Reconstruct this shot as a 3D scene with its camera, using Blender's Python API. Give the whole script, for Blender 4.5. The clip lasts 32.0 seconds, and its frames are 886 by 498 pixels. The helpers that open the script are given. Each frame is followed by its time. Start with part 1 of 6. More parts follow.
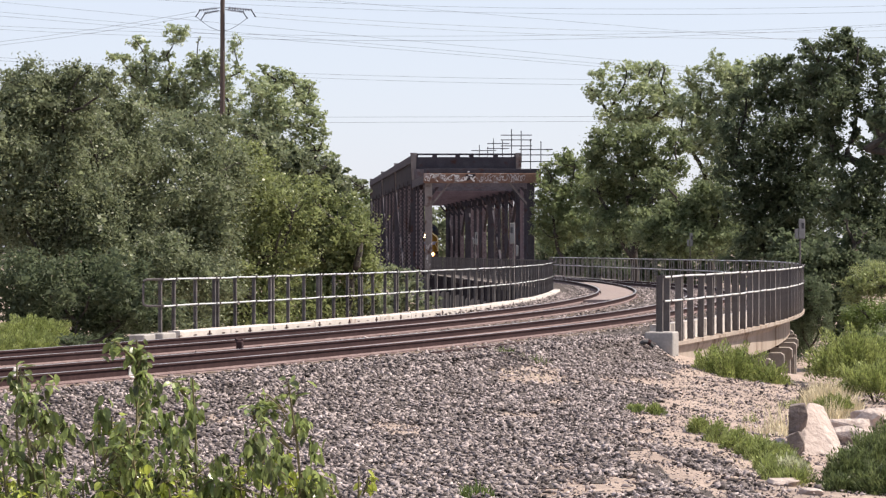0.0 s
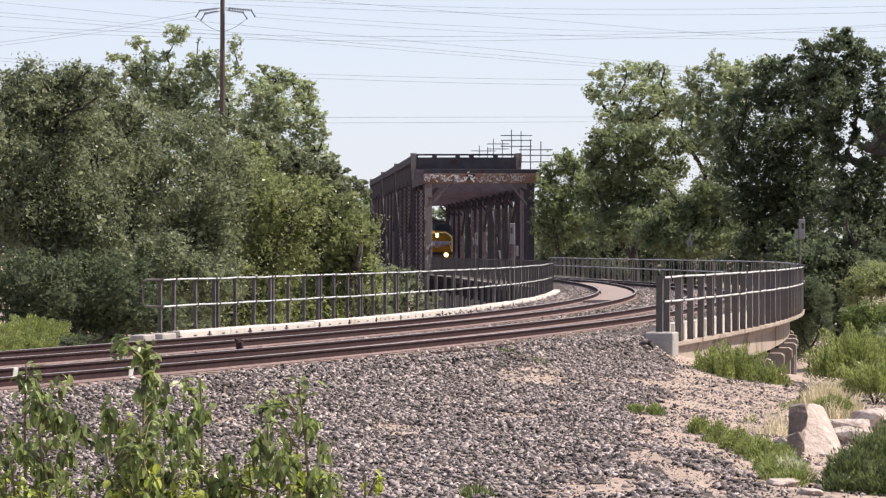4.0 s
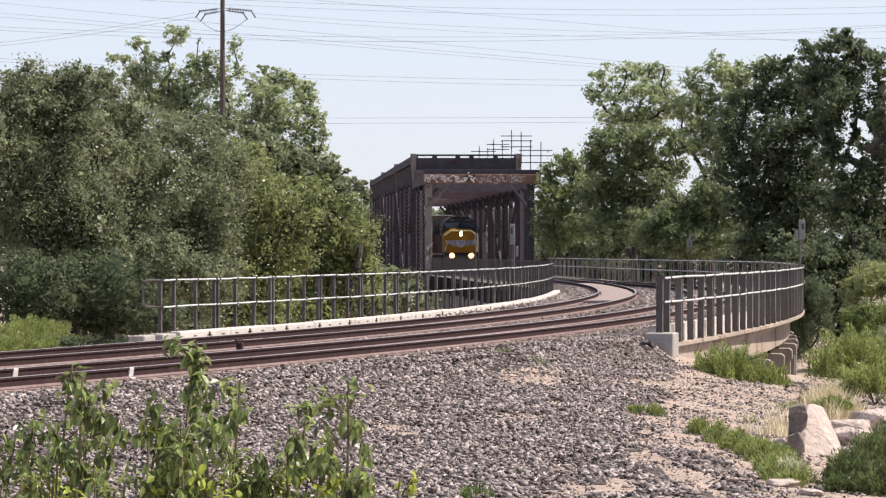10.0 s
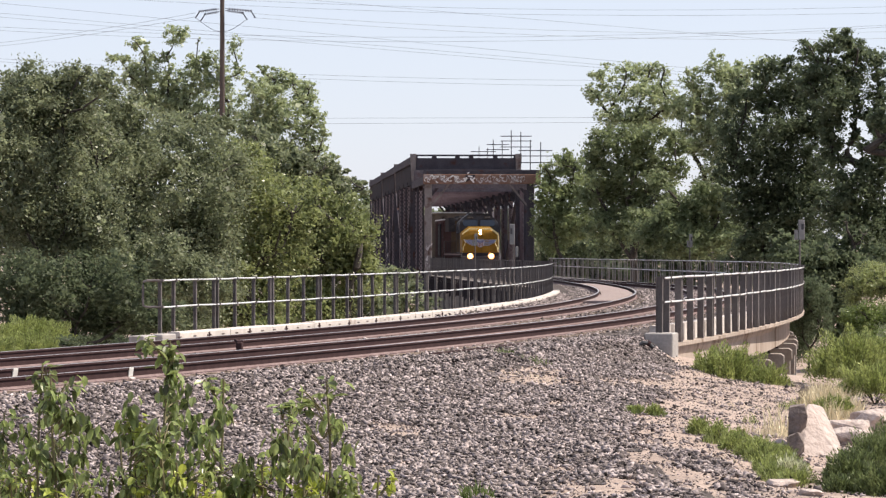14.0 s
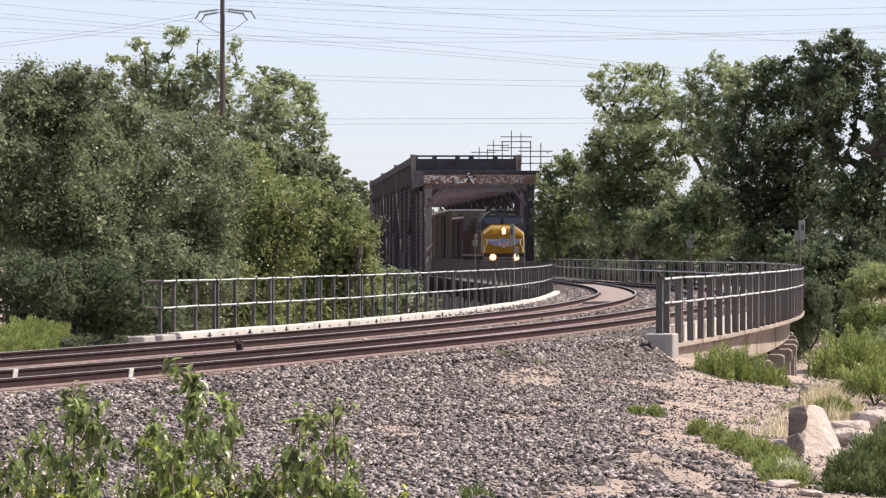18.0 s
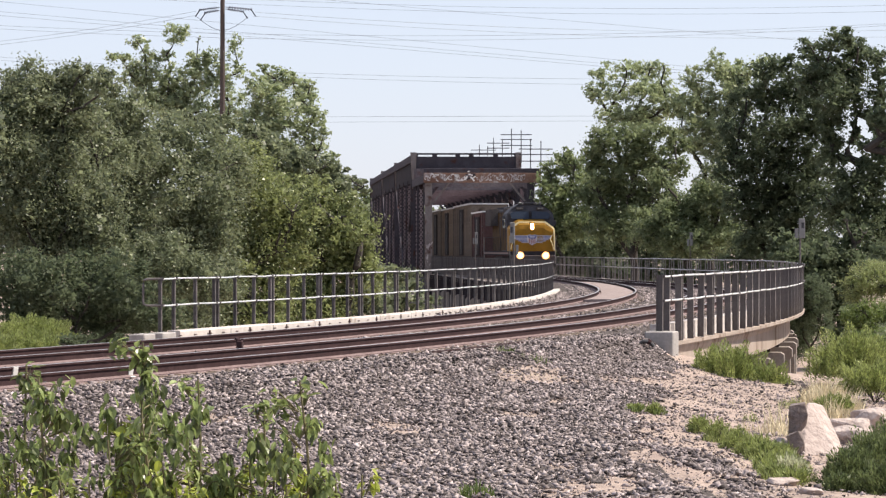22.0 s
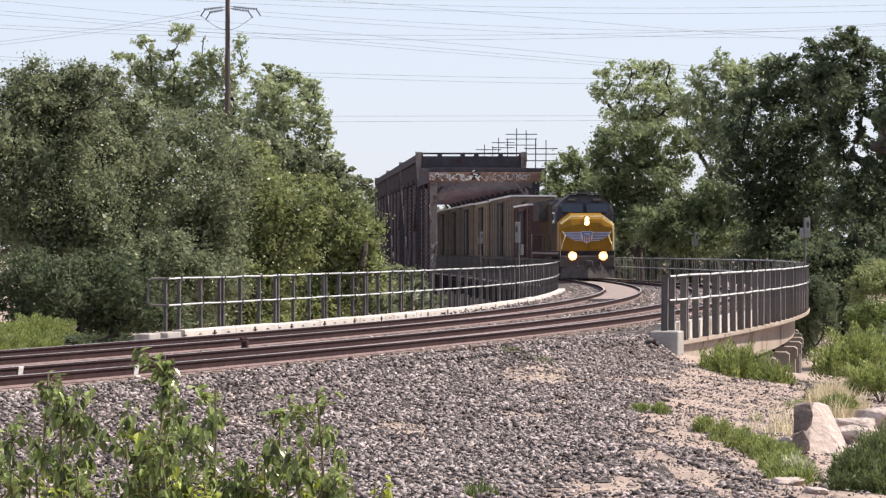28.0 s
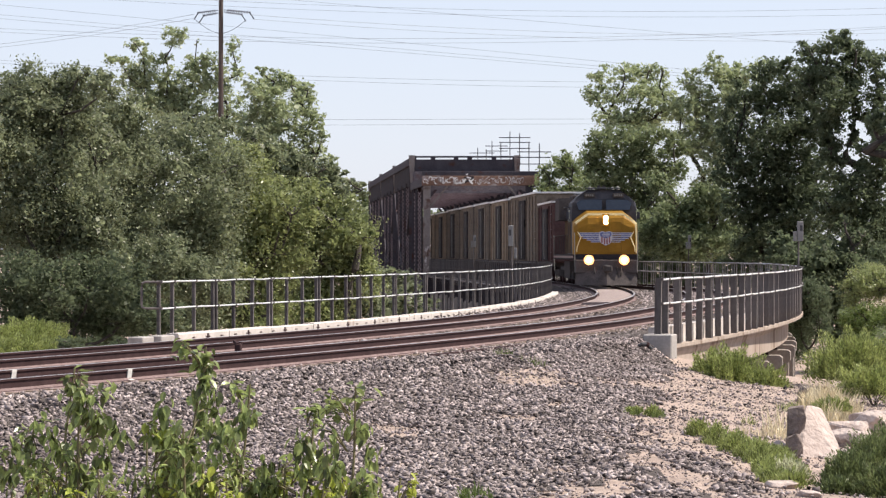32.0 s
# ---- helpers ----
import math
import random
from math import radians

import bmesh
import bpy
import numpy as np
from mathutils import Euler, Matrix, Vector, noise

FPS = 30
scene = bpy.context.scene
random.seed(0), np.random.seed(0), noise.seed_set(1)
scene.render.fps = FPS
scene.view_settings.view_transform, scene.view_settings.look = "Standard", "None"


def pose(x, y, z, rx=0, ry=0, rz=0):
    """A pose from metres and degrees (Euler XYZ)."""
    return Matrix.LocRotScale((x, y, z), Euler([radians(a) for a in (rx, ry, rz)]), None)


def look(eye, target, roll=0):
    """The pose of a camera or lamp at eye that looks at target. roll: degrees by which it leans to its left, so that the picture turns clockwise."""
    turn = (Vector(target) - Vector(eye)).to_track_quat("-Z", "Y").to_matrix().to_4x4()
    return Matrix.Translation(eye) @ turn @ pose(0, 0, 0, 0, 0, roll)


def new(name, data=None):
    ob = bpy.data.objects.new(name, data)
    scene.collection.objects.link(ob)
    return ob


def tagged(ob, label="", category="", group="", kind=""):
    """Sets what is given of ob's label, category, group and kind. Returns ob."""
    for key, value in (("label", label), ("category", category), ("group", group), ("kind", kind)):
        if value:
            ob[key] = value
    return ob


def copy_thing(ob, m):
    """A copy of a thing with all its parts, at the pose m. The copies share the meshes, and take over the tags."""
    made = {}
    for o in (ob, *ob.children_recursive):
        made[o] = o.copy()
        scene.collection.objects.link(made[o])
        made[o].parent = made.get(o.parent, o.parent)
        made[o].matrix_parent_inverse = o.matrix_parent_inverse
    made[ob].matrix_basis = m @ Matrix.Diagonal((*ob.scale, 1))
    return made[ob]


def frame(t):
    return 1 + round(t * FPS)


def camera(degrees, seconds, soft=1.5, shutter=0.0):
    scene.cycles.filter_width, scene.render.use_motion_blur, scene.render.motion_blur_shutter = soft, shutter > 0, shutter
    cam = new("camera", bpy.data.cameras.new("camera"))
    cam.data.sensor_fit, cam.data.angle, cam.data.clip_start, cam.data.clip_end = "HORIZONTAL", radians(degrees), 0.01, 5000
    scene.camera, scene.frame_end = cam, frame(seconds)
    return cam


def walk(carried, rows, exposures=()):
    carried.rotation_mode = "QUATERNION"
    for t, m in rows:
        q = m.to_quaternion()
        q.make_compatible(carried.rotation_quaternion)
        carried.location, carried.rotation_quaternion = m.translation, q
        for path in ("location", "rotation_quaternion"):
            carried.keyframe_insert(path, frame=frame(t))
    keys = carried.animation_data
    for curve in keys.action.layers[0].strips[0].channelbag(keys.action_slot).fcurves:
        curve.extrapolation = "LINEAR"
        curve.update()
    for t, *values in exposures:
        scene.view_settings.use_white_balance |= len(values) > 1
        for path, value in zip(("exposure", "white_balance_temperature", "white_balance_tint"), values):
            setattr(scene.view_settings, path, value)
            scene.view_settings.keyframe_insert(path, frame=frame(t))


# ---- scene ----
LENS = 16.22                      # degrees across the picture
EYE = 1.86                        # height of the eye over the rail tops
cam = camera(LENS, 32.0, soft=1.32)
# seconds, turn to the left, tilt upwards (degrees)
walk(cam, [(t, pose(0, 0, EYE, 89.9375 + up, 0, turn)) for t, turn, up in (
    (0, -0.0028, -0.0137), (0.5, -0.0054, -0.0028), (1, 0, 0), (1.5, -0.0054, -0.0028), (2, 0, -0.0137),
    (2.5, -0.021, 0.0026), (3, -0.0184, 0.0184), (3.5, -0.0054, 0.0026), (5.5, -0.0028, -0.0137),
    (6, -0.0028, -0.0137), (6.5, -0.0054, -0.0137), (7, -0.0054, -0.0137), (7.5, -0.0054, 0.0026),
    (8, -0.0054, -0.0057), (8.5, -0.0054, 0.0026), (9, -0.0054, -0.0028), (9.5, -0.0028, 0.0184),
    (10, -0.0028, 0.0026), (10.5, -0.0028, 0.0184), (11, -0.0026, 0.0184), (11.5, -0.0002, 0.0026),
    (12, -0.008, 0.0342), (12.5, -0.008, 0.0158), (13, -0.0054, 0.0158), (13.5, -0.0054, 0.0026),
    (14, -0.008, 0.0054), (14.5, -0.0132, 0.0132), (16.5, -0.0054, -0.0137), (17, -0.0158, -0.0109),
    (17.5, -0.0028, -0.0137), (18, -0.0054, 0.0184), (18.5, -0.0184, 0.0184), (19, -0.0132, -0.0243),
    (19.5, -0.0054, 0.0104), (20, -0.0028, -0.0137), (20.5, -0.0054, 0.0026), (21, -0.0184, -0.0137),
    (21.5, -0.0054, 0.0132), (22, -0.0028, -0.0217), (22.5, 0.0052, -0.0243), (23, 0, -0.0056),
    (23.5, 0, 0.0316), (24, -0.0054, 0.0026), (24.5, -0.021, 0.021), (25, -0.0184, 0.0342),
    (25.5, 0.0295, -0.0137), (27.5, 0.0269, -0.0137), (28, 0.0905, -0.0295), (28.5, 0.0905, -0.0189),
    (29, 0.0639, 0.0052), (29.5, 0.0425, 0.0026), (30, 0.0054, 0.0342), (30.5, 0.0269, -0.0002),
    (31, -0.021, 0.0052), (31.5, -0.0028, 0.0026), (32, -0.0318, 0.0316),
)], exposures=[(0, 0.7, 6470, 11), (14.5, 0.7, 6470, 11), (25, 0.7, 6400, 11), (32, 0.7, 6400, 11)])

# ---- world and sun ----
SUN_DIR = Vector((0.60, 0.06, 0.80)).normalized()
world = bpy.data.worlds.new("sky")
scene.world = world
world.use_nodes = True
wn = world.node_tree.nodes
sky = wn.new("ShaderNodeTexSky")
sky.sky_type = "NISHITA"
sky.sun_disc = False
sky.sun_elevation = math.asin(SUN_DIR.z)
sky.sun_rotation = math.atan2(SUN_DIR.x, SUN_DIR.y)
sky.air_density, sky.dust_density, sky.ozone_density = 1.0, 0.4, 1.5
wn["Background"].inputs["Strength"].default_value = 0.10
haze = wn.new("ShaderNodeMixRGB")             # summer haze over the clear sky
haze.inputs[0].default_value, haze.inputs[2].default_value = 0.72, (4.7, 4.93, 5.9, 1)
world.node_tree.links.new(sky.outputs[0], haze.inputs[1])
world.node_tree.links.new(haze.outputs[0], wn["Background"].inputs["Color"])
sun = new("sun", bpy.data.lights.new("sun", "SUN"))
sun.data.energy, sun.data.angle, sun.data.color = 4.95, radians(0.55), (1.0, 0.90, 0.76)
sun.matrix_world = look(SUN_DIR * 100, (0, 0, 0))


# ---- materials ----
def mat(name, dark, light, scale=3.0, rough=0.8, metal=0.0, bump=0.0, fine=40.0, rand=0.0, island=0.0,
        leaf=0.0, spec=0.4, stain=None, stain_scale=0.6, stain_at=0.55, glow=None, stretch=(1, 1, 1)):
    m = bpy.data.materials.new(name)
    m.use_nodes = True
    n, l = m.node_tree.nodes, m.node_tree.links
    b = n["Principled BSDF"]
    b.inputs["Roughness"].default_value, b.inputs["Metallic"].default_value = rough, metal
    b.inputs["Specular IOR Level"].default_value = spec
    co, mp = n.new("ShaderNodeTexCoord"), n.new("ShaderNodeMapping")
    mp.inputs["Scale"].default_value = stretch
    l.new(co.outputs["Object"], mp.inputs[0])

    def noise_at(s, detail=4.0):
        t = n.new("ShaderNodeTexNoise")
        t.inputs["Scale"].default_value, t.inputs["Detail"].default_value = s, detail
        l.new(mp.outputs[0], t.inputs["Vector"])
        return t.outputs["Fac"]

    def ramp(fac, c0, c1, p0=0.35, p1=0.65):
        r = n.new("ShaderNodeValToRGB")
        e = r.color_ramp.elements
        e[0].position, e[1].position = p0, p1
        e[0].color, e[1].color = (*c0, 1), (*c1, 1)
        l.new(fac, r.inputs[0])
        return r.outputs[0]

    def mix(fac, a, bb, kind="MIX"):
        x = n.new("ShaderNodeMixRGB")
        x.blend_type = kind
        for k, v in ((0, fac), (1, a), (2, bb)):
            if hasattr(v, "links"):
                l.new(v, x.inputs[k])
            else:
                x.inputs[k].default_value = v
        return x.outputs[0]

    col = ramp(noise_at(scale), dark, light)
    col = mix(0.5, col, ramp(noise_at(scale * 7), dark, light))
    if stain:
        col = mix(ramp(noise_at(stain_scale, 6), (0, 0, 0), (1, 1, 1), stain_at, stain_at + 0.12), col, (*stain, 1))
    for amount, node, out in ((rand, "ShaderNodeObjectInfo", "Random"), (island, "ShaderNodeNewGeometry", "Random Per Island")):
        if amount:
            o = n.new(node)
            v = n.new("ShaderNodeMapRange")
            v.inputs[3].default_value, v.inputs[4].default_value = 1 - amount, 1 + amount
            l.new(o.outputs[out], v.inputs[0])
            col = mix(1.0, col, v.outputs[0], "MULTIPLY")
    l.new(col, b.inputs["Base Color"])
    if bump:
        bp = n.new("ShaderNodeBump")
        bp.inputs["Strength"].default_value, bp.inputs["Distance"].default_value = bump, 1.0 / fine
        l.new(noise_at(fine, 3), bp.inputs["Height"])
        l.new(bp.outputs[0], b.inputs["Normal"])
    if glow:
        b.inputs["Emission Color"].default_value = (*glow[0], 1)
        b.inputs["Emission Strength"].default_value = glow[1]
    if leaf:
        tr, sh = n.new("ShaderNodeBsdfTranslucent"), n.new("ShaderNodeMixShader")
        l.new(col, tr.inputs[0])
        sh.inputs[0].default_value = leaf
        l.new(b.outputs[0], sh.inputs[1])
        l.new(tr.outputs[0], sh.inputs[2])
        l.new(sh.outputs[0], n["Material Output"].inputs[0])
    return m


RUST = mat("rusty_rail_steel", (0.031, 0.0185, 0.0195), (0.058, 0.035, 0.036), 6, 0.85, bump=0.2, spec=0.08)
SHINY = mat("worn_rail_head", (0.42, 0.38, 0.36), (0.6, 0.56, 0.54), 5, 0.32, 0.85)
TIE = mat("weathered_tie", (0.10, 0.075, 0.06), (0.2, 0.16, 0.13), 5, 0.9, bump=0.3, rand=0.25, spec=0.08)
STONE = mat("ballast_stone", (0.104, 0.087, 0.086), (0.304, 0.26, 0.254), 1.4, 0.9, island=0.9, spec=0.08)
GROUND = mat("dry_earth", (0.255, 0.198, 0.168), (0.38, 0.304, 0.26), 1.2, 0.95, bump=0.6, fine=14, stain=(0.22, 0.175, 0.152), stain_scale=0.7, stain_at=0.56, spec=0.08)
# Darkened: shade in the gaps between stones is put into the bed.
BALLAST = mat("ballast_bed", (0.035, 0.03, 0.028), (0.13, 0.11, 0.103), 14, 0.95, bump=0.9, fine=16, spec=0.08)
CONCRETE = mat("weathered_concrete", (0.37, 0.31, 0.255), (0.50, 0.43, 0.36), 2.5, 0.85, bump=0.15, stain=(0.30, 0.25, 0.21), stain_scale=1.2, stain_at=0.58)
GIRDER = mat("tan_stained_concrete", (0.27, 0.222, 0.188), (0.375, 0.318, 0.278), 1.6, 0.9, bump=0.15, stain=(0.18, 0.13, 0.10), stain_scale=1.5, stain_at=0.55, stretch=(1, 1, 0.25), spec=0.1)
CURB = mat("pale_concrete_curb", (0.42, 0.378, 0.35), (0.555, 0.505, 0.472), 2, 0.85, bump=0.1, stain=(0.3, 0.24, 0.205), stain_scale=1.6, stain_at=0.58)
GALV = mat("galvanised_steel", (0.1, 0.089, 0.087), (0.165, 0.149, 0.146), 4, 0.7, 0.1, rand=0.15, spec=0.08)
GALVPALE = mat("pale_galvanised_steel", (0.22, 0.205, 0.2), (0.33, 0.31, 0.305), 4, 0.7, 0.1, rand=0.15, spec=0.08)
# Darker steel than GALV, for the inner posts and equipment poles.
GALVDARK = mat("dark_galvanised_steel", (0.085, 0.077, 0.076), (0.15, 0.138, 0.136), 4, 0.8, 0.05, rand=0.15, spec=0.06)
RAILTUBE = mat("bright_galvanised_tube", (0.55, 0.56, 0.56), (0.72, 0.73, 0.73), 4, 0.45, 0.35)
TRUSS = mat("soot_black_steel", (0.041, 0.038, 0.045), (0.073, 0.066, 0.076), 1.5, 0.85, 0.0, bump=0.2, stain=(0.06, 0.03, 0.024), stain_scale=1.1, stain_at=0.6, spec=0.08)
LACING = mat("rust_flecked_lacing", (0.14, 0.105, 0.11), (0.36, 0.305, 0.315), 3.0, 0.8, 0.1, spec=0.08)
POSTGREY = mat("dusty_grey_steel", (0.15, 0.13, 0.125), (0.24, 0.215, 0.2), 1.8, 0.8, bump=0.1, stain=(0.10, 0.06, 0.05), stain_scale=1.5, spec=0.08)
BEAMRUST = mat("rust_streaked_beam", (0.13, 0.075, 0.055), (0.24, 0.15, 0.115), 2.0, 0.85, stain=(0.33, 0.30, 0.30), stain_scale=1.6, stain_at=0.56, spec=0.08)
PAINTWHITE = mat("chalky_white_paint", (0.6, 0.58, 0.56), (0.78, 0.77, 0.75), 5, 0.8)
TAGWASH = mat("smeared_pale_paint", (0.3, 0.26, 0.25), (0.6, 0.57, 0.56), 1.7, 0.85, stain=(0.2, 0.14, 0.12), stain_scale=2.4, stain_at=0.62, spec=0.08)
# Near-black: the shade on the truss sides put into the colour; also black parts.
SHADEBLACK = mat("shade_black_plate", (0.022, 0.02, 0.024), (0.045, 0.04, 0.044), 1.2, 0.9, bump=0.2, stain=(0.045, 0.025, 0.022), stain_scale=0.8, stain_at=0.58, spec=0.06)
ABUT = mat("grey_cast_concrete", (0.27, 0.25, 0.24), (0.37, 0.35, 0.335), 2.5, 0.9, bump=0.15, stain=(0.2, 0.18, 0.165), stain_scale=1.4, stain_at=0.58, spec=0.1)
# Lighter than the truss: interior haze is put into the beam colour.
HAZEBEAM = mat("haze_grey_beam", (0.085, 0.074, 0.083), (0.17, 0.148, 0.155), 1.1, 0.9, stain=(0.12, 0.075, 0.068), stain_scale=0.8, stain_at=0.56, spec=0.06)
PINKGRIT = mat("pinkish_fine_gravel", (0.14, 0.1, 0.098), (0.235, 0.178, 0.175), 3.0, 0.95, bump=0.6, fine=18, spec=0.06)
BARK = mat("grey_brown_bark", (0.03, 0.026, 0.023), (0.07, 0.06, 0.052), 6, 0.95, bump=0.6, stretch=(1, 1, 0.3))
OAK = mat("oak_leaves", (0.138, 0.162, 0.092), (0.24, 0.27, 0.158), 0.6, 0.42, island=0.42, leaf=0.5)
POPLAR = mat("poplar_leaves", (0.165, 0.207, 0.095), (0.27, 0.316, 0.15), 0.6, 0.5, island=0.25, leaf=0.5)
# Darker copy of the poplar green, tree shade put into the colour.
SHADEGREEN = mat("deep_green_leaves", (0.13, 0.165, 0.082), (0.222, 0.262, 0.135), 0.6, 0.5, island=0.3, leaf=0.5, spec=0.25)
OAKLIGHT = mat("sunny_oak_leaves", (0.17, 0.198, 0.08), (0.275, 0.31, 0.13), 0.6, 0.36, island=0.42, leaf=0.48)
COTTON = mat("cottonwood_leaves", (0.25, 0.295, 0.16), (0.375, 0.425, 0.245), 0.6, 0.4, island=0.25, leaf=0.48)
# Dark leaf green; shade beneath and among the trees is put into it.
DARKLEAF = mat("shade_dark_leaves", (0.08, 0.104, 0.06), (0.146, 0.178, 0.104), 0.6, 0.5, island=0.3, leaf=0.58, spec=0.2)
PALEBUSH = mat("pale_silvery_leaves", (0.3, 0.31, 0.18), (0.6, 0.61, 0.42), 2.0, 0.5, island=0.6, leaf=0.38)
BRIGHT = mat("fresh_green_leaves", (0.175, 0.21, 0.064), (0.305, 0.345, 0.12), 2.0, 0.5, island=0.6, leaf=0.38)
MIDGREEN = mat("feathery_green_leaves", (0.068, 0.092, 0.034), (0.16, 0.192, 0.075), 2.0, 0.5, island=0.6, leaf=0.38)
SHRUB = mat("shrub_leaves", (0.085, 0.12, 0.03), (0.17, 0.22, 0.065), 2.0, 0.42, island=0.4, leaf=0.4)
STRAW = mat("dry_grass", (0.48, 0.41, 0.26), (0.70, 0.62, 0.44), 4.0, 0.9, island=0.3, leaf=0.2)
BOULDER = mat("sunlit_granite", (0.33, 0.27, 0.243), (0.47, 0.395, 0.36), 2.2, 0.9, bump=0.6, fine=10, stain=(0.13, 0.097, 0.085), stain_scale=1.5, stain_at=0.56)
POLEWOOD = mat("utility_pole_wood", (0.05, 0.037, 0.032), (0.095, 0.074, 0.064), 3, 0.9, stretch=(1, 1, 0.1))
WIRE = mat("overhead_wire", (0.12, 0.13, 0.15), (0.17, 0.18, 0.2), 1, 0.6)


# ---- mesh helpers ----
class Geo:
    """Gathers faces of one mesh."""

    def __init__(self):
        self.v, self.f, self.k = [], [], []

    def put(self, verts, faces, slot=0):
        o = len(self.v)
        self.v += [tuple(p) for p in verts]
        self.f += [tuple(i + o for i in f) for f in faces]
        self.k += [slot] * len(faces)
        return self

    def box(self, c, s, m=None, slot=0):
        hx, hy, hz = s[0] / 2, s[1] / 2, s[2] / 2
        vs = [Vector((x * hx, y * hy, z * hz)) for z in (-1, 1) for y in (-1, 1) for x in (-1, 1)]
        vs = [(m @ p if m else p) + Vector(c) for p in vs]
        return self.put(vs, [(0, 2, 3, 1), (4, 5, 7, 6), (0, 1, 5, 4), (2, 6, 7, 3), (0, 4, 6, 2), (1, 3, 7, 5)], slot)

    def bbox(self, c, s, b=0.02, slot=0):
        """A box with chamfered edges."""
        h = [max(a / 2, b * 1.01) for a in s]
        vs, idx = [], {}
        for sx in (-1, 1):
            for sy in (-1, 1):
                for sz in (-1, 1):
                    for ax in range(3):
                        p = [sx * (h[0] - b), sy * (h[1] - b), sz * (h[2] - b)]
                        p[ax] = (sx, sy, sz)[ax] * h[ax]
                        idx[(sx, sy, sz, ax)] = len(vs)
                        vs.append(Vector(p) + Vector(c))
        g = lambda sg, ax: idx[(*sg, ax)]
        fs = []
        for ax in range(3):
            u, w = (ax + 1) % 3, (ax + 2) % 3
            for s_ in (-1, 1):
                q = []
                for a, b_ in ((-1, -1), (1, -1), (1, 1), (-1, 1)):
                    sg = [0, 0, 0]
                    sg[ax], sg[u], sg[w] = s_, a, b_
                    q.append(g(sg, ax))
                fs.append(q if s_ > 0 else q[::-1])
            for a in (-1, 1):
                for b_ in (-1, 1):
                    s1, s2 = [0, 0, 0], [0, 0, 0]
                    s1[u] = s2[u] = a
                    s1[w] = s2[w] = b_
                    s1[ax], s2[ax] = -1, 1
                    fs.append([g(s1, u), g(s2, u), g(s2, w), g(s1, w)])
        for sx in (-1, 1):
            for sy in (-1, 1):
                for sz in (-1, 1):
                    fs.append([g((sx, sy, sz), a) for a in range(3)])
        return self.put(vs, fs, slot)

    def beam(self, p, q, w, h, slot=0):
        """A square bar from p to q, w wide and h high."""
        p, q = Vector(p), Vector(q)
        d = q - p
        up = Vector((0, 0, 1)) if abs(d.normalized().z) < 0.95 else Vector((0, 1, 0))
        side = d.cross(up).normalized()
        up = side.cross(d).normalized()
        vs = [e + side * a * w / 2 + up * b * h / 2 for e in (p, q) for a, b in ((-1, -1), (1, -1), (1, 1), (-1, 1))]
        return self.put(vs, [(0, 3, 2, 1), (4, 5, 6, 7), (0, 1, 5, 4), (1, 2, 6, 5), (2, 3, 7, 6), (3, 0, 4, 7)], slot)

    def tube(self, pts, radii, n=8, slot=0):
        pts = [Vector(p) for p in pts]
        if not isinstance(radii, (list, tuple)):
            radii = [radii] * len(pts)
        vs, fs = [], []
        for i, p in enumerate(pts):
            d = (pts[min(i + 1, len(pts) - 1)] - pts[max(i - 1, 0)]).normalized()
            a = d.orthogonal().normalized() if abs(d.z) > 0.9 else d.cross(Vector((0, 0, 1))).normalized()
            b = d.cross(a)
            vs += [p + (a * math.cos(2 * math.pi * k / n) + b * math.sin(2 * math.pi * k / n)) * radii[i] for k in range(n)]
        for i in range(len(pts) - 1):
            for k in range(n):
                fs.append((i * n + k, i * n + (k + 1) % n, (i + 1) * n + (k + 1) % n, (i + 1) * n + k))
        fs += [tuple(range(n))[::-1], tuple(range((len(pts) - 1) * n, len(pts) * n))]
        return self.put(vs, fs, slot)

    def sweep(self, profile, frames, slot=0):
        """profile: (side, up) points in order round the section; frames: (place, side, up)."""
        n = len(profile)
        vs = [p + s * a + u * b for p, s, u in frames for a, b in profile]
        fs = [(i * n + k, i * n + (k + 1) % n, (i + 1) * n + (k + 1) % n, (i + 1) * n + k)
              for i in range(len(frames) - 1) for k in range(n)]
        fs += [tuple(range(n))[::-1], tuple(range((len(frames) - 1) * n, len(frames) * n))]
        return self.put(vs, fs, slot)

    def prism(self, outline, x0, x1, slot=0):
        """An outline of (y, z) drawn out from x0 to x1."""
        n = len(outline)
        vs = [(x, y, z) for x in (x0, x1) for y, z in outline]
        return self.put(vs, [(k, (k + 1) % n, n + (k + 1) % n, n + k) for k in range(n)] + [tuple(range(n))[::-1], tuple(range(n, 2 * n))], slot)

    def mesh(self, name, *materials):
        me = bpy.data.meshes.new(name)
        me.from_pydata([tuple(p) for p in self.v], [], self.f)
        for m in materials:
            me.materials.append(m)
        if len(materials) > 1:
            me.polygons.foreach_set("material_index", self.k)
        b = bmesh.new()
        b.from_mesh(me)
        bmesh.ops.recalc_face_normals(b, faces=b.faces)
        b.to_mesh(me)
        b.free()
        return me


def part(name, geo, material, parent=None, label=""):
    me = geo if isinstance(geo, bpy.types.Mesh) else geo.mesh(name, *(material if isinstance(material, (list, tuple)) else (material,)))
    ob = new(name, me)
    ob.parent = parent
    return tagged(ob, label)


def thing(name, label, category, group="", kind="", at=(0, 0, 0)):
    ob = new(name)
    ob.empty_display_size = 0.2
    ob.location = at
    return tagged(ob, label, category, group, kind)


def soft(ob):
    ob.data.polygons.foreach_set("use_smooth", [True] * len(ob.data.polygons))
    return ob


def smooth(a, b, x):
    u = min(1.0, max(0.0, (x - a) / (b - a)))
    return u * u * (3 - 2 * u)


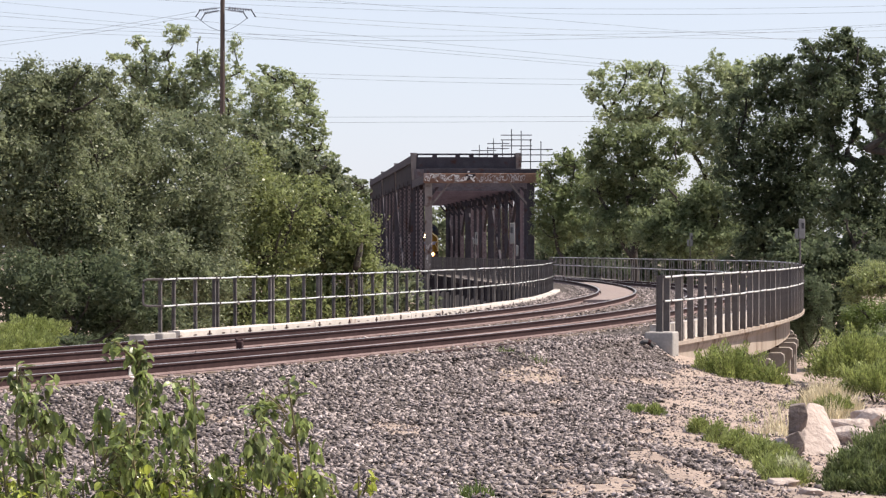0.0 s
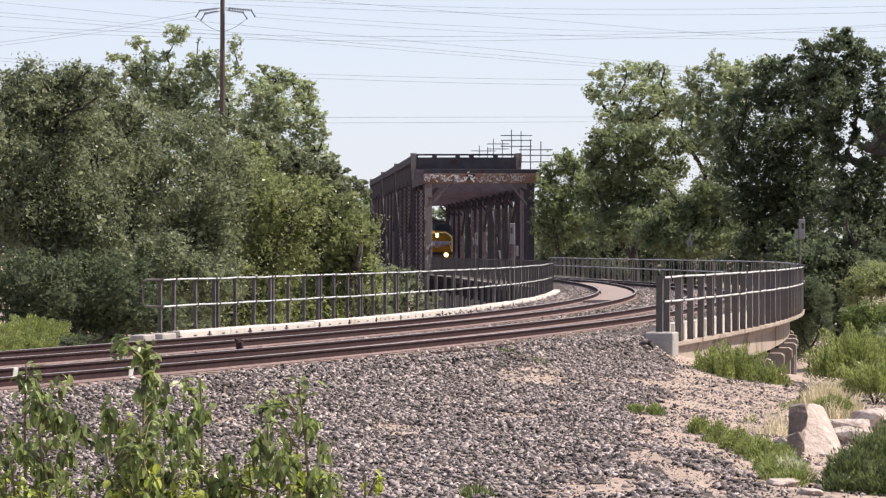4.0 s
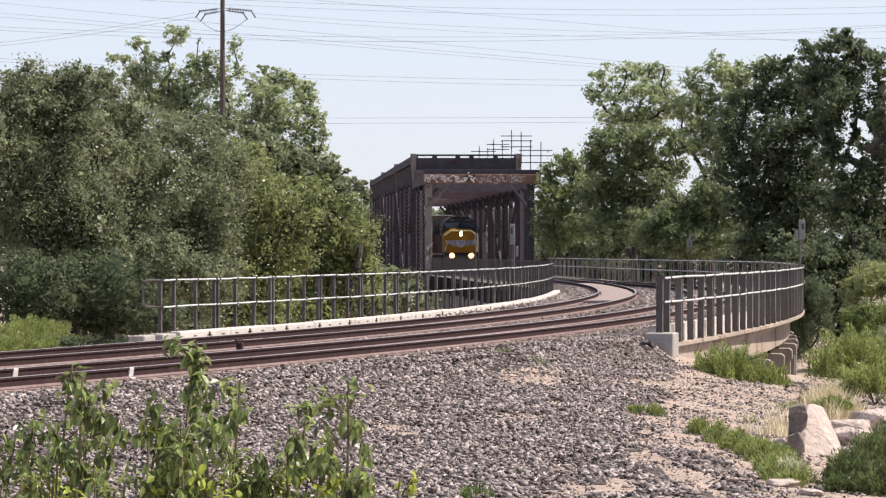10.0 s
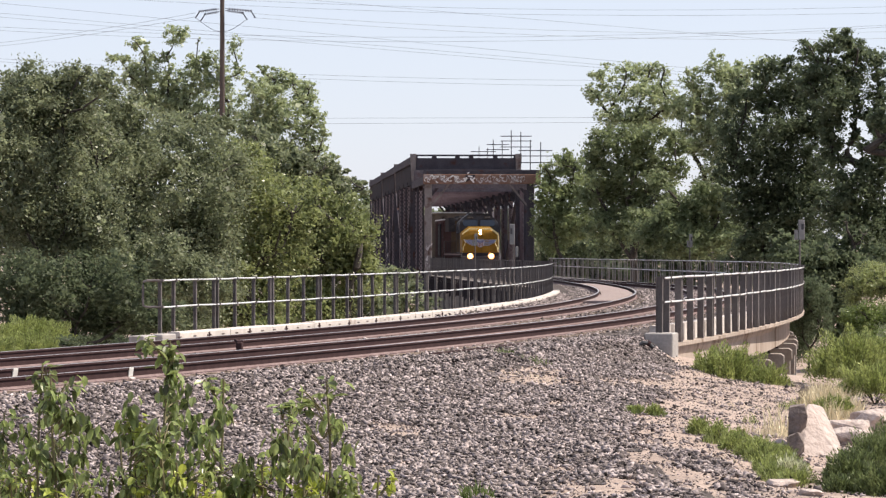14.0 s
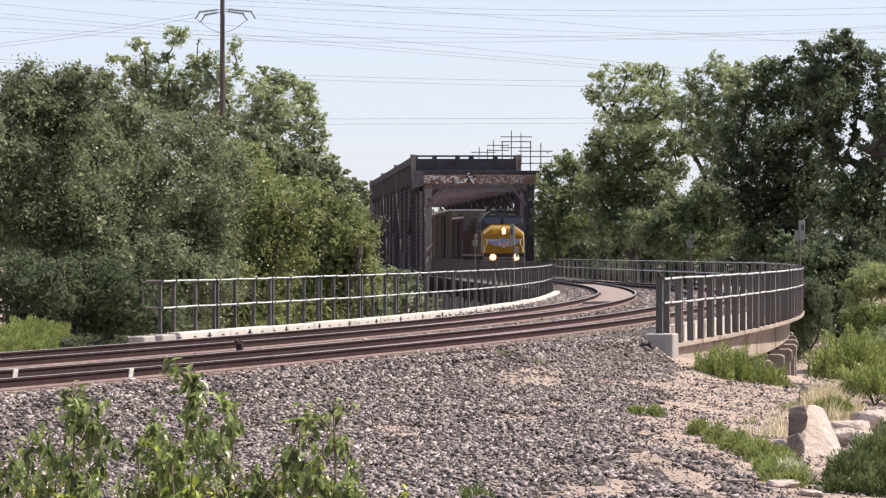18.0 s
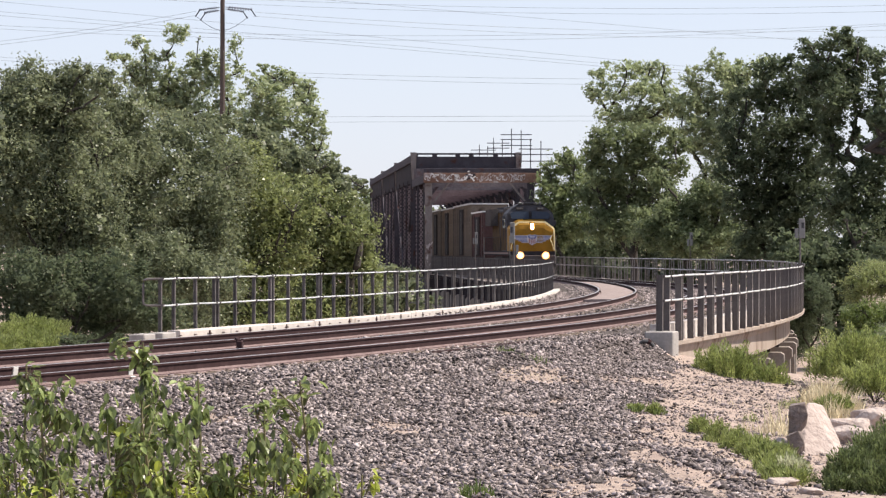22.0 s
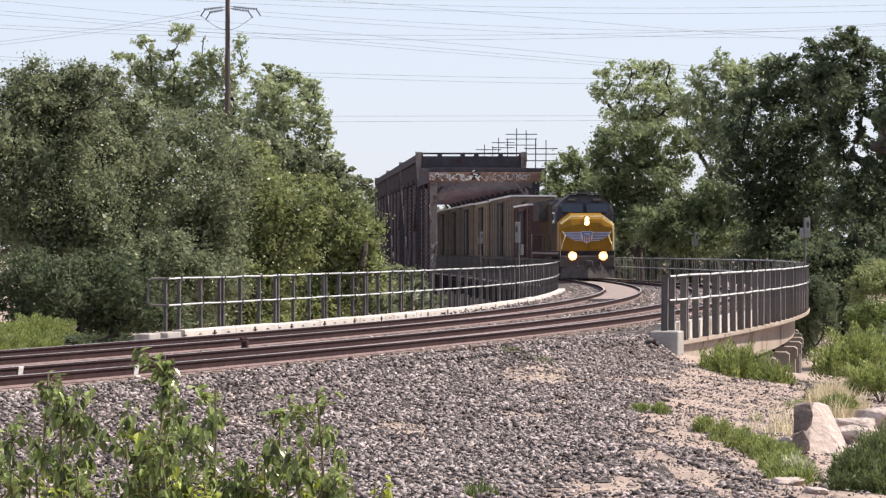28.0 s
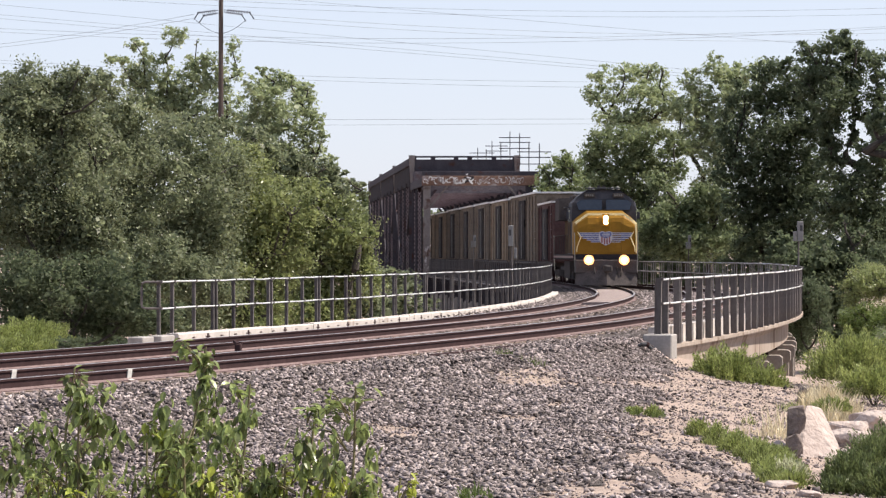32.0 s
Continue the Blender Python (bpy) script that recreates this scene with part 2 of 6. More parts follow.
# ---- plan of the line: a curve round (CX, CY), then a straight into the truss ----
CX, CY, R0 = -263.8, 142.2, 271.35      # track of the train
Y_CURVE, Y_STRAIGHT, SLOPE = 135.0, 190.0, -0.064


def line_x(y, r=0.0, end_x=6.37):
    """x of a line that keeps r metres outside the train's track in the curve and comes to end_x where the straight begins.
    The inner edge of the viaduct swings a little further in at the end of the curve."""
    if r < -2.2:
        return plain_x(y, r, end_x) - 0.3 * smooth(92, 128, y) * (1.0 - smooth(165, 205, y))
    return plain_x(y, r, end_x)


def plain_x(y, r, end_x):
    if y <= Y_CURVE:
        return CX + math.sqrt((R0 + r) ** 2 - (y - CY) ** 2)
    if y >= Y_STRAIGHT:
        return end_x + SLOPE * (y - Y_STRAIGHT)
    x0 = CX + math.sqrt((R0 + r) ** 2 - (Y_CURVE - CY) ** 2)
    m0, span = (CY - Y_CURVE) / math.sqrt((R0 + r) ** 2 - (Y_CURVE - CY) ** 2), Y_STRAIGHT - Y_CURVE
    u = (y - Y_CURVE) / span
    return ((2 * u ** 3 - 3 * u ** 2 + 1) * x0 + (u ** 3 - 2 * u ** 2 + u) * span * m0
            + (3 * u ** 2 - 2 * u ** 3) * end_x + (u ** 3 - u ** 2) * span * SLOPE)


def level(y):
    """Height of the line: it falls a little towards the truss."""
    return -0.0021 * max(0.0, y - 140.0)


TRACK_NEAR, TRACK_FAR = (3.63, 6.77), (0.0, 6.37)
EDGE_L, EDGE_R = (-2.35, 2.11), (6.55, 10.91)
Y_BRIDGE = 65.4


def spot(y, line, up=0.0):
    return Vector((line_x(y, *line), y, level(y) + up))


def frames(line, y0, y1, step=1.5, up=0.0):
    out, n = [], max(2, int(abs(y1 - y0) / step) + 1)
    for i in range(n):
        y = y0 + (y1 - y0) * i / (n - 1)
        d = (spot(y + 0.05, line) - spot(y - 0.05, line)).normalized()
        out.append((spot(y, line, up), Vector((d.y, -d.x, 0)).normalized(), Vector((0, 0, 1))))
    return out


def along(line, y0, y1, step):
    """Places every step metres along a line, with the direction there."""
    out, y, left = [], y0, 0.0
    while y < y1:
        d = (spot(y + 0.05, line) - spot(y - 0.05, line)).normalized()
        out.append((spot(y, line), d))
        y += step * d.y
    return out


# ---- ground ----
def lerp_table(rows, x):
    for (a, va), (b, vb) in zip(rows, rows[1:]):
        if x <= b:
            return va + (vb - va) * max(0.0, (x - a) / (b - a))
    return rows[-1][1]


SHOULDER = [(-12, -1.7), (-5.5, -1.2), (-3.3, -0.30), (-2.6, -0.2), (5.4, -0.2), (6.9, -0.48), (8.5, -0.70), (11.0, -0.76), (15.0, -0.72), (24, -0.45), (34, 0.0), (60, 0.1)]


def ground_z(x, y):
    r = math.hypot(x - CX, y - CY) - R0
    z = lerp_table(SHOULDER, r) if y < 145 else -1.7
    z -= 0.10 * max(0.0, x - 2.4) * smooth(84, 70, y) * smooth(12, 24, y)      # the bank falls to the right
    if y < 145:
        low = -1.9 if x < 0 else -2.2
        edge = 66.5 + 5.5 * smooth(0.0, 6.0, r)
        z += (low - z) * smooth(edge, edge + 14, y)
    else:
        z = -2.0
    w = smooth(62, 67, y) * smooth(72.5, 71.2, y) * (1 if 5.0 < r < 9 else 0)      # ballast heaped against the abutment
    z += w * max(0.0, -0.24 - 0.6 * max(0.0, r - 6.3) - z)
    z -= 1.5 * smooth(90, 140, y) * smooth(260, 180, y)
    return z + 0.05 * noise.noise(Vector((x * 0.9, y * 0.5, 0))) * (1 if abs(r - 1.5) > 4.2 else 0.2)


def sheet(xs, ys):
    vs = [(x, y, ground_z(x, y)) for y in ys for x in xs]
    n = len(xs)
    return vs, [(j * n + i, j * n + i + 1, (j + 1) * n + i + 1, (j + 1) * n + i) for j in range(len(ys) - 1) for i in range(n - 1)]


def steps(*spans):
    out = []
    for a, b, s in spans:
        out += [a + s * i for i in range(int(round((b - a) / s)))]
    return out + [spans[-1][1]]


GX = steps((-2400, -200, 275), (-200, -40, 16), (-40, -14, 2), (-14, 14, 0.35), (14, 40, 2), (40, 200, 16), (200, 2400, 275))
GY = steps((-600, -40, 80), (-40, 0, 4), (0, 24, 1.5), (24, 84, 0.4), (84, 150, 1.5), (150, 400, 12.5), (400, 3000, 325))
vs, fs = sheet(GX, GY)
ground = soft(part("ground", Geo().put(vs, fs), [GROUND]))
tagged(ground, "dry sandy earth bank strewn with gravel", "ground", kind="structure")


def in_ballast(x, y):
    """How much ballast lies here: 1 on the track bed, less down the bank."""
    r = math.hypot(x - CX, y - CY) - R0
    if r < -3.0 or y > 72:
        return 0.0
    patch = noise.noise(Vector((x * 0.55, y * 0.22, 3.0))) + 0.5 * noise.noise(Vector((x * 1.7, y * 0.7, 8.0)))
    full = 1.0 - smooth(-0.4, 0.9, x - 1.35 - 0.095 * (y - 32) + 1.0 * patch)
    full = max(full, 1.0 - smooth(0.75, 1.15, math.hypot((x - 2.4) / 1.25, (y - 35.0) / 6.2) + 0.3 * patch))
    dirt = max(1.0 - smooth(0.7, 1.15, math.hypot((x - 4.2) / 1.0, (y - 48.5) / 6.5) + 0.4 * patch), 1.0 - smooth(0.7, 1.2, math.hypot((x - 2.6 + 0.03 * (y - 36)) / 0.32, (y - 35.2) / 5.0) + 0.35 * patch),
               1.0 - smooth(0.6, 1.15, math.hypot((x - 1.8) / 0.3, (y - 32.6) / 1.3) + 0.4 * patch),
               0.6 * (1.0 - smooth(0.5, 1.2, math.hypot((x - 1.5) / 1.3, (y - 58.5) / 3.6) + 0.4 * patch)))
    full *= 1.0 - 0.92 * dirt
    bare = smooth(0.28, 0.5, noise.noise(Vector((x * 0.8 + 4, y * 0.35, 11.0))))
    return max(full * (1 - 0.5 * bare), 1.0 if r < 6.6 else 0.0, 0.1)


# bed of fine gravel under the loose stones, darkened for shade in the gaps
bxs, bys = steps((-9.5, 6.5, 0.25)), steps((26, 72, 0.25))
vs, fs, seen = [], [], {}
for j, y in enumerate(bys[:-1]):
    for i, x in enumerate(bxs[:-1]):
        if abs(x) < 0.16 * y + 0.5 and in_ballast(x, y) > 0.7 and math.hypot(x - CX, y - CY) - R0 > 5.0:
            q = []
            for a, b in ((i, j), (i + 1, j), (i + 1, j + 1), (i, j + 1)):
                if (a, b) not in seen:
                    seen[(a, b)] = len(vs)
                    vs.append((bxs[a], bys[b], ground_z(bxs[a], bys[b]) + 0.012))
                q.append(seen[(a, b)])
            fs.append(q)
tagged(soft(part("gravel_bed", Geo().put(vs, fs), BALLAST)), "grey gravel bed under the loose ballast", "gravel", kind="stuff")


# ---- tracks ----
RAIL = [(-0.075, -0.185), (0.075, -0.185), (0.075, -0.172), (0.012, -0.15), (0.012, -0.042), (0.036, -0.032), (0.036, -0.003),
        (-0.036, -0.003), (-0.036, -0.032), (-0.012, -0.042), (-0.012, -0.15), (-0.075, -0.172)]
HEAD = [(-0.034, -0.004), (0.034, -0.004), (0.03, 0.0), (-0.03, 0.0)]
bed_profile = [(-1.9, -0.55), (1.9, -0.55), (1.72, -0.235), (1.45, -0.2), (-1.45, -0.2), (-1.72, -0.235)]


def railway(line, label, guard):
    t = thing("railway_track", label, "railway track", "railway tracks", "structure")
    offs = [-0.7535, 0.7535]
    for o in offs:
        fr = [(p + s * o, s, u) for p, s, u in frames(line, -50, 372, 2.0)]
        rail = part("rail", Geo().sweep(RAIL, fr), RUST, t, "rusty brown steel rail")
        for k in (-1, 1):
            part("dust_fillet", Geo().sweep([(k * 0.013, -0.135), (k * 0.11, -0.2), (k * 0.013, -0.2)], fr), PINKGRIT, rail, "pinkish dust against the rail foot")
        part("rail_head", Geo().sweep(HEAD, fr), SHINY, rail, "bright worn running surface")
    bed = Geo().sweep(bed_profile, frames(line, -50, 372, 2.0))
    part("ballast_bed", bed, BALLAST, t)
    part("gauge_grit", Geo().sweep([(-0.62, -0.2), (0.62, -0.2), (0.56, -0.183), (-0.56, -0.183)], frames(line, -20, 236, 2.0)), PINKGRIT, t, "pinkish fine gravel between the rails")
    return t


SANDFILL = mat("pale_pinkish_sand", (0.2, 0.16, 0.15), (0.3, 0.25, 0.236), 1.6, 0.95, bump=0.4, fine=16, stain=(0.24, 0.19, 0.175), stain_scale=0.7, stain_at=0.58, spec=0.06)
track_far = railway(TRACK_FAR, "curved rusty railway track on grey ballast, carrying the train", True)
track_near = railway(TRACK_NEAR, "curved rusty railway track on grey ballast, empty", False)
part("sand_fill", Geo().sweep([(-0.69, -0.2), (0.69, -0.2), (0.66, -0.1), (0.2, -0.075), (-0.3, -0.08), (-0.66, -0.1)], frames(TRACK_FAR, 110, 166, 2.0)), SANDFILL, track_far, "pale sand heaped between the rails")
tie_mesh = Geo().bbox((0, 0, -0.09), (2.55, 0.22, 0.18), 0.015).mesh("tie", TIE)
for tr, line in ((track_far, TRACK_FAR), (track_near, TRACK_NEAR)):
    for p, d in along(line, 36, 128, 0.62):
        ob = part("tie", tie_mesh, None, tr)
        ob.matrix_local = Matrix.Translation(p + Vector((0, 0, -0.183))) @ pose(0, 0, 0, 0, 0, math.degrees(math.atan2(d.y, d.x)) - 90)

# ---- viaduct: deck, edge beams, curb, piers ----
viaduct = thing("viaduct", "curved concrete railway viaduct with ballasted deck", "bridge", kind="structure")
both = list(zip(frames(EDGE_L, Y_BRIDGE, 238, 172.6 / 86), frames(EDGE_R, 71.4, 238, 166.6 / 86)))[:86]


def deck_section(inner_l, inner_r, top, bottom):
    g, rows = Geo(), []
    for (pl, sl, ul), (pr, sr, ur) in both:
        a, b = pl + sl * inner_l, pr - sr * inner_r
        rows += [a + ul * bottom, b + ul * bottom, b + ul * top, a + ul * top]
    n = len(both)
    f = [(i * 4 + k, i * 4 + (k + 1) % 4, i * 4 + 4 + (k + 1) % 4, i * 4 + 4 + k) for i in range(n - 1) for k in range(4)]
    return g.put(rows, f + [(3, 2, 1, 0), (n * 4 - 4, n * 4 - 3, n * 4 - 2, n * 4 - 1)])


part("deck_ballast", deck_section(0.32, 0.32, -0.215, -0.5), BALLAST, viaduct, "grey ballast on the deck")
part("deck_slab", deck_section(0.55, 0.55, -0.5, -0.9), CONCRETE, viaduct)
rn = random.Random(17)
y = 65.9
while y < 127.5:                         # curb cast in lengths that have settled a little
    e = min(128.0, y + rn.uniform(2.6, 3.4))
    up, worn = 0.03 + rn.uniform(-0.012, 0.012), 0.012 * rn.random() + (0.04 * rn.random() if y > 96 else 0.0)
    part("curb", Geo().sweep([(0.02, -0.55), (0.3, -0.55), (0.3, up - 0.02 - worn), (0.28, up), (0.04, up), (0.02, up - 0.02)], frames(EDGE_L, y, e - 0.03, 1.0)), CURB, viaduct, "white concrete curb with dark bolts")
    y = e
PIER = mat("sun_bleached_concrete", (0.22, 0.195, 0.178), (0.32, 0.288, 0.262), 2.0, 0.9, bump=0.2, stain=(0.2, 0.17, 0.15), stain_scale=1.3, stain_at=0.6, spec=0.1)
CAPS = mat("dark_curb_concrete", (0.17, 0.15, 0.135), (0.27, 0.24, 0.22), 2.0, 0.9, bump=0.2, spec=0.1)


def swell(y):
    """The outer railing stands a little further out in the middle of the curve."""
    return -0.06 * (1 - smooth(71, 80, y)) + 0.33 * smooth(78, 106, y) * (1 - smooth(118, 165, y))


def swollen(y0, y1):
    return [(p + s * swell(p.y), s, u) for p, s, u in frames(EDGE_R, y0, y1, 1.5)]


part("curb", Geo().sweep([(-0.3, -0.5), (-0.02, -0.5), (-0.02, 0.0), (-0.3, 0.0)], swollen(72.3, 112)), CURB, viaduct)
# far curbs in a darker concrete colour than the near ones
for line, s, y in ((EDGE_L, 1, 128.0), (EDGE_R, -1, 112.0)):
    part("low_curb", Geo().sweep([(s * 0.02, -0.55), (s * 0.3, -0.55), (s * 0.3, -0.19), (s * 0.02, -0.19)], frames(line, y, 238, 1.5)), CAPS, viaduct, "low dark curb")
part("deck_edge", Geo().sweep([(-0.9, -0.53), (0.24, -0.5), (0.24, -0.42), (-0.9, -0.42)], swollen(71.9, 238)), GIRDER, viaduct, "thin pale lip of the deck slab")
# girders, span by span, under the slab
joints = [72.4, 81.4, 90.6] + [90.6 + 10.0 * k for k in range(1, 15)]
for a, b in zip(joints, joints[1:]):
    low = -1.75 if a < 80 else -1.27
    fr = frames(EDGE_R, a + 0.02, b - 0.02, 1.5)
    part("girder", Geo().sweep([(-0.6, low), (0.05, low), (0.05, -0.72), (0.1, -0.6), (0.1, -0.5), (-0.6, -0.5)], fr), GIRDER, viaduct, "tan stained concrete edge girder")
part("girder", Geo().sweep([(0.95, -1.6), (0.3, -1.6), (0.3, -0.62), (-0.2, -0.5), (-0.2, -0.41), (0.3, -0.41), (0.95, -0.9)], frames(EDGE_L, 66.2, 120, 1.5)), CONCRETE, viaduct)
plate = part("plate_girder", Geo().sweep([(0.02, -2.9), (0.3, -2.9), (0.3, -0.2), (0.02, -0.2)], frames(EDGE_L, 120, 238, 1.5)), SHADEBLACK, viaduct, "dark steel plate girder of the far spans")
for p, d in along(EDGE_L, 121, 238, 1.5):
    part("stiffener", Geo().box((0, 0, -1.55), (0.12, 0.05, 2.6)).mesh("stiffener", SHADEBLACK), None, plate).matrix_local = Matrix.Translation(p) @ pose(0, 0, 0, 0, 0, math.degrees(math.atan2(d.y, d.x)) - 90)
# abutment block under the end of the outer railing
fr = frames(EDGE_R, 71.2, 71.9, 1.0)
p, side = fr[0][0], fr[0][1]
yaw = math.degrees(math.atan2(side.y, side.x))
ab = part("abutment", Geo().bbox((0.12, 0.1, -0.6), (0.66, 0.7, 0.94), 0.025), ABUT, viaduct, "grey concrete abutment block")
ab.matrix_local = Matrix.Translation(p) @ pose(0, 0, 0, 0, 0, yaw)
for k in range(29):                      # wall piers with chamfered shoulders, standing out past the girder
    y = 90.5 + 5.0 * k
    a, b = spot(y + 1.2, EDGE_L), spot(y, EDGE_R)
    d = (b - a).normalized()
    n = Vector((-d.y, d.x, 0))
    w = (b - a).length
    out = w + 0.34
    ring = [(-0.2, -1.6), (-0.05, -1.45), (out - 0.1, -1.45), (out, -1.52), (out, -1.78), (out - 0.06, -1.86), (out - 0.06, -4.5), (-0.2, -4.5)]
    vs = [a - Vector((0, 0, a.z)) + d * u + n * o + Vector((0, 0, z)) for o in (-0.42, 0.42) for u, z in ring]
    part("pier", Geo().put(vs, [tuple(range(8))[::-1], tuple(range(8, 16))] + [(i, (i + 1) % 8, 8 + (i + 1) % 8, 8 + i) for i in range(8)]), PIER, viaduct, "pale-edged concrete pier wall")
    part("bearing", Geo().beam(b - d * 0.5 + Vector((0, 0, -1.36 - b.z)), b - d * 0.1 + Vector((0, 0, -1.36 - b.z)), 0.3, 0.17), RUST, viaduct)
bolt = Geo().box((0.302, 0, -0.07), (0.012, 0.16, 0.022)).box((0.302, 0, -0.15), (0.012, 0.16, 0.022)).mesh("bolt_plate", RUST)
cross = Geo().box((0.302, 0, -0.07), (0.012, 0.26, 0.026)).box((0.302, 0, -0.15), (0.012, 0.26, 0.026)).box((0.303, 0, -0.12), (0.012, 0.09, 0.24)).mesh("drain_plate", RUST)
curb_l = [o for o in viaduct.children if o.name.startswith("curb")][0]
for i, (p, d) in enumerate(along(EDGE_L, 65.9, 122, 0.88)):
    ob = part("drain_plate" if i % 3 == 2 else "bolt_plate", cross if i % 3 == 2 else bolt, None, curb_l)
    ob.matrix_local = Matrix.Translation(p) @ pose(0, 0, 0, 0, 0, math.degrees(math.atan2(d.y, d.x)) - 90)
for y, w in ((64.3, 0.7), (65.35, 0.85)):
    p = spot(y, EDGE_L)
    ob = part("end_block", Geo().bbox((0.12, 0, -0.17), (0.34, w - 0.06, 0.36), 0.02), ABUT, viaduct, "small grey concrete end block")
    ob.matrix_local = Matrix.Translation(p) @ pose(0, 0, 0, 0, 0, -16)


# ---- railings ----
def railing(line, y0, label, drop, inner):
    t = thing("railing", label, "railing", "bridge railings", "structure")
    post = Geo()
    deep, o = (0.06, -0.02) if inner else (0.14, 0.2)      # depth of the web behind the tubes, and its outer face
    mid, tall = (1.16 - drop) / 2, 1.16 + drop
    w = 0.055 if inner else 0.095
    post.box((o - deep / 2, 0, mid), (deep, 0.012, tall)).box((o, 0, mid), (0.012, w, tall)).box((o - deep, 0, mid), (0.012, w, tall))
    for z in (1.13, 0.57):               # clips that hold the tubes
        post.box((o + 0.02, 0, z), (0.066, 0.05, 0.062))
    pm = post.mesh("post", GALVDARK if inner else GALV)
    thin = Geo().box((o - 0.02, 0, mid), (0.035, 0.032, tall)).mesh("post", GALVPALE)
    pitch = 1.285 if inner else 1.52
    pts = [along(line, y0, y0 + 5, q)[1 if q else 0] for q in ((0.77,) if inner else (0.85,))]
    pts = [along(line, y0, y0 + 2, 9.0)[0]] + pts + along(line, y0 + (2.0 if inner else 0.85 + pitch), 237, pitch)
    if not inner:
        pts = [(p + Vector((d.y, -d.x, 0)) * swell(p.y), d) for p, d in pts]
    rn = random.Random(61 if inner else 62)
    for i, (p, d) in enumerate(pts):
        if not inner and p.y > 116 and i % 2 == 0:                  # closer set light posts on the far spans
            q = (p + pts[min(i + 1, len(pts) - 1)][0]) / 2
            part("post", thin, None, t).matrix_local = Matrix.Translation(q) @ pose(0, 0, 0, 0, 0, math.degrees(math.atan2(d.y, d.x)) - 90)
        for o2 in ((-0.11, 0.11) if i % 3 == (0 if inner else 2) and i > 1 and p.y < 125 else (0.0,)):
            ob = part("post", thin if p.y > 116 and not inner else pm, None, t)
            ob.matrix_local = Matrix.Translation(p + d * o2) @ pose(0, 0, 0, 0, rn.uniform(-0.5, 0.5), math.degrees(math.atan2(d.y, d.x)) - 90 + rn.uniform(-4, 4))
    for z in (1.13, 0.57):                  # tubes, a little bent from post to post
        line_pts = [p + Vector((d.y, -d.x, 0)) * (o + 0.02) + Vector((0, 0, z + rn.uniform(-0.007, 0.007))) for p, d in pts]
        for k in range(0, len(line_pts) - 1, 4):
            seg = line_pts[k:k + 5]
            bent = [seg[0]]
            for u, v in zip(seg, seg[1:]):
                bent += [u.lerp(v, 0.5) - Vector((0, 0, rn.uniform(0.0, 0.011))), v]
            part("top_rail" if z > 1 else "mid_rail", Geo().tube(bent, 0.019 if inner else 0.024, 6), GALV if inner and seg[0].y > 126 else RAILTUBE, t)
    if inner:                            # short return at the near end
        p, d = pts[0]
        q = p + Vector((-0.4, -0.05, 0))
        part("return_rail", Geo().tube([p + Vector((0, 0, 1.13)), q + Vector((0.08, 0, 1.13)), q + Vector((0.01, 0, 1.1)), q + Vector((0, 0, 1.02)), q + Vector((0, 0, 0.66)), q + Vector((0.01, 0, 0.6)), q + Vector((0.08, 0, 0.57)), p + Vector((0, 0, 0.57))], 0.026, 8), GALV, t, "pale looped end of the rails")
    return t


railing(EDGE_L, 65.65, "galvanised steel railing on the inner edge of the viaduct", 0.02, True)
railing(EDGE_R, 71.3, "galvanised steel railing on the outer edge of the viaduct", 0.41, False)


# ---- truss bridge ----
truss = thing("truss_bridge", "old soot-black riveted steel through truss with graffiti on its portal beam", "bridge", kind="structure")


# Red steel, lightened for the haze inside the truss.
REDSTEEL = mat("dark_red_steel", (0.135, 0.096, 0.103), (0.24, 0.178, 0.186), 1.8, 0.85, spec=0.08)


def tx(y, side):
    """x of the side walls; side 0 is the left wall, 1 the right one."""
    return -1.3 + 8.75 * side - 0.057 * (y - 239.0)


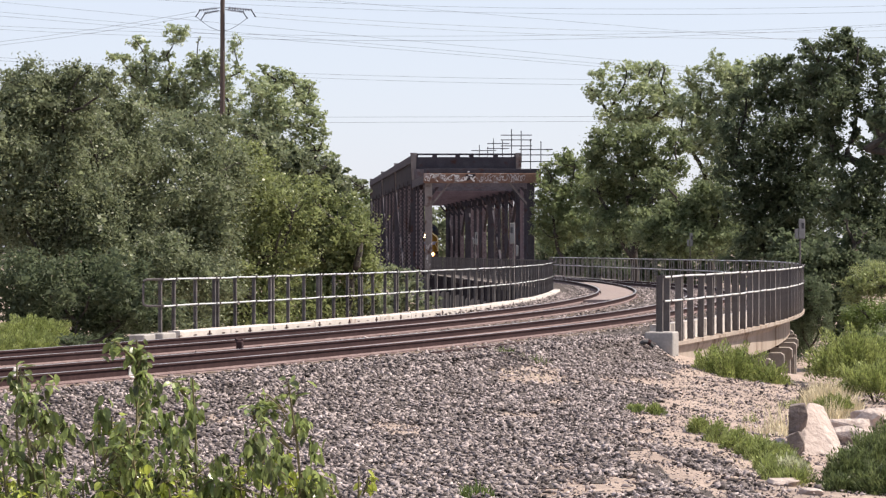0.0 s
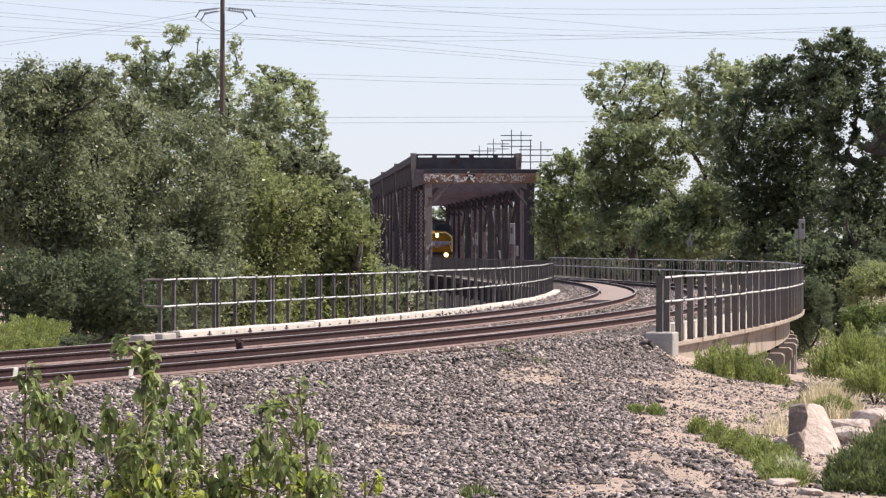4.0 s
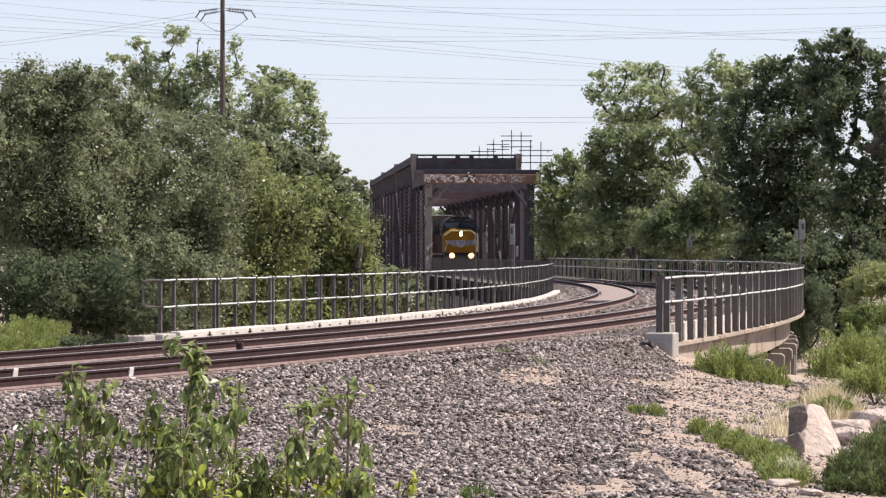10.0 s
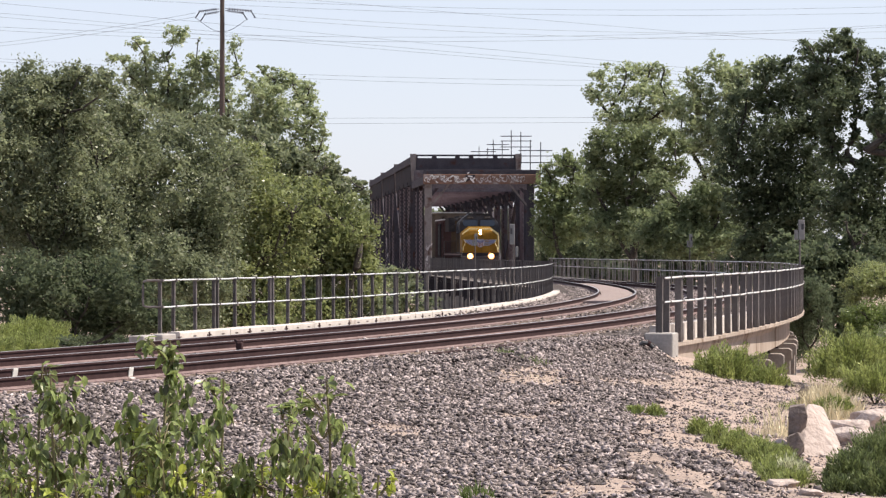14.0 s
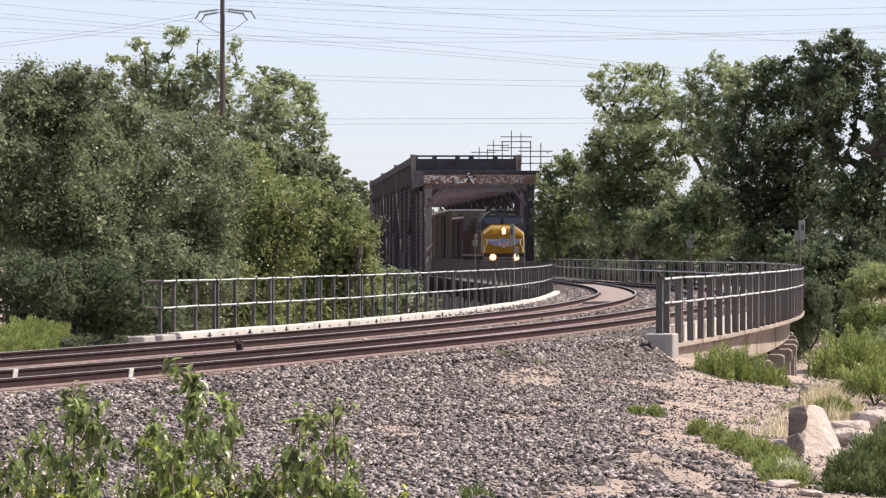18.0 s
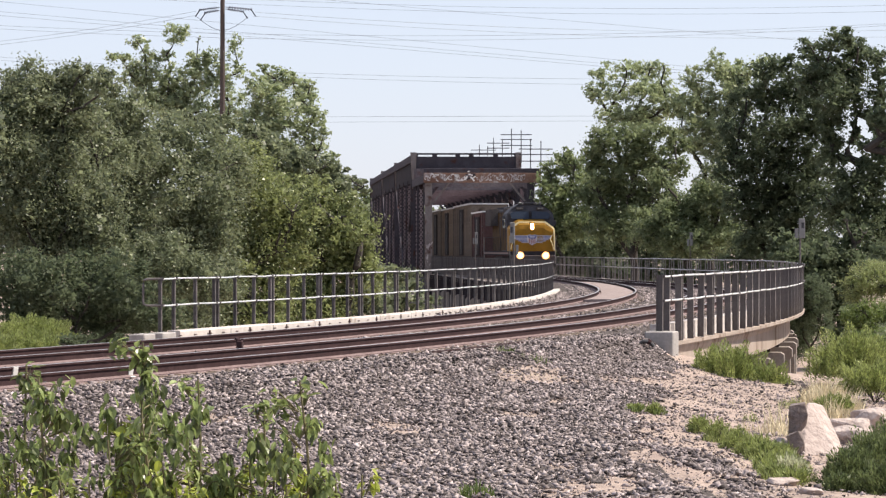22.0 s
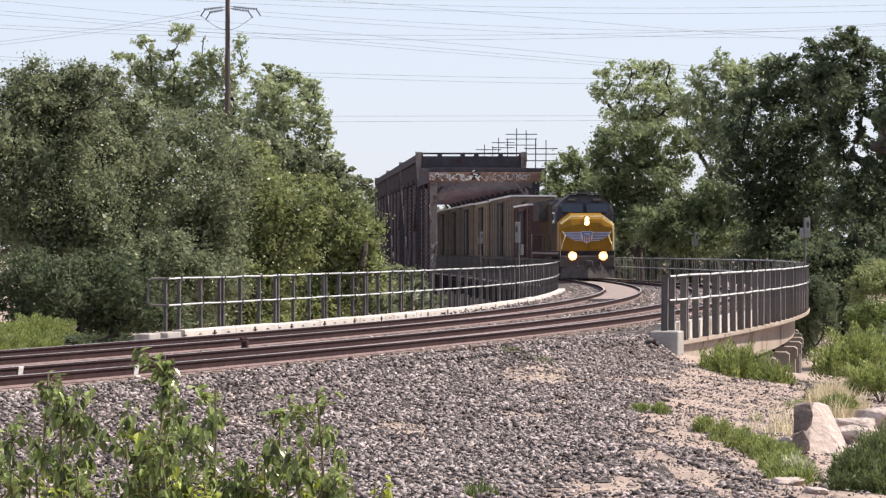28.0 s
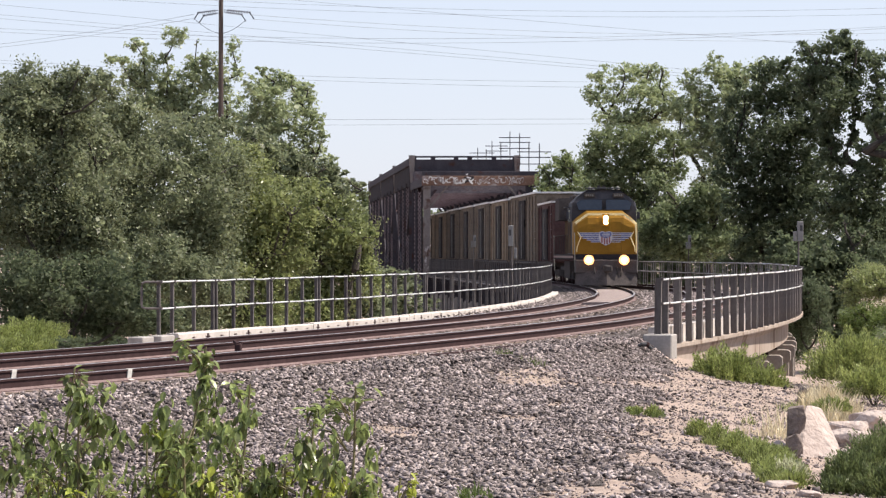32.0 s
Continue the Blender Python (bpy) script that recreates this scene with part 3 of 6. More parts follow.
Y_TALL = [259.0, 292.0, 325.0, 360.0]
for sd in (0, 1):
    for i, y in enumerate(Y_TALL):
        part("vertical_post", Geo().beam((tx(y, sd), y, -2.0), (tx(y, sd), y, 9.5), 0.46, 0.5), TRUSS, truss)
        g = Geo()                            # tapered gusset, its pale grey painting the lit post head
        x = tx(y, sd)
        g.put([(x + a * w, y + b, z) for z, w in ((6.5, 0.1), (8.3, 0.2), (9.52, 0.27)) for a, b in ((-1, -0.32), (1, -0.32), (1, -0.26), (-1, -0.26))],
              [(0, 1, 2, 3), (8, 9, 10, 11)] + [(k * 4 + j, k * 4 + (j + 1) % 4, k * 4 + 4 + (j + 1) % 4, k * 4 + 4 + j) for k in (0, 1) for j in range(4)])
        part("gusset", g, POSTGREY, truss, "grey tapered gusset plate, lit face put into its colour")
    part("top_chord", Geo().beam((tx(258.7, sd), 258.7, 8.98), (tx(361, sd), 361, 8.98), 0.5, 0.6), TRUSS, truss)
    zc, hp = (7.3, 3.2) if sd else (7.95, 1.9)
    part("side_plate", Geo().beam((tx(259.4, sd), 259.4, zc), (tx(361, sd), 361, zc), 0.16, hp), SHADEBLACK, truss, "dark riveted side plate")
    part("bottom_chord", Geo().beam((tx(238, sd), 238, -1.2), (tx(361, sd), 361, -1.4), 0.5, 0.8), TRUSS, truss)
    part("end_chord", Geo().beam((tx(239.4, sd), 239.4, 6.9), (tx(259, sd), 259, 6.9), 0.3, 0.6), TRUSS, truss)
    # plates added to darken the open gaps between the columns
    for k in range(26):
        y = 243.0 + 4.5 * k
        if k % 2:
            part("web_plate", Geo().box((tx(y, sd) + 0.25, y, 2.4), (0.05, 1.6, 8.8), Matrix.Rotation(0.057, 3, "Z")), REDSTEEL if sd else SHADEBLACK, truss, "dark plate added to close a gap in the wall")
    # one more added plate, closing a bright slit in the right wall
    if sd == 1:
        part("web_plate", Geo().box((tx(256.0, 1), 256.0, 2.4), (0.05, 2.6, 8.8), Matrix.Rotation(0.057, 3, "Z")), REDSTEEL, truss, "dark red plate added to close a gap in the wall")
    for y in (246.5, 252.5, 267.0, 275.2, 283.5, 299.5, 307.5, 316.0, 333.5, 342.0, 351.0):
        top = 6.7 if y < 258.5 else 7.3
        x = tx(y, sd)
        w = 0.36 if sd else 0.24
        # left wall takes the shade-darkened copy, right wall the red steel
        col = part("laced_column", Geo().box((x - w / 2, y, top / 2 - 1), (0.06, 0.3, top + 2)).box((x + w / 2, y, top / 2 - 1), (0.06, 0.3, top + 2)).box((x, y + 0.12, top / 2 - 1), (w, 0.04, top + 2)), REDSTEEL if sd else SHADEBLACK, truss, "dark laced steel column")
        g, z = Geo(), -0.9
        while z < top - 0.5:
            for flip in (-1, 1):
                g.beam((x - w / 2 * flip, y - 0.17 - 0.012 * flip, z), (x + w / 2 * flip, y - 0.17 - 0.012 * flip, z + 0.34), 0.03, 0.095 if sd else 0.07)
            z += 0.34
        part("lacing", g, LACING, col, "rust-flecked crossed lacing")
        part("hanger", Geo().beam((tx(y + 5.2, sd), y + 5.2, -1.0), (tx(y + 5.2, sd), y + 5.2, top), 0.16 if sd == 0 else 0.3, 0.2), TRUSS, truss)
    for a, b in zip(Y_TALL, Y_TALL[1:]):
        part("diagonal", Geo().beam((tx(a, sd), a, 6.8), (tx((a + b) / 2, sd), (a + b) / 2, -1.0), 0.2, 0.3).beam((tx((a + b) / 2, sd), (a + b) / 2, -1.0), (tx(b, sd), b, 6.8), 0.2, 0.3), TRUSS, truss)
# cross frames of the tall part, and its bracing
for i, y in enumerate(Y_TALL):
    part("sway_frame", Geo().beam((tx(y, 0), y, 8.55), (tx(y, 1), y, 8.55), 0.3, 1.25), TRUSS, truss)
    part("top_strut", Geo().beam((tx(y, 0), y, 9.4), (tx(y, 1), y, 9.4), 0.3, 0.14), TRUSS, truss)
    for u in (0.02, 0.2, 0.42, 0.55, 0.78, 0.98):
        part("strut_block", Geo().box((tx(y, u), y, 9.25), (0.4, 0.25, 0.2)), TRUSS, truss)
y = 243.0
while y < 358:
    z, h = (6.72, 0.7) if y < 258 else (7.25, 1.8)
    cb = part("cross_beam", Geo().beam((tx(y, 0), y, z), (tx(y, 1), y, z), 0.3, h), HAZEBEAM, truss, "grey-brown cross beam lightened for haze")
    if y > 258:                          # angles and laced bars riveted on its face
        g, u = Geo(), 0.03
        while u < 0.93:
            g.beam((tx(y, u), y - 0.17, z - 0.8), (tx(y, u + 0.07), y - 0.17, z + 0.1), 0.03, 0.09).beam((tx(y, u + 0.07), y - 0.19, z - 0.8), (tx(y, u), y - 0.19, z + 0.1), 0.03, 0.09)
            u += 0.07
        g.beam((tx(y, 0.01), y - 0.18, z - 0.84), (tx(y, 0.99), y - 0.18, z - 0.84), 0.06, 0.12)
        part("lacing", g, REDSTEEL, cb, "rust-brown laced bracing")
    for u, k in ((0.0, 1), (1.0, -1)):
        part("knee_brace", Geo().beam((tx(y, u), y, z - h / 2 - 1.3), (tx(y, u) + k * 1.15, y, z - h / 2 + 0.05), 0.14, 0.2), TRUSS, truss)
    y += 7.5
for a, b in zip(Y_TALL, Y_TALL[1:]):
    g = Geo().beam((tx(a, 0), a, 9.0), (tx(b, 1), b, 9.0), 0.3, 0.3).beam((tx(a, 1), a, 9.0), (tx(b, 0), b, 9.0), 0.3, 0.3)
    part("top_lateral", g, TRUSS, truss)
# near portal: grey posts, rusty beam with graffiti, knee braces
for x, s in ((-1.1, 1), (6.75, -1)):
    part("portal_post", Geo().bbox((x, 239, 2.2), (0.56, 0.5, 9.0), 0.03), POSTGREY if s > 0 else TRUSS, truss, "dusty grey portal post" if s > 0 else "")
    part("knee_brace", Geo().beam((x + s * 0.2, 239, 4.9), (x + s * 1.6, 239, 6.6), 0.12, 0.14), POSTGREY, truss)
part("portal_cap", Geo().bbox((3.02, 238.8, 7.52), (8.98, 0.5, 0.36), 0.02), TRUSS, truss)
pb = part("portal_beam", Geo().bbox((3.02, 238.7, 6.98), (9.0, 0.4, 0.74), 0.03), BEAMRUST, truss, "rust-streaked portal beam covered in graffiti")
rnd = random.Random(5)


def tag(x0, x1, z, tall, wide, pitch):
    """Tangled sprayed curves side by side: paint that cannot be read."""
    g, x = Geo(), x0
    while x < x1:
        a0, n = rnd.uniform(0, 6.28), rnd.randrange(4, 8)
        turn, rx, rz = rnd.choice((-1, 1)) * rnd.uniform(0.5, 0.9), pitch * rnd.uniform(0.5, 1.1), tall * rnd.uniform(0.25, 0.5)
        skew, cz = rnd.uniform(-0.3, 0.3), z + rnd.uniform(-0.08, 0.08)
        pts = [(x + rx * math.cos(a0 + turn * k) + skew * rz * math.sin(a0 + turn * k), cz + rz * math.sin(a0 + turn * k)) for k in range(n)]
        for (xa, za), (xb, zb) in zip(pts, pts[1:]):
            g.beam((xa, 238.47, za), (xb, 238.47, zb), 0.02, wide * rnd.uniform(0.5, 1.3))
        x += pitch * rnd.uniform(0.6, 1.1)
    return g


part("graffiti", tag(-1.2, 1.55, 6.98, 0.56, 0.09, 0.2), PAINTWHITE, pb, "chalky white graffiti strokes")
part("graffiti", tag(2.75, 6.2, 6.96, 0.54, 0.075, 0.15), TAGWASH, pb, "smeared pale graffiti strokes")
part("graffiti", Geo().beam((1.75, 238.465, 7.18), (2.5, 238.465, 7.22), 0.02, 0.2).beam((1.8, 238.465, 6.85), (2.35, 238.465, 7.1), 0.02, 0.16), SHADEBLACK, pb, "black graffiti shading")
part("graffiti", Geo().beam((1.72, 238.455, 6.8), (1.86, 238.455, 7.12), 0.02, 0.12).beam((1.95, 238.455, 7.24), (2.3, 238.455, 7.16), 0.02, 0.1).beam((2.12, 238.455, 7.05), (2.42, 238.455, 6.72), 0.02, 0.13).beam((2.3, 238.455, 6.95), (2.5, 238.455, 7.1), 0.02, 0.1).beam((1.9, 238.455, 7.42), (2.05, 238.455, 7.5), 0.02, 0.09), PAINTWHITE, pb, "white graffiti figure")
g = Geo()                                # scrawl down the portal post
for k in range(22):
    x, z = rnd.uniform(-1.3, -0.9), rnd.uniform(0.0, 2.2)
    g.beam((x, 238.74, z), (x + rnd.uniform(-0.16, 0.16), 238.74, z + rnd.uniform(0.1, 0.3)), 0.015, rnd.uniform(0.04, 0.09))
part("graffiti", g, TAGWASH, truss, "faded pale scrawl on the portal post")
part("deck_floor", Geo().sweep([(-4.3, -1.1), (4.3, -1.1), (4.3, -0.5), (-4.3, -0.5)], [(Vector((tx(y, 0.5), y, level(y))), Vector((1, 0, 0)), Vector((0, 0, 1))) for y in (238, 300, 361)]), TRUSS, truss)

# ---- old telegraph frames on the truss ----
def telegraph_frame(x, y, foot, top, bars, reach=1.3, gap=0.8):
    t = thing("telegraph_frame", "rusty steel telegraph crossarm frame on the truss top", "telegraph frame", "telegraph frames")
    for o in (0, gap):
        part("upright", Geo().beam((x + o, y, foot), (x + o, y, top - 0.15 * (o > 0)), 0.07, 0.07), TRUSS, t)
    for z in bars:
        part("crossarm", Geo().beam((x + gap / 2 - reach, y - 0.07, z), (x + gap / 2 + reach, y - 0.07, z), 0.06, 0.07), TRUSS, t)


telegraph_frame(6.75, 239.3, 7.4, 10.0, (9.2, 8.78, 8.27))
telegraph_frame(5.72, 259.0, 9.0, 11.5, (11.0, 10.6, 10.1))
telegraph_frame(4.55, 279.0, 9.0, 11.4, (10.95, 10.5, 10.0), 1.0)
telegraph_frame(3.5, 298.0, 9.0, 11.4, (10.9, 10.5), 1.2)


# ---- posts with equipment boxes on the viaduct ----
def box_post(p, foot, top, label, w=0.2, tall=0.72, s=1):
    t = thing("equipment_post", label, "equipment post", "equipment posts", at=(p[0], p[1], 0))
    part("pole", Geo().tube([(0, 0, foot), (0, 0, top - 0.1)], 0.03, 8), GALVDARK, t)
    part("tall_box", Geo().bbox((s * 0.05, -0.08, top - tall / 2), (w, 0.12, tall), 0.015), PALEGREY, t, "pale grey metal box")
    part("small_box", Geo().bbox((-s * w * 0.65, -0.1, top - tall + 0.18 - (0.42 if s < 0 else 0)), (w * 0.55, 0.14, 0.36), 0.012), PALEGREY, t, "small pale junction box")
    part("plate", Geo().box((s * 0.08, -0.146, top - tall * 0.35), (w * 0.45, 0.008, 0.2)), BLACKPAINT, t, "dark plate")


PALEGREY = mat("pale_grey_enamel", (0.15, 0.15, 0.148), (0.22, 0.22, 0.216), 5, 0.7)
BLACKPAINT = mat("dark_plate_paint", (0.03, 0.03, 0.035), (0.06, 0.06, 0.065), 5, 0.6)
for y, line, off, top in ((112.0, EDGE_R, 0.42, 2.8), (107.5, EDGE_L, -0.38, 2.62), (186.0, EDGE_L, -0.3, 2.6), (166.0, EDGE_R, 0.4, 2.5)):
    q = spot(y, line) + Vector((off, 0, 0))
    box_post(q, -0.55, top, "slim steel post with pale equipment boxes on the viaduct edge", 0.22 if y == 112.0 else 0.17, s=-1 if y == 107.5 else 1)

# ---- small things by the track ----
PAINTMARK = mat("white_marking_paint", (0.45, 0.44, 0.42), (0.58, 0.57, 0.55), 8, 0.8)
for y, line, o in ((47.8, TRACK_NEAR, 0.7535), (46.95, TRACK_NEAR, -0.7535)):
    fr = frames(line, y, y + 0.14, 0.14)
    g = Geo().sweep([(0.016 + o, -0.15), (0.079 + o, -0.171), (0.079 + o, -0.168), (0.02 + o, -0.145), (0.04 + o, -0.03), (0.04 + o, 0.002), (-0.03 + o, 0.002), (0.016 + o, -0.04)], fr)
    tagged(part("rail_mark", g, PAINTMARK), "white paint band across a rail", "rail marking", "rail marks")
q = spot(60.2, (1.15, 7.5), -0.2)
lub = thing("track_device", "small rusty trackside device between the rails", "track device", at=q)
part("base", Geo().bbox((0, 0, 0.1), (0.12, 0.34, 0.2), 0.02), RUST, lub)
part("arm", Geo().beam((0, -0.12, 0.19), (-0.08, 0.1, 0.24), 0.06, 0.05).bbox((0.02, 0.16, 0.2), (0.1, 0.12, 0.06), 0.015), RUST, lub)
old = [(p, s, u) for p, s, u in frames((5.35, 9.0), 58.0, 64.0, 1.5, -0.235)]
tagged(part("loose_rail", Geo().sweep([(a, b + 0.1) for a, b in RAIL], old), RUST), "rusty spare rail lying beside the track", "rail")


# ---- pole line and wires ----
SPANS = [(20.69, 20.88, 1.42), (20.52, 20.87, 1.65), (24.10, 21.79, 1.40), (24.63, 22.39, 1.47), (25.66, 17.68, 0.15), (22.20, 14.30, 0.00), (21.91, 14.15, 0.00), (18.34, 16.41, 1.34), (17.98, 15.57, 1.26), (23.11, 14.44, 0.00), (12.56, 12.77, 0.00), (12.05, 12.46, 0.00)]
pole = thing("utility_pole", "tall dark wooden utility pole with strain insulators", "utility pole", "utility poles", at=(-16.3, 230.0, 0))
part("shaft", Geo().tube([(0, 0, -2.5), (0, 0, 10), (0, 0, 21.5)], [0.23, 0.2, 0.16], 12), POLEWOOD, pole)
INSUL = mat("insulator_glaze", (0.05, 0.05, 0.06), (0.1, 0.1, 0.12), 4, 0.3)
for dx, dz, nx in ((-1, 0.0, 1.75), (-1, -0.35, 1.35), (1, 0.05, 2.2), (1, -0.2, 1.6)):
    g = Geo()
    a, b = Vector((dx * 0.2, 0.15 * dz, 19.4 + 0.6 * dz)), Vector((dx * nx, 0.0, 19.2 + 0.6 * dz))
    for k in range(9):
        c = a.lerp(b, 0.15 + 0.1 * k)
        g.tube([c, a.lerp(b, 0.19 + 0.1 * k)], 0.1, 8)
    g.tube([a, b], 0.03, 6)
    g.beam(b + Vector((-0.12 * dx, 0, 0.06)), b + Vector((dx * 0.25, 0, -0.5)), 0.08, 0.08)
    part("insulator_string", g, INSUL, pole, "string of dark strain insulators")
for dx in (-1, 1):
    pts = [Vector((dx * 1.9 * (1 - u), -0.1, 18.7 - 1.0 * math.sin(u * 1.57))) for u in [k / 8 for k in range(9)]]
    part("jumper", Geo().tube(pts, 0.02, 5), WIRE, pole)


def wire(p, q, sag, r=0.011):
    p, q = Vector(p), Vector(q)
    pts = [p.lerp(q, k / 16) - Vector((0, 0, sag * 4 * (k / 16) * (1 - k / 16))) for k in range(17)]
    tagged(part("overhead_wire", Geo().tube(pts, r, 5), WIRE), "thin overhead power line against the sky", "wire", "overhead wires")


for dx in (-46.0, 46.0):                 # the next poles of the line, past either side
    far_pole = thing("utility_pole", "tall dark wooden utility pole with crossarms", "utility pole", "utility poles", at=(dx, 262.0, 0))
    part("shaft", Geo().tube([(0, 0, -4.0), (0, 0, 12), (0, 0, 27.0)], [0.26, 0.22, 0.16], 10), POLEWOOD, far_pole)
    for z in sorted({round(w[0 if dx < 0 else 1]) for w in SPANS}):
        part("crossarm", Geo().box((0, 0, z - 0.1), (0.14, 2.8, 1.25)), POLEWOOD, far_pole)
for i, (z0, z1, sag) in enumerate(SPANS):      # heights at the two poles, and the sag between them
    o = (-1.2, -0.4, 0.5, 1.2)[i % 4]
    wire((-46.0, 262 + o, z0), (46.0, 262 + o, z1), sag)
for dz, o, end in ((0.0, 0.3, 20.25), (-0.3, -0.3, 19.6)):
    wire((-18.3, 230.0, 19.1 + dz), (-46.0, 262 + o, 18.2 + dz), 0.35)
    wire((-14.0, 230.0, 19.05 + dz), (46.0, 262 + o, end), 0.9)


# ---- trees and shrubs ----
def leaf_mesh(name, blobs, count, size, clump, material, seed, spread=0.28, up=0.9, shape=0.62, inner=0.10):
    """Many small leaves in clumps over the outer parts of the blobs (x, y, z, rx, rz)."""
    rs = np.random.RandomState(seed)
    area = np.array([b[3] * (b[3] + b[4]) for b in blobs])
    n_cl = max(8, int(count / clump))
    who = rs.choice(len(blobs), n_cl, p=area / area.sum())
    B = np.array(blobs)[who]
    d = rs.normal(size=(n_cl, 3))
    d /= np.linalg.norm(d, axis=1)[:, None]
    rad = rs.uniform(0.45, 1.0, n_cl) ** 0.6 * rs.uniform(0.85, 1.12, n_cl)
    cen = B[:, :3] + d * rad[:, None] * np.stack([B[:, 3], B[:, 3], B[:, 4]], 1)
    n = n_cl * clump
    c = np.repeat(cen, clump, 0)
    sp = np.repeat(np.minimum(B[:, 3], B[:, 4]) * spread * rs.uniform(0.6, 1.3, n_cl), clump)
    o = np.clip(rs.normal(size=(n, 3)), -1.45, 1.45) * sp[:, None] * np.array([0.62, 0.62, 0.42])
    p = c + o
    nrm = rs.normal(size=(n, 3)) + np.array([0, 0, up])
    nrm /= np.linalg.norm(nrm, axis=1)[:, None]
    t = np.cross(nrm, rs.normal(size=(n, 3)))
    t /= np.linalg.norm(t, axis=1)[:, None] + 1e-9
    b = np.cross(nrm, t)
    s = size * rs.uniform(0.6, 1.35, n)[:, None]
    deep_in = rs.uniform(0, 1, n) < inner          # larger leaf sprays inside the crown
    p[deep_in] = (np.repeat(B[:, :3], clump, 0) + (p - np.repeat(B[:, :3], clump, 0)) * 0.62)[deep_in]
    s[deep_in] *= 2.6
    v = np.empty((n, 4, 3))
    v[:, 0], v[:, 2] = p - t * s, p + t * s
    v[:, 1], v[:, 3] = p + b * s * shape + nrm * s * 0.12, p - b * s * shape + nrm * s * 0.12
    me = bpy.data.meshes.new(name)
    me.vertices.add(n * 4)
    me.vertices.foreach_set("co", v.reshape(-1))
    me.loops.add(n * 4)
    me.loops.foreach_set("vertex_index", np.arange(n * 4))
    me.polygons.add(n)
    me.polygons.foreach_set("loop_start", np.arange(n) * 4)
    me.update(calc_edges=True)
    me.materials.append(material)
    return me


def limbs(base, blobs, r, seed, bend=0.4):
    """A trunk that forks again and again: each bough springs from the nearest one below it."""
    rn = random.Random(seed)
    g = Geo()
    base = Vector(base)
    top = sum((Vector(b[:3]) for b in blobs), Vector()) / len(blobs)
    fork = base.lerp(top, 0.4) + Vector((rn.uniform(-bend, bend), rn.uniform(-bend, bend), 0))
    g.tube([base, base.lerp(fork, 0.5) + Vector((rn.uniform(-.2, .2), 0, 0)), fork], [r, r * 0.85, r * 0.7], 9)
    nodes, kids, order = [fork], [-1], sorted(blobs, key=lambda b: (Vector(b[:3]) - fork).length)
    for b in order:
        e = Vector(b[:3])
        up = min(range(len(nodes)), key=lambda i: (nodes[i] - e).length + 0.45 * (nodes[i] - fork).length + max(0.0, nodes[i].z - e.z))
        nodes.append(e)
        kids.append(up)
    load = [1] * len(nodes)
    for i in range(len(nodes) - 1, 0, -1):
        load[kids[i]] += load[i]
    thick = [max(0.035, r * 0.7 * math.sqrt(k / load[0])) for k in load]
    for i, b in enumerate(order, 1):
        p, e = nodes[kids[i]], nodes[i]
        sag = Vector((rn.uniform(-1, 1), rn.uniform(-1, 1), rn.uniform(-0.6, 0.4))) * 0.16 * (e - p).length
        ra, rb = min(thick[kids[i]], thick[i] * 1.3), thick[i]
        g.tube([p, p.lerp(e, 0.35) + sag, p.lerp(e, 0.7) + sag * 0.7, e], [ra, ra * 0.6 + rb * 0.4, rb, rb * 0.8], 7)
        for k in range(4):
            d = Vector((rn.uniform(-1, 1), rn.uniform(-1, 1), rn.uniform(-0.3, 1))) * 0.8
            q = e + Vector((d.x * b[3], d.y * b[3], d.z * b[4]))
            g.tube([e, e.lerp(q, 0.5) + Vector((0, 0, rn.uniform(-0.1, 0.2) * b[4])), q], [rb * 0.5, rb * 0.35, rb * 0.12], 5)
    return g


def tree(label, category, base, blobs, count, size, material, seed, r=0.3, clump=26, spread=0.28, name="tree", group=""):
    t = thing(name, label, category, group)
    bz = ground_z(base[0], base[1]) - 0.1
    part("trunk", limbs((base[0], base[1], bz), blobs, r, seed, min(0.4, 0.35 * max(b[3] for b in blobs))), BARK, t, "grey-brown trunk and limbs")
    part("crown", leaf_mesh("crown", blobs, count, size, clump, material, seed, spread), None, t)
    return t


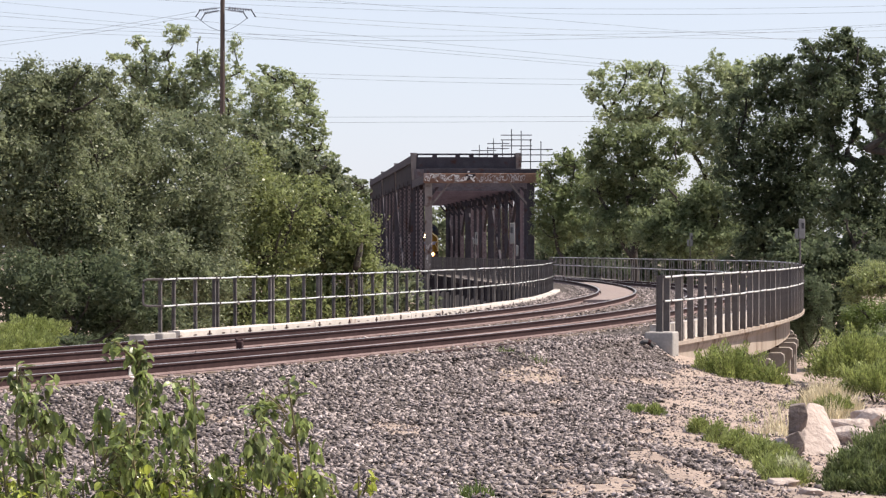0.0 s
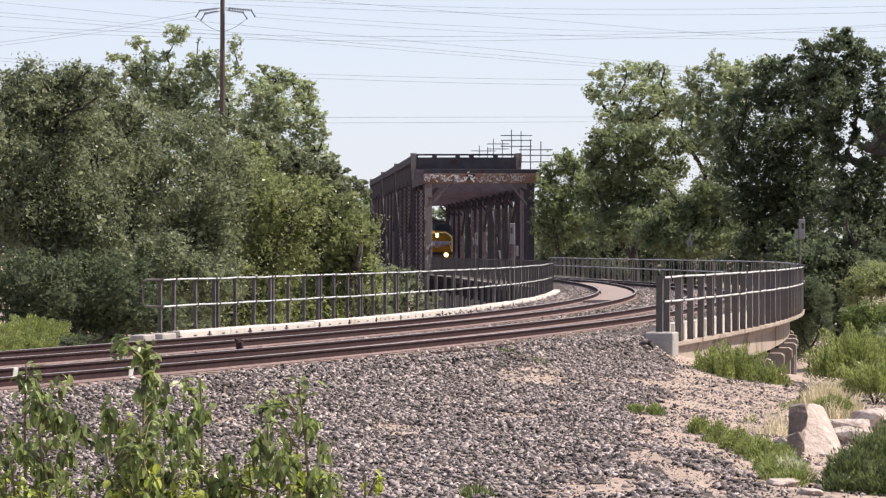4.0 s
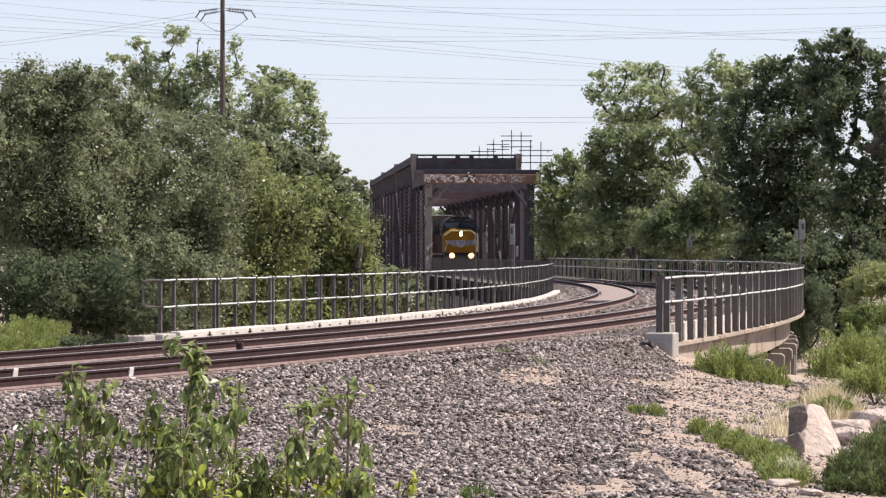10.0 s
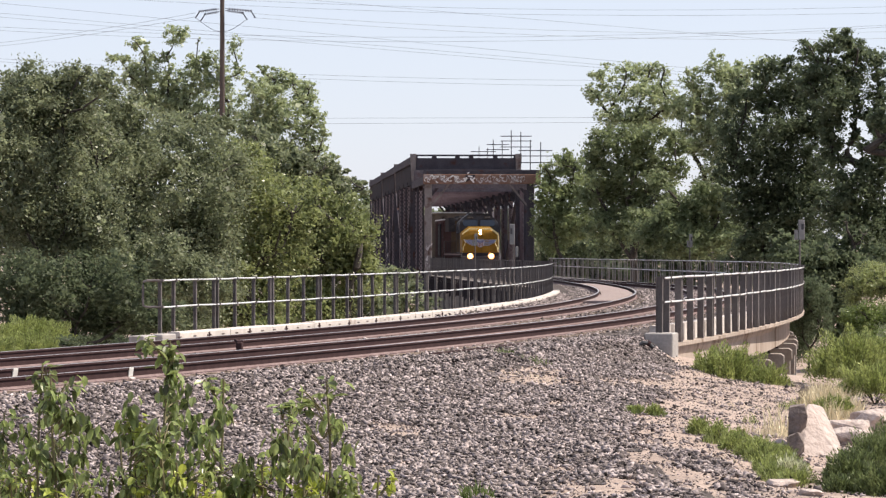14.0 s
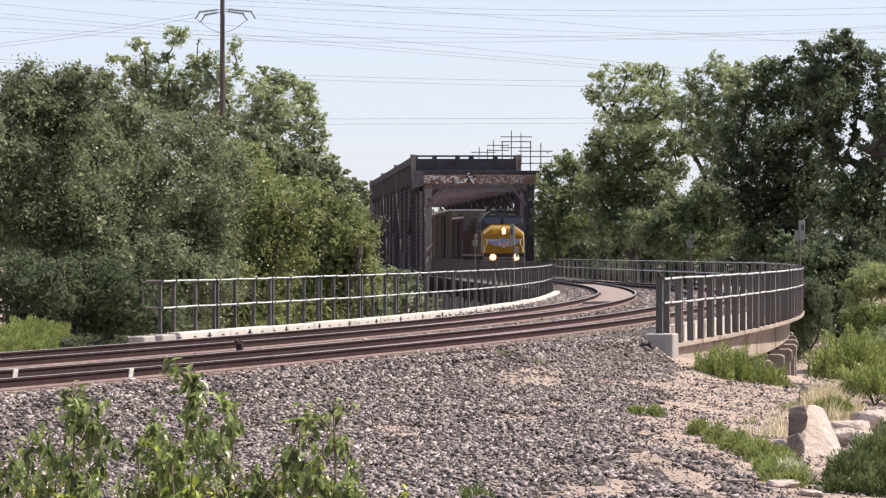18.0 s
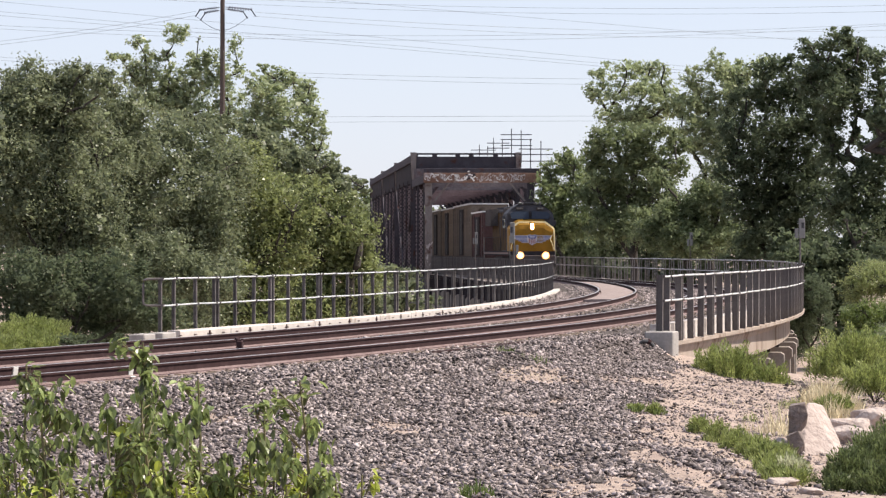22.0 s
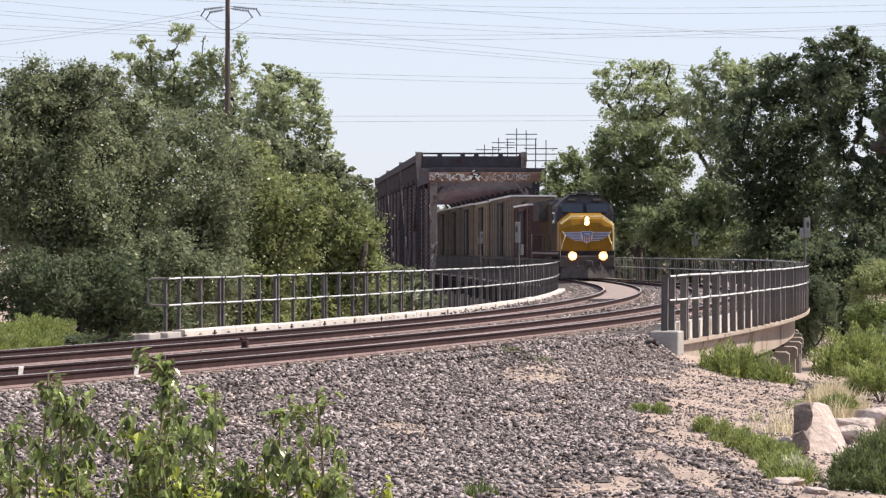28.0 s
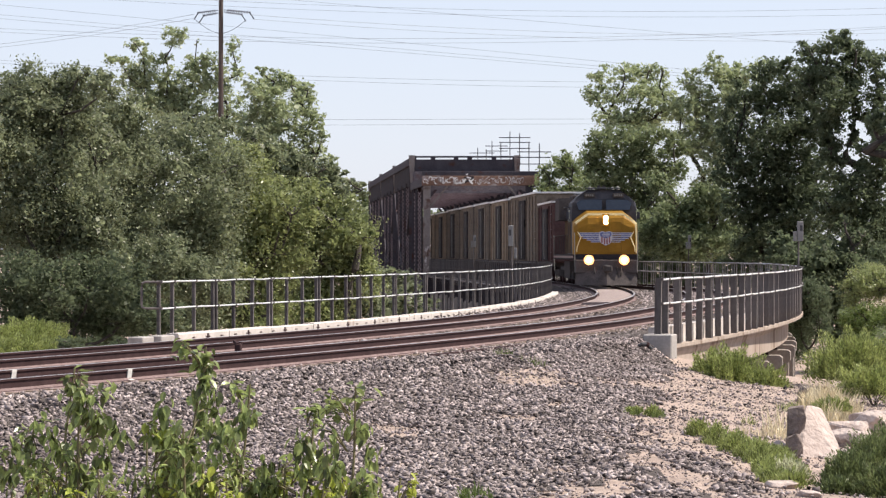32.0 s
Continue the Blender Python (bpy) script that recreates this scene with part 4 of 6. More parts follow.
def brush(label, c, rx, rz, count, long, material, seed):
    """A feathery bush: fine upright sprigs that fan out from the ground."""
    rs = np.random.RandomState(seed)
    d = rs.normal(size=(count, 3))
    d[:, 2] = np.abs(d[:, 2]) * 1.1 - 0.25
    d /= np.linalg.norm(d, axis=1)[:, None]
    lump = 1.0 + 0.3 * np.sin(d[:, 0] * 7 + seed) * np.cos(d[:, 1] * 6 + 2 * seed) + 0.12 * np.sin(d[:, 0] * 17 + 3 * seed)
    p = np.array(c) + d * (rs.uniform(0.2, 1.0, count) ** 0.45 * lump)[:, None] * np.array([rx, rx, rz])
    a = d * np.array([0.8, 0.8, 0.5]) + np.array([0, 0, 0.75]) + rs.normal(size=(count, 3)) * 0.33
    a /= np.linalg.norm(a, axis=1)[:, None]
    b = np.cross(a, rs.normal(size=(count, 3)))
    b /= np.linalg.norm(b, axis=1)[:, None] + 1e-9
    n = long * rs.uniform(0.5, 1.35, count)[:, None]
    v = np.stack([p - a * n * 0.5, p + b * n * 0.13, p + a * n * 0.5, p - b * n * 0.13], 1)
    me = bpy.data.meshes.new("foliage")
    me.vertices.add(count * 4)
    me.vertices.foreach_set("co", v.reshape(-1))
    me.loops.add(count * 4)
    me.loops.foreach_set("vertex_index", np.arange(count * 4))
    me.polygons.add(count)
    me.polygons.foreach_set("loop_start", np.arange(count) * 4)
    me.update(calc_edges=True)
    me.materials.append(material)
    t = thing("bush", label, "bush", "bushes on the bank")
    tagged(part("foliage", me, None, t), kind="stuff")
    g, rn = Geo(), random.Random(seed)
    foot = Vector((c[0], c[1], ground_z(c[0], c[1]) - 0.03))
    for k in range(9):
        e = Vector(c) + Vector((rn.uniform(-0.6, 0.6) * rx, rn.uniform(-0.6, 0.6) * rx, rn.uniform(0.1, 0.7) * rz))
        g.tube([foot, foot.lerp(e, 0.5) + Vector((0, 0, 0.02)), e], [0.012, 0.008, 0.004], 5)
    part("stem", g, BARK, t)
    return t


def multi(c, rx, rz, k, seed, f=0.62):
    """Breaks one crown into k smaller lobes."""
    rn = random.Random(seed)
    out = [(c[0], c[1], c[2], rx * 0.72, rz * 0.72)]
    for i in range(k):
        a = 2 * math.pi * (i + rn.random() * 0.7) / k
        e = rn.uniform(-0.6, 0.95)
        q = math.sqrt(max(0.0, 1 - e * e))
        s = rn.uniform(0.32, 0.5)
        out.append((c[0] + math.cos(a) * q * rx * f, c[1] + math.sin(a) * q * rx * f, c[2] + e * rz * f, rx * s, rz * s))
    return out


def lobed_tree(label, group, material, depth, leaf, r, seed, lobes):
    """A crown of lobes (x, height, half width, half height), each broken into many overlapping clumps."""
    rn = random.Random(seed + 500)
    blobs, heart = [], []
    for x, z, rx, rz in lobes:
        y = depth + rn.uniform(-1.3, 1.3)
        heart.append((x, y, z, rx * 0.8, rz * 0.8))
        for k in range(13):
            a = 2 * math.pi * (k + rn.random()) / 13 * 2.4
            e = math.sqrt((k + rn.random()) / 13)
            blobs.append((x + math.cos(a) * rx * 0.82 * e, y - rx * rn.uniform(-0.35, 0.95) * math.sqrt(1.1 - e * e), z + math.sin(a) * rz * 0.82 * e,
                          rx * rn.uniform(0.2, 0.38), rz * rn.uniform(0.2, 0.38)))
    for i, p in enumerate(heart):                    # boughs that bridge neighbouring lobes
        for q in heart[i + 1:]:
            if abs(p[0] - q[0]) < 0.8 * (p[3] + q[3]) and abs(p[2] - q[2]) < 0.8 * (p[4] + q[4]):
                blobs.append(tuple((u + v) / 2 * (0.6 if k > 2 else 1) for k, (u, v) in enumerate(zip(p, q))))
    area = sum(q[2] * q[3] for q in lobes)
    mx = sum(q[0] for q in lobes) / len(lobes)
    t = thing("tree", label, "tree", group)
    part("trunk", limbs((mx, depth, ground_z(mx, depth) - 0.2), [(q[0], depth, q[1], q[2] * 0.7, q[3] * 0.7) for q in lobes], r, seed), BARK, t, "grey-brown trunk and limbs")
    airy = material is COTTON
    count = int(area * (6.0 if airy else 6.6) / leaf ** 2)
    me = leaf_mesh("crown", blobs + heart, count, leaf, 9 if airy else 7, material, seed, 0.6 if airy else 0.75, inner=0.08 if airy else 0.13)
    part("crown", me, None, t)
    return t


# crowns: lobes of (x, height, half width, half height)
lobed_tree("young olive-green oak in front of the grove", "oaks beside the viaduct", OAK, 107, 0.05, 0.14, 0,
           [(-11.9, 4.7, 1.2, 1.4), (-11.8, 2.9, 1.2, 1.6), (-11.1, 1.2, 1.3, 1.4), (-9.4, 1.0, 1.3, 1.3), (-8.2, 0.6, 1.4, 1.2), (-12.3, 5.8, 0.9, 0.9)])
lobed_tree("broad olive-green oak at the back of the grove", "oaks beside the viaduct", OAK, 131, 0.072, 0.3, 1,
           [(-17.2, 6.3, 2.1, 1.9), (-15.1, 6.0, 2.1, 1.9), (-15.1, 3.2, 2.1, 2.1), (-13.0, 5.8, 1.7, 1.4), (-17.2, 2.2, 2.1, 2.1), (-12.7, 2.2, 2.1, 2.1), (-10.3, 2.2, 2.1, 1.9), (-8.2, 2.0, 1.9, 1.9), (-6.3, 1.5, 1.9, 1.9), (-9.1, 3.9, 1.7, 1.2), (-17.2, -0.4, 2.1, 1.4), (-13.9, -0.6, 2.1, 1.4), (-10.3, -0.6, 2.1, 1.4), (-6.8, -0.4, 2.1, 1.4), (-7.5, 5.5, 1.0, 0.9), (-6.5, 4.7, 0.9, 0.9), (-7.8, 6.4, 0.9, 0.7), (-8.7, 5.3, 1.0, 1.0), (-11.5, 6.7, 1.0, 0.5), (-9.6, 6.8, 1.1, 0.6), (-6.0, 5.3, 0.8, 0.6), (-5.0, 5.1, 0.7, 0.6), (-7.5, 5.9, 1.0, 0.7)])
lobed_tree("dense olive-green oak with small leathery leaves", "oaks beside the viaduct", OAK, 105, 0.05, 0.14, 2,
           [(-14.2, 6.5, 1.5, 1.6), (-12.9, 6.3, 1.3, 1.5), (-15.0, 4.4, 1.7, 2.3), (-13.2, 4.1, 1.7, 2.1), (-14.2, 2.6, 1.9, 1.7), (-12.7, 2.5, 1.7, 1.6), (-14.6, 7.3, 0.8, 0.6), (-13.4, 7.3, 0.8, 0.5), (-12.3, 7.5, 0.8, 0.6), (-11.3, 7.2, 0.7, 0.5), (-14.4, 6.3, 1.0, 0.8), (-12.9, 6.3, 1.0, 0.8)])
lobed_tree("dense olive-green oak with small leathery leaves", "oaks beside the viaduct", OAK, 111, 0.052, 0.14, 3,
           [(-12.2, 6.9, 1.2, 1.5), (-11.1, 6.0, 1.2, 1.4), (-12.0, 4.6, 1.6, 1.8), (-10.6, 4.2, 1.6, 1.8), (-11.8, 2.6, 1.8, 1.7), (-10.6, 1.0, 1.8, 1.1)])
lobed_tree("dense olive-green oak with small leathery leaves", "oaks beside the viaduct", OAK, 115, 0.052, 0.14, 4,
           [(-9.5, 5.4, 1.5, 1.4), (-10.1, 3.0, 1.9, 1.9), (-8.7, 3.2, 1.7, 1.9), (-9.5, 1.1, 2.3, 1.9), (-8.0, 4.7, 1.3, 1.0), (-9.9, -0.8, 2.1, 1.0)])
lobed_tree("broad light green oak in full sun", "oaks beside the viaduct", OAKLIGHT, 120, 0.056, 0.3, 5,
           [(-7.9, 5.0, 1.3, 1.1), (-7.3, 3.3, 1.5, 1.7), (-6.6, 1.5, 1.7, 1.7), (-7.9, 0.9, 1.7, 1.7), (-5.8, 3.1, 1.3, 1.3), (-7.5, -0.9, 2.2, 1.1)])
lobed_tree("broad light green oak in full sun", "oaks beside the viaduct", OAKLIGHT, 125, 0.058, 0.3, 6,
           [(-5.1, 3.6, 1.1, 1.1), (-4.2, 2.7, 1.2, 1.5), (-3.3, 2.0, 0.8, 1.7), (-4.9, 1.3, 1.8, 1.6), (-3.7, 0.4, 1.4, 1.4), (-5.5, -0.8, 2.3, 1.1)])
# dark leaves here carry the shade under the canopy
lobed_tree("undergrowth below the oaks, shade put into its dark leaves", "oaks beside the viaduct", DARKLEAF, 103, 0.055, 0.12, 7,
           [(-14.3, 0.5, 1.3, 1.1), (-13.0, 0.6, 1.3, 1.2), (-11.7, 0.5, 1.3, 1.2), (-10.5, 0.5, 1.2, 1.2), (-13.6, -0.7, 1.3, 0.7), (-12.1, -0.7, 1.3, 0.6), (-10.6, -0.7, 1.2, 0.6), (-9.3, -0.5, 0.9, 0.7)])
lobed_tree("tall airy cottonwood with gaps in its crown", "cottonwoods by the river", COTTON, 252, 0.1, 0.3, 8,
           [(-21.6, 18.9, 1.4, 1.0), (-24.8, 18.3, 1.0, 0.7), (-26.2, 17.0, 1.3, 0.5), (-24.1, 16.5, 1.6, 1.4), (-25.3, 15.6, 1.4, 1.1), (-19.9, 16.7, 1.3, 0.8), (-18.6, 17.0, 1.1, 0.9), (-16.9, 17.6, 0.8, 1.4), (-20.1, 15.4, 1.9, 1.4), (-18.1, 15.4, 1.4, 1.5), (-20.6, 13.8, 2.5, 1.3), (-24.1, 14.5, 1.8, 1.3), (-17.4, 13.5, 1.6, 1.2), (-22.4, 17.2, 0.8, 0.6), (-19.8, 18.5, 0.3, 0.4), (-16.4, 15.9, 0.6, 0.8), (-22.2, 15.4, 1.4, 1.4), (-20.8, 12.3, 2.7, 1.2), (-17.6, 12.1, 2.3, 1.2), (-23.9, 13.0, 2.1, 1.2), (-22.2, 13.5, 1.8, 1.2)])
lobed_tree("light green rounded cottonwood", "cottonwoods by the river", COTTON, 170, 0.075, 0.26, 9,
           [(-9.1, 10.9, 1.0, 0.8), (-8.2, 10.7, 0.7, 0.8), (-10.3, 10.4, 0.9, 0.8), (-7.7, 9.7, 1.0, 1.0), (-7.0, 8.7, 0.7, 1.0), (-8.8, 8.9, 1.4, 1.1), (-10.4, 8.8, 1.2, 1.0), (-9.5, 9.8, 1.2, 1.0), (-7.6, 7.9, 1.1, 0.9), (-6.5, 8.0, 0.4, 0.7), (-9.8, 11.4, 0.4, 0.4), (-7.3, 10.4, 0.6, 0.6), (-9.4, 7.6, 1.5, 1.1), (-10.9, 7.6, 1.1, 0.9), (-6.9, 6.9, 0.8, 0.9), (-8.2, 6.5, 1.4, 1.1), (-6.1, 6.3, 0.6, 0.7), (-7.2, 5.4, 1.2, 0.9)])
lobed_tree("small dense green tree beside the truss", "trees beyond the viaduct", POPLAR, 236, 0.085, 0.2, 10,
           [(9.1, 8.0, 1.1, 1.1), (10.0, 7.7, 1.1, 1.3), (8.2, 6.7, 0.9, 1.2), (9.3, 5.7, 1.6, 1.6), (11.0, 5.9, 1.5, 1.7), (8.4, 4.2, 1.3, 1.6), (9.9, 3.4, 1.8, 1.7), (11.6, 3.6, 1.5, 1.8), (8.6, 2.3, 1.4, 1.5), (9.5, 8.8, 0.6, 0.6), (7.5, 5.7, 0.8, 1.7), (7.3, 3.4, 0.8, 1.7), (7.8, 7.7, 0.6, 0.6)])
lobed_tree("tall light green cottonwood with an open crown", "trees beyond the viaduct", COTTON, 210, 0.09, 0.3, 11,
           [(10.8, 13.3, 1.1, 0.8), (12.4, 13.7, 1.3, 0.8), (14.0, 13.7, 1.1, 0.8), (10.5, 11.9, 1.0, 0.9), (11.9, 12.1, 1.3, 1.0), (13.6, 12.0, 1.5, 1.1), (11.3, 10.5, 1.2, 0.8), (13.0, 10.3, 1.6, 1.1), (14.8, 12.4, 1.0, 1.0), (15.5, 11.2, 1.1, 1.1), (9.9, 12.4, 0.5, 0.6), (15.0, 13.7, 0.6, 0.5), (14.4, 10.6, 1.3, 1.1)])
lobed_tree("shaded mid green broadleaf tree", "trees beyond the viaduct", SHADEGREEN, 203, 0.085, 0.3, 12,
           [(10.0, 8.4, 1.2, 1.0), (11.7, 8.8, 1.6, 1.1), (13.4, 8.7, 1.7, 1.2), (10.6, 6.8, 1.7, 1.5), (12.6, 7.0, 1.8, 1.5), (14.3, 6.8, 1.4, 1.4), (10.2, 5.0, 1.5, 1.5), (12.0, 4.9, 1.8, 1.6), (13.9, 5.0, 1.7, 1.5), (15.2, 8.5, 1.1, 1.2), (10.9, 3.0, 1.9, 1.5), (13.1, 3.0, 2.0, 1.5), (14.8, 3.2, 1.4, 1.5), (9.7, 7.3, 0.8, 1.0), (15.5, 6.8, 0.6, 1.1)])
lobed_tree("tall light green cottonwood with an open crown", "trees beyond the viaduct", COTTON, 208, 0.09, 0.3, 13,
           [(16.6, 12.8, 1.0, 1.0), (18.1, 13.8, 1.1, 1.0), (17.2, 11.8, 1.4, 1.1), (18.9, 13.0, 1.1, 1.1), (16.2, 10.9, 1.2, 1.1), (17.9, 10.5, 1.6, 1.3), (19.7, 13.2, 1.1, 1.1), (19.5, 11.5, 1.5, 1.4), (17.5, 8.9, 1.5, 1.3), (19.1, 9.2, 1.7, 1.5), (16.2, 9.2, 1.0, 1.2), (18.4, 7.3, 1.6, 1.4), (20.9, 13.5, 1.2, 1.1), (16.7, 8.1, 0.8, 0.7), (17.6, 5.8, 1.3, 0.8)])
lobed_tree("mid green broadleaf tree", "trees beyond the viaduct", SHADEGREEN, 182, 0.078, 0.3, 14,
           [(12.7, 5.6, 0.9, 0.8), (13.8, 4.3, 1.3, 1.0), (15.1, 4.5, 1.4, 1.1), (16.4, 5.0, 1.3, 1.3), (13.1, 3.3, 1.4, 1.3), (14.6, 3.2, 1.6, 1.3), (16.1, 3.3, 1.5, 1.4), (13.8, 2.0, 1.7, 1.2), (15.6, 2.0, 1.7, 1.2), (12.1, 2.4, 1.3, 1.1), (17.2, 2.4, 1.4, 1.4)])
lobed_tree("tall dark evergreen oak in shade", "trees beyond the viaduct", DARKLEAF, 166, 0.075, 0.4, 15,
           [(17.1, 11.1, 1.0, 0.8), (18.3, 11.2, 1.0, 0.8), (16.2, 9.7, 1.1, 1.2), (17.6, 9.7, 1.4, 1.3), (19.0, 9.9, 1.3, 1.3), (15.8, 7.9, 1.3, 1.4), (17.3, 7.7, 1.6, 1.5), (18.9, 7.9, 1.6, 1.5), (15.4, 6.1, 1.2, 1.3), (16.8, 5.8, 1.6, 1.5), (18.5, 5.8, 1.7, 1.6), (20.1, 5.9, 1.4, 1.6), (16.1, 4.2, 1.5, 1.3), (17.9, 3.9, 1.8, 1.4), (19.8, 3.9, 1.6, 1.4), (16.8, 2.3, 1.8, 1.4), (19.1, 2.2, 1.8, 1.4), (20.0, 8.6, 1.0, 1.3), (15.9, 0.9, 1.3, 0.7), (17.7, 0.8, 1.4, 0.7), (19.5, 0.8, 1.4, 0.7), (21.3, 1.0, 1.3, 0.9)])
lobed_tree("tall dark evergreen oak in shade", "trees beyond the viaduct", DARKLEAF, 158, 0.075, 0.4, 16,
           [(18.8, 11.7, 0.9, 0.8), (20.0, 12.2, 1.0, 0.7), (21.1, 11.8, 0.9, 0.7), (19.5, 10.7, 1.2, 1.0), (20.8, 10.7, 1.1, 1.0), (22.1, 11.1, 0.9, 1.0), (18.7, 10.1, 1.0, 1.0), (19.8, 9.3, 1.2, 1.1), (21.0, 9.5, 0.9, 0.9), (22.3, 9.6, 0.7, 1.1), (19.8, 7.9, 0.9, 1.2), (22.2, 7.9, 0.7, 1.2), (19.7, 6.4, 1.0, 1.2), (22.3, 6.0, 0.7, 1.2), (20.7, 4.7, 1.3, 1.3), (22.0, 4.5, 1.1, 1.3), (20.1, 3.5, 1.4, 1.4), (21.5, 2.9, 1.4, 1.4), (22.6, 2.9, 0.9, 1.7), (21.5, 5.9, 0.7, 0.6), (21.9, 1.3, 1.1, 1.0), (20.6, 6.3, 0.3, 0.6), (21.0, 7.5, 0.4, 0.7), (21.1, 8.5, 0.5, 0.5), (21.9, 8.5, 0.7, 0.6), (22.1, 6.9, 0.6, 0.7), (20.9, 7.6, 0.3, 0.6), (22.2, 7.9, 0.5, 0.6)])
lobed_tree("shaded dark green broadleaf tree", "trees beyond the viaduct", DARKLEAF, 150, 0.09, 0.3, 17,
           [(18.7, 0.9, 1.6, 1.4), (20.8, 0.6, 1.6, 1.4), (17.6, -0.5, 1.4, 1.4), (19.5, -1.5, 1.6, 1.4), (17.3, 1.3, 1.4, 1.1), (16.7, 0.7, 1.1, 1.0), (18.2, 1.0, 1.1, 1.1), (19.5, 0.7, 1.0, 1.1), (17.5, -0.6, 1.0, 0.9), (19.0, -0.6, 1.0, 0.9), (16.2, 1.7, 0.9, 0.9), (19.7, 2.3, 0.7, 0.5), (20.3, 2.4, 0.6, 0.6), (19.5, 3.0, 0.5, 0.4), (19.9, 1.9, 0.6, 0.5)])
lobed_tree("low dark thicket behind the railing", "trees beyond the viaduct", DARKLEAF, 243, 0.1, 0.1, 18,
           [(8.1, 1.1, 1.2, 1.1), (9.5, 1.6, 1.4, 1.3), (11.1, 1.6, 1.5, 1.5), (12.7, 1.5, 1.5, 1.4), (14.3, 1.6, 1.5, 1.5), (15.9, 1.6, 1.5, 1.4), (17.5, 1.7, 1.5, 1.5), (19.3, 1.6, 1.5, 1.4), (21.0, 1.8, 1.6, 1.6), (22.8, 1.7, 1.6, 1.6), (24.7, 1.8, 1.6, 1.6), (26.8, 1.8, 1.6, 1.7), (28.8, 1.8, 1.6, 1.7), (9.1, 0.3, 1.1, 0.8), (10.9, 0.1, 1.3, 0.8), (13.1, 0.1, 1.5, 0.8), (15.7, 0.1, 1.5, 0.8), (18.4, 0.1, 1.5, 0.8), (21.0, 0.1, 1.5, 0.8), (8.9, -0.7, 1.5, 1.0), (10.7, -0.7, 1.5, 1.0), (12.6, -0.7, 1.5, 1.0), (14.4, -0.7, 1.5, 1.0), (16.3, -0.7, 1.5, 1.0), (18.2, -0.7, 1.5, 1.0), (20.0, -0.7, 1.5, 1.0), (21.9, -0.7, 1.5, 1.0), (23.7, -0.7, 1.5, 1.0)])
lobed_tree("low dark riverside thicket below the viaduct", "oaks beside the viaduct", OAK, 150, 0.09, 0.1, 19,
           [(-5.0, -1.1, 1.6, 1.2), (-3.4, -1.0, 1.6, 1.2), (-1.7, -1.0, 1.5, 1.1)])
lobed_tree("low dark riverside thicket below the truss", "trees beyond the viaduct", OAK, 215, 0.11, 0.1, 20,
           [(-3.3, -0.5, 2.0, 1.1), (-5.2, -0.3, 1.6, 1.4)])
lobed_tree("broad light green oak in full sun", "oaks beside the viaduct", OAKLIGHT, 126, 0.058, 0.12, 23,
           [(-4.2, 3.0, 0.8, 0.6), (-3.5, 2.6, 0.5, 0.6), (-4.8, 2.7, 0.9, 0.8), (-4.0, 2.1, 1.0, 0.8), (-3.2, 2.0, 0.5, 0.6), (-3.0, 1.3, 0.5, 0.5), (-5.1, 1.7, 1.0, 0.8), (-3.9, 1.2, 1.0, 0.7), (-5.8, 2.7, 0.8, 0.8), (-8.8, 5.5, 1.0, 0.6), (-7.6, 4.9, 1.1, 0.7), (-6.5, 4.3, 1.0, 0.7), (-5.5, 3.7, 0.9, 0.8), (-8.1, 4.3, 1.1, 0.8), (-7.0, 3.3, 1.1, 0.8), (-3.5, 1.1, 0.6, 0.7), (-4.2, 1.2, 0.6, 0.6)])
# Mostly out of view on the right; added to shade the bank.
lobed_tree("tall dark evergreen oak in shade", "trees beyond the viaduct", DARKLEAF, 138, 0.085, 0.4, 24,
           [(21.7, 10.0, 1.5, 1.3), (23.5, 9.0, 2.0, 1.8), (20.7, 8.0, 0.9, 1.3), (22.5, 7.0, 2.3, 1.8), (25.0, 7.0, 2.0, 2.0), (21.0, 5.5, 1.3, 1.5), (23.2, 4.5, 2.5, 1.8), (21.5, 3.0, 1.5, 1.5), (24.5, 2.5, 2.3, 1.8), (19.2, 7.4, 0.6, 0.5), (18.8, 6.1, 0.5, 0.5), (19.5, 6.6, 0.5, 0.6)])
# Out of view; added to cast shade from the right.
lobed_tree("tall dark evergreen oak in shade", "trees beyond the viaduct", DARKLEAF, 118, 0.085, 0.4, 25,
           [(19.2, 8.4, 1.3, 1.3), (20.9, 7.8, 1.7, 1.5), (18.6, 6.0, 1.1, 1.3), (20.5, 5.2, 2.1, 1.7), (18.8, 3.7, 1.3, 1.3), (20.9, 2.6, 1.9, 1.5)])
lobed_tree("far light green tree beside the truss", "cottonwoods by the river", POPLAR, 392, 0.15, 0.3, 21,
           [(-11.3, 7.8, 1.0, 1.1), (-10.0, 8.2, 1.0, 0.9), (-9.2, 7.1, 1.0, 1.3), (-10.3, 6.1, 1.4, 1.3), (-9.4, 4.5, 1.4, 1.6), (-10.8, 3.6, 1.6, 1.7)])
lobed_tree("dark crowned oak beside the truss", "oaks beside the viaduct", OAK, 133, 0.066, 0.12, 22,
           [(-4.7, 4.5, 0.5, 0.5), (-4.3, 4.1, 0.5, 0.5), (-5.3, 4.3, 0.6, 0.5), (-4.9, 3.6, 0.9, 0.7), (-4.1, 3.4, 0.5, 0.6), (-5.8, 4.2, 0.6, 0.6), (-4.4, 4.8, 0.5, 0.4), (-3.8, 4.5, 0.5, 0.4), (-3.4, 4.3, 0.3, 0.4), (-4.8, 4.4, 0.6, 0.5), (-4.2, 4.0, 0.6, 0.5)])
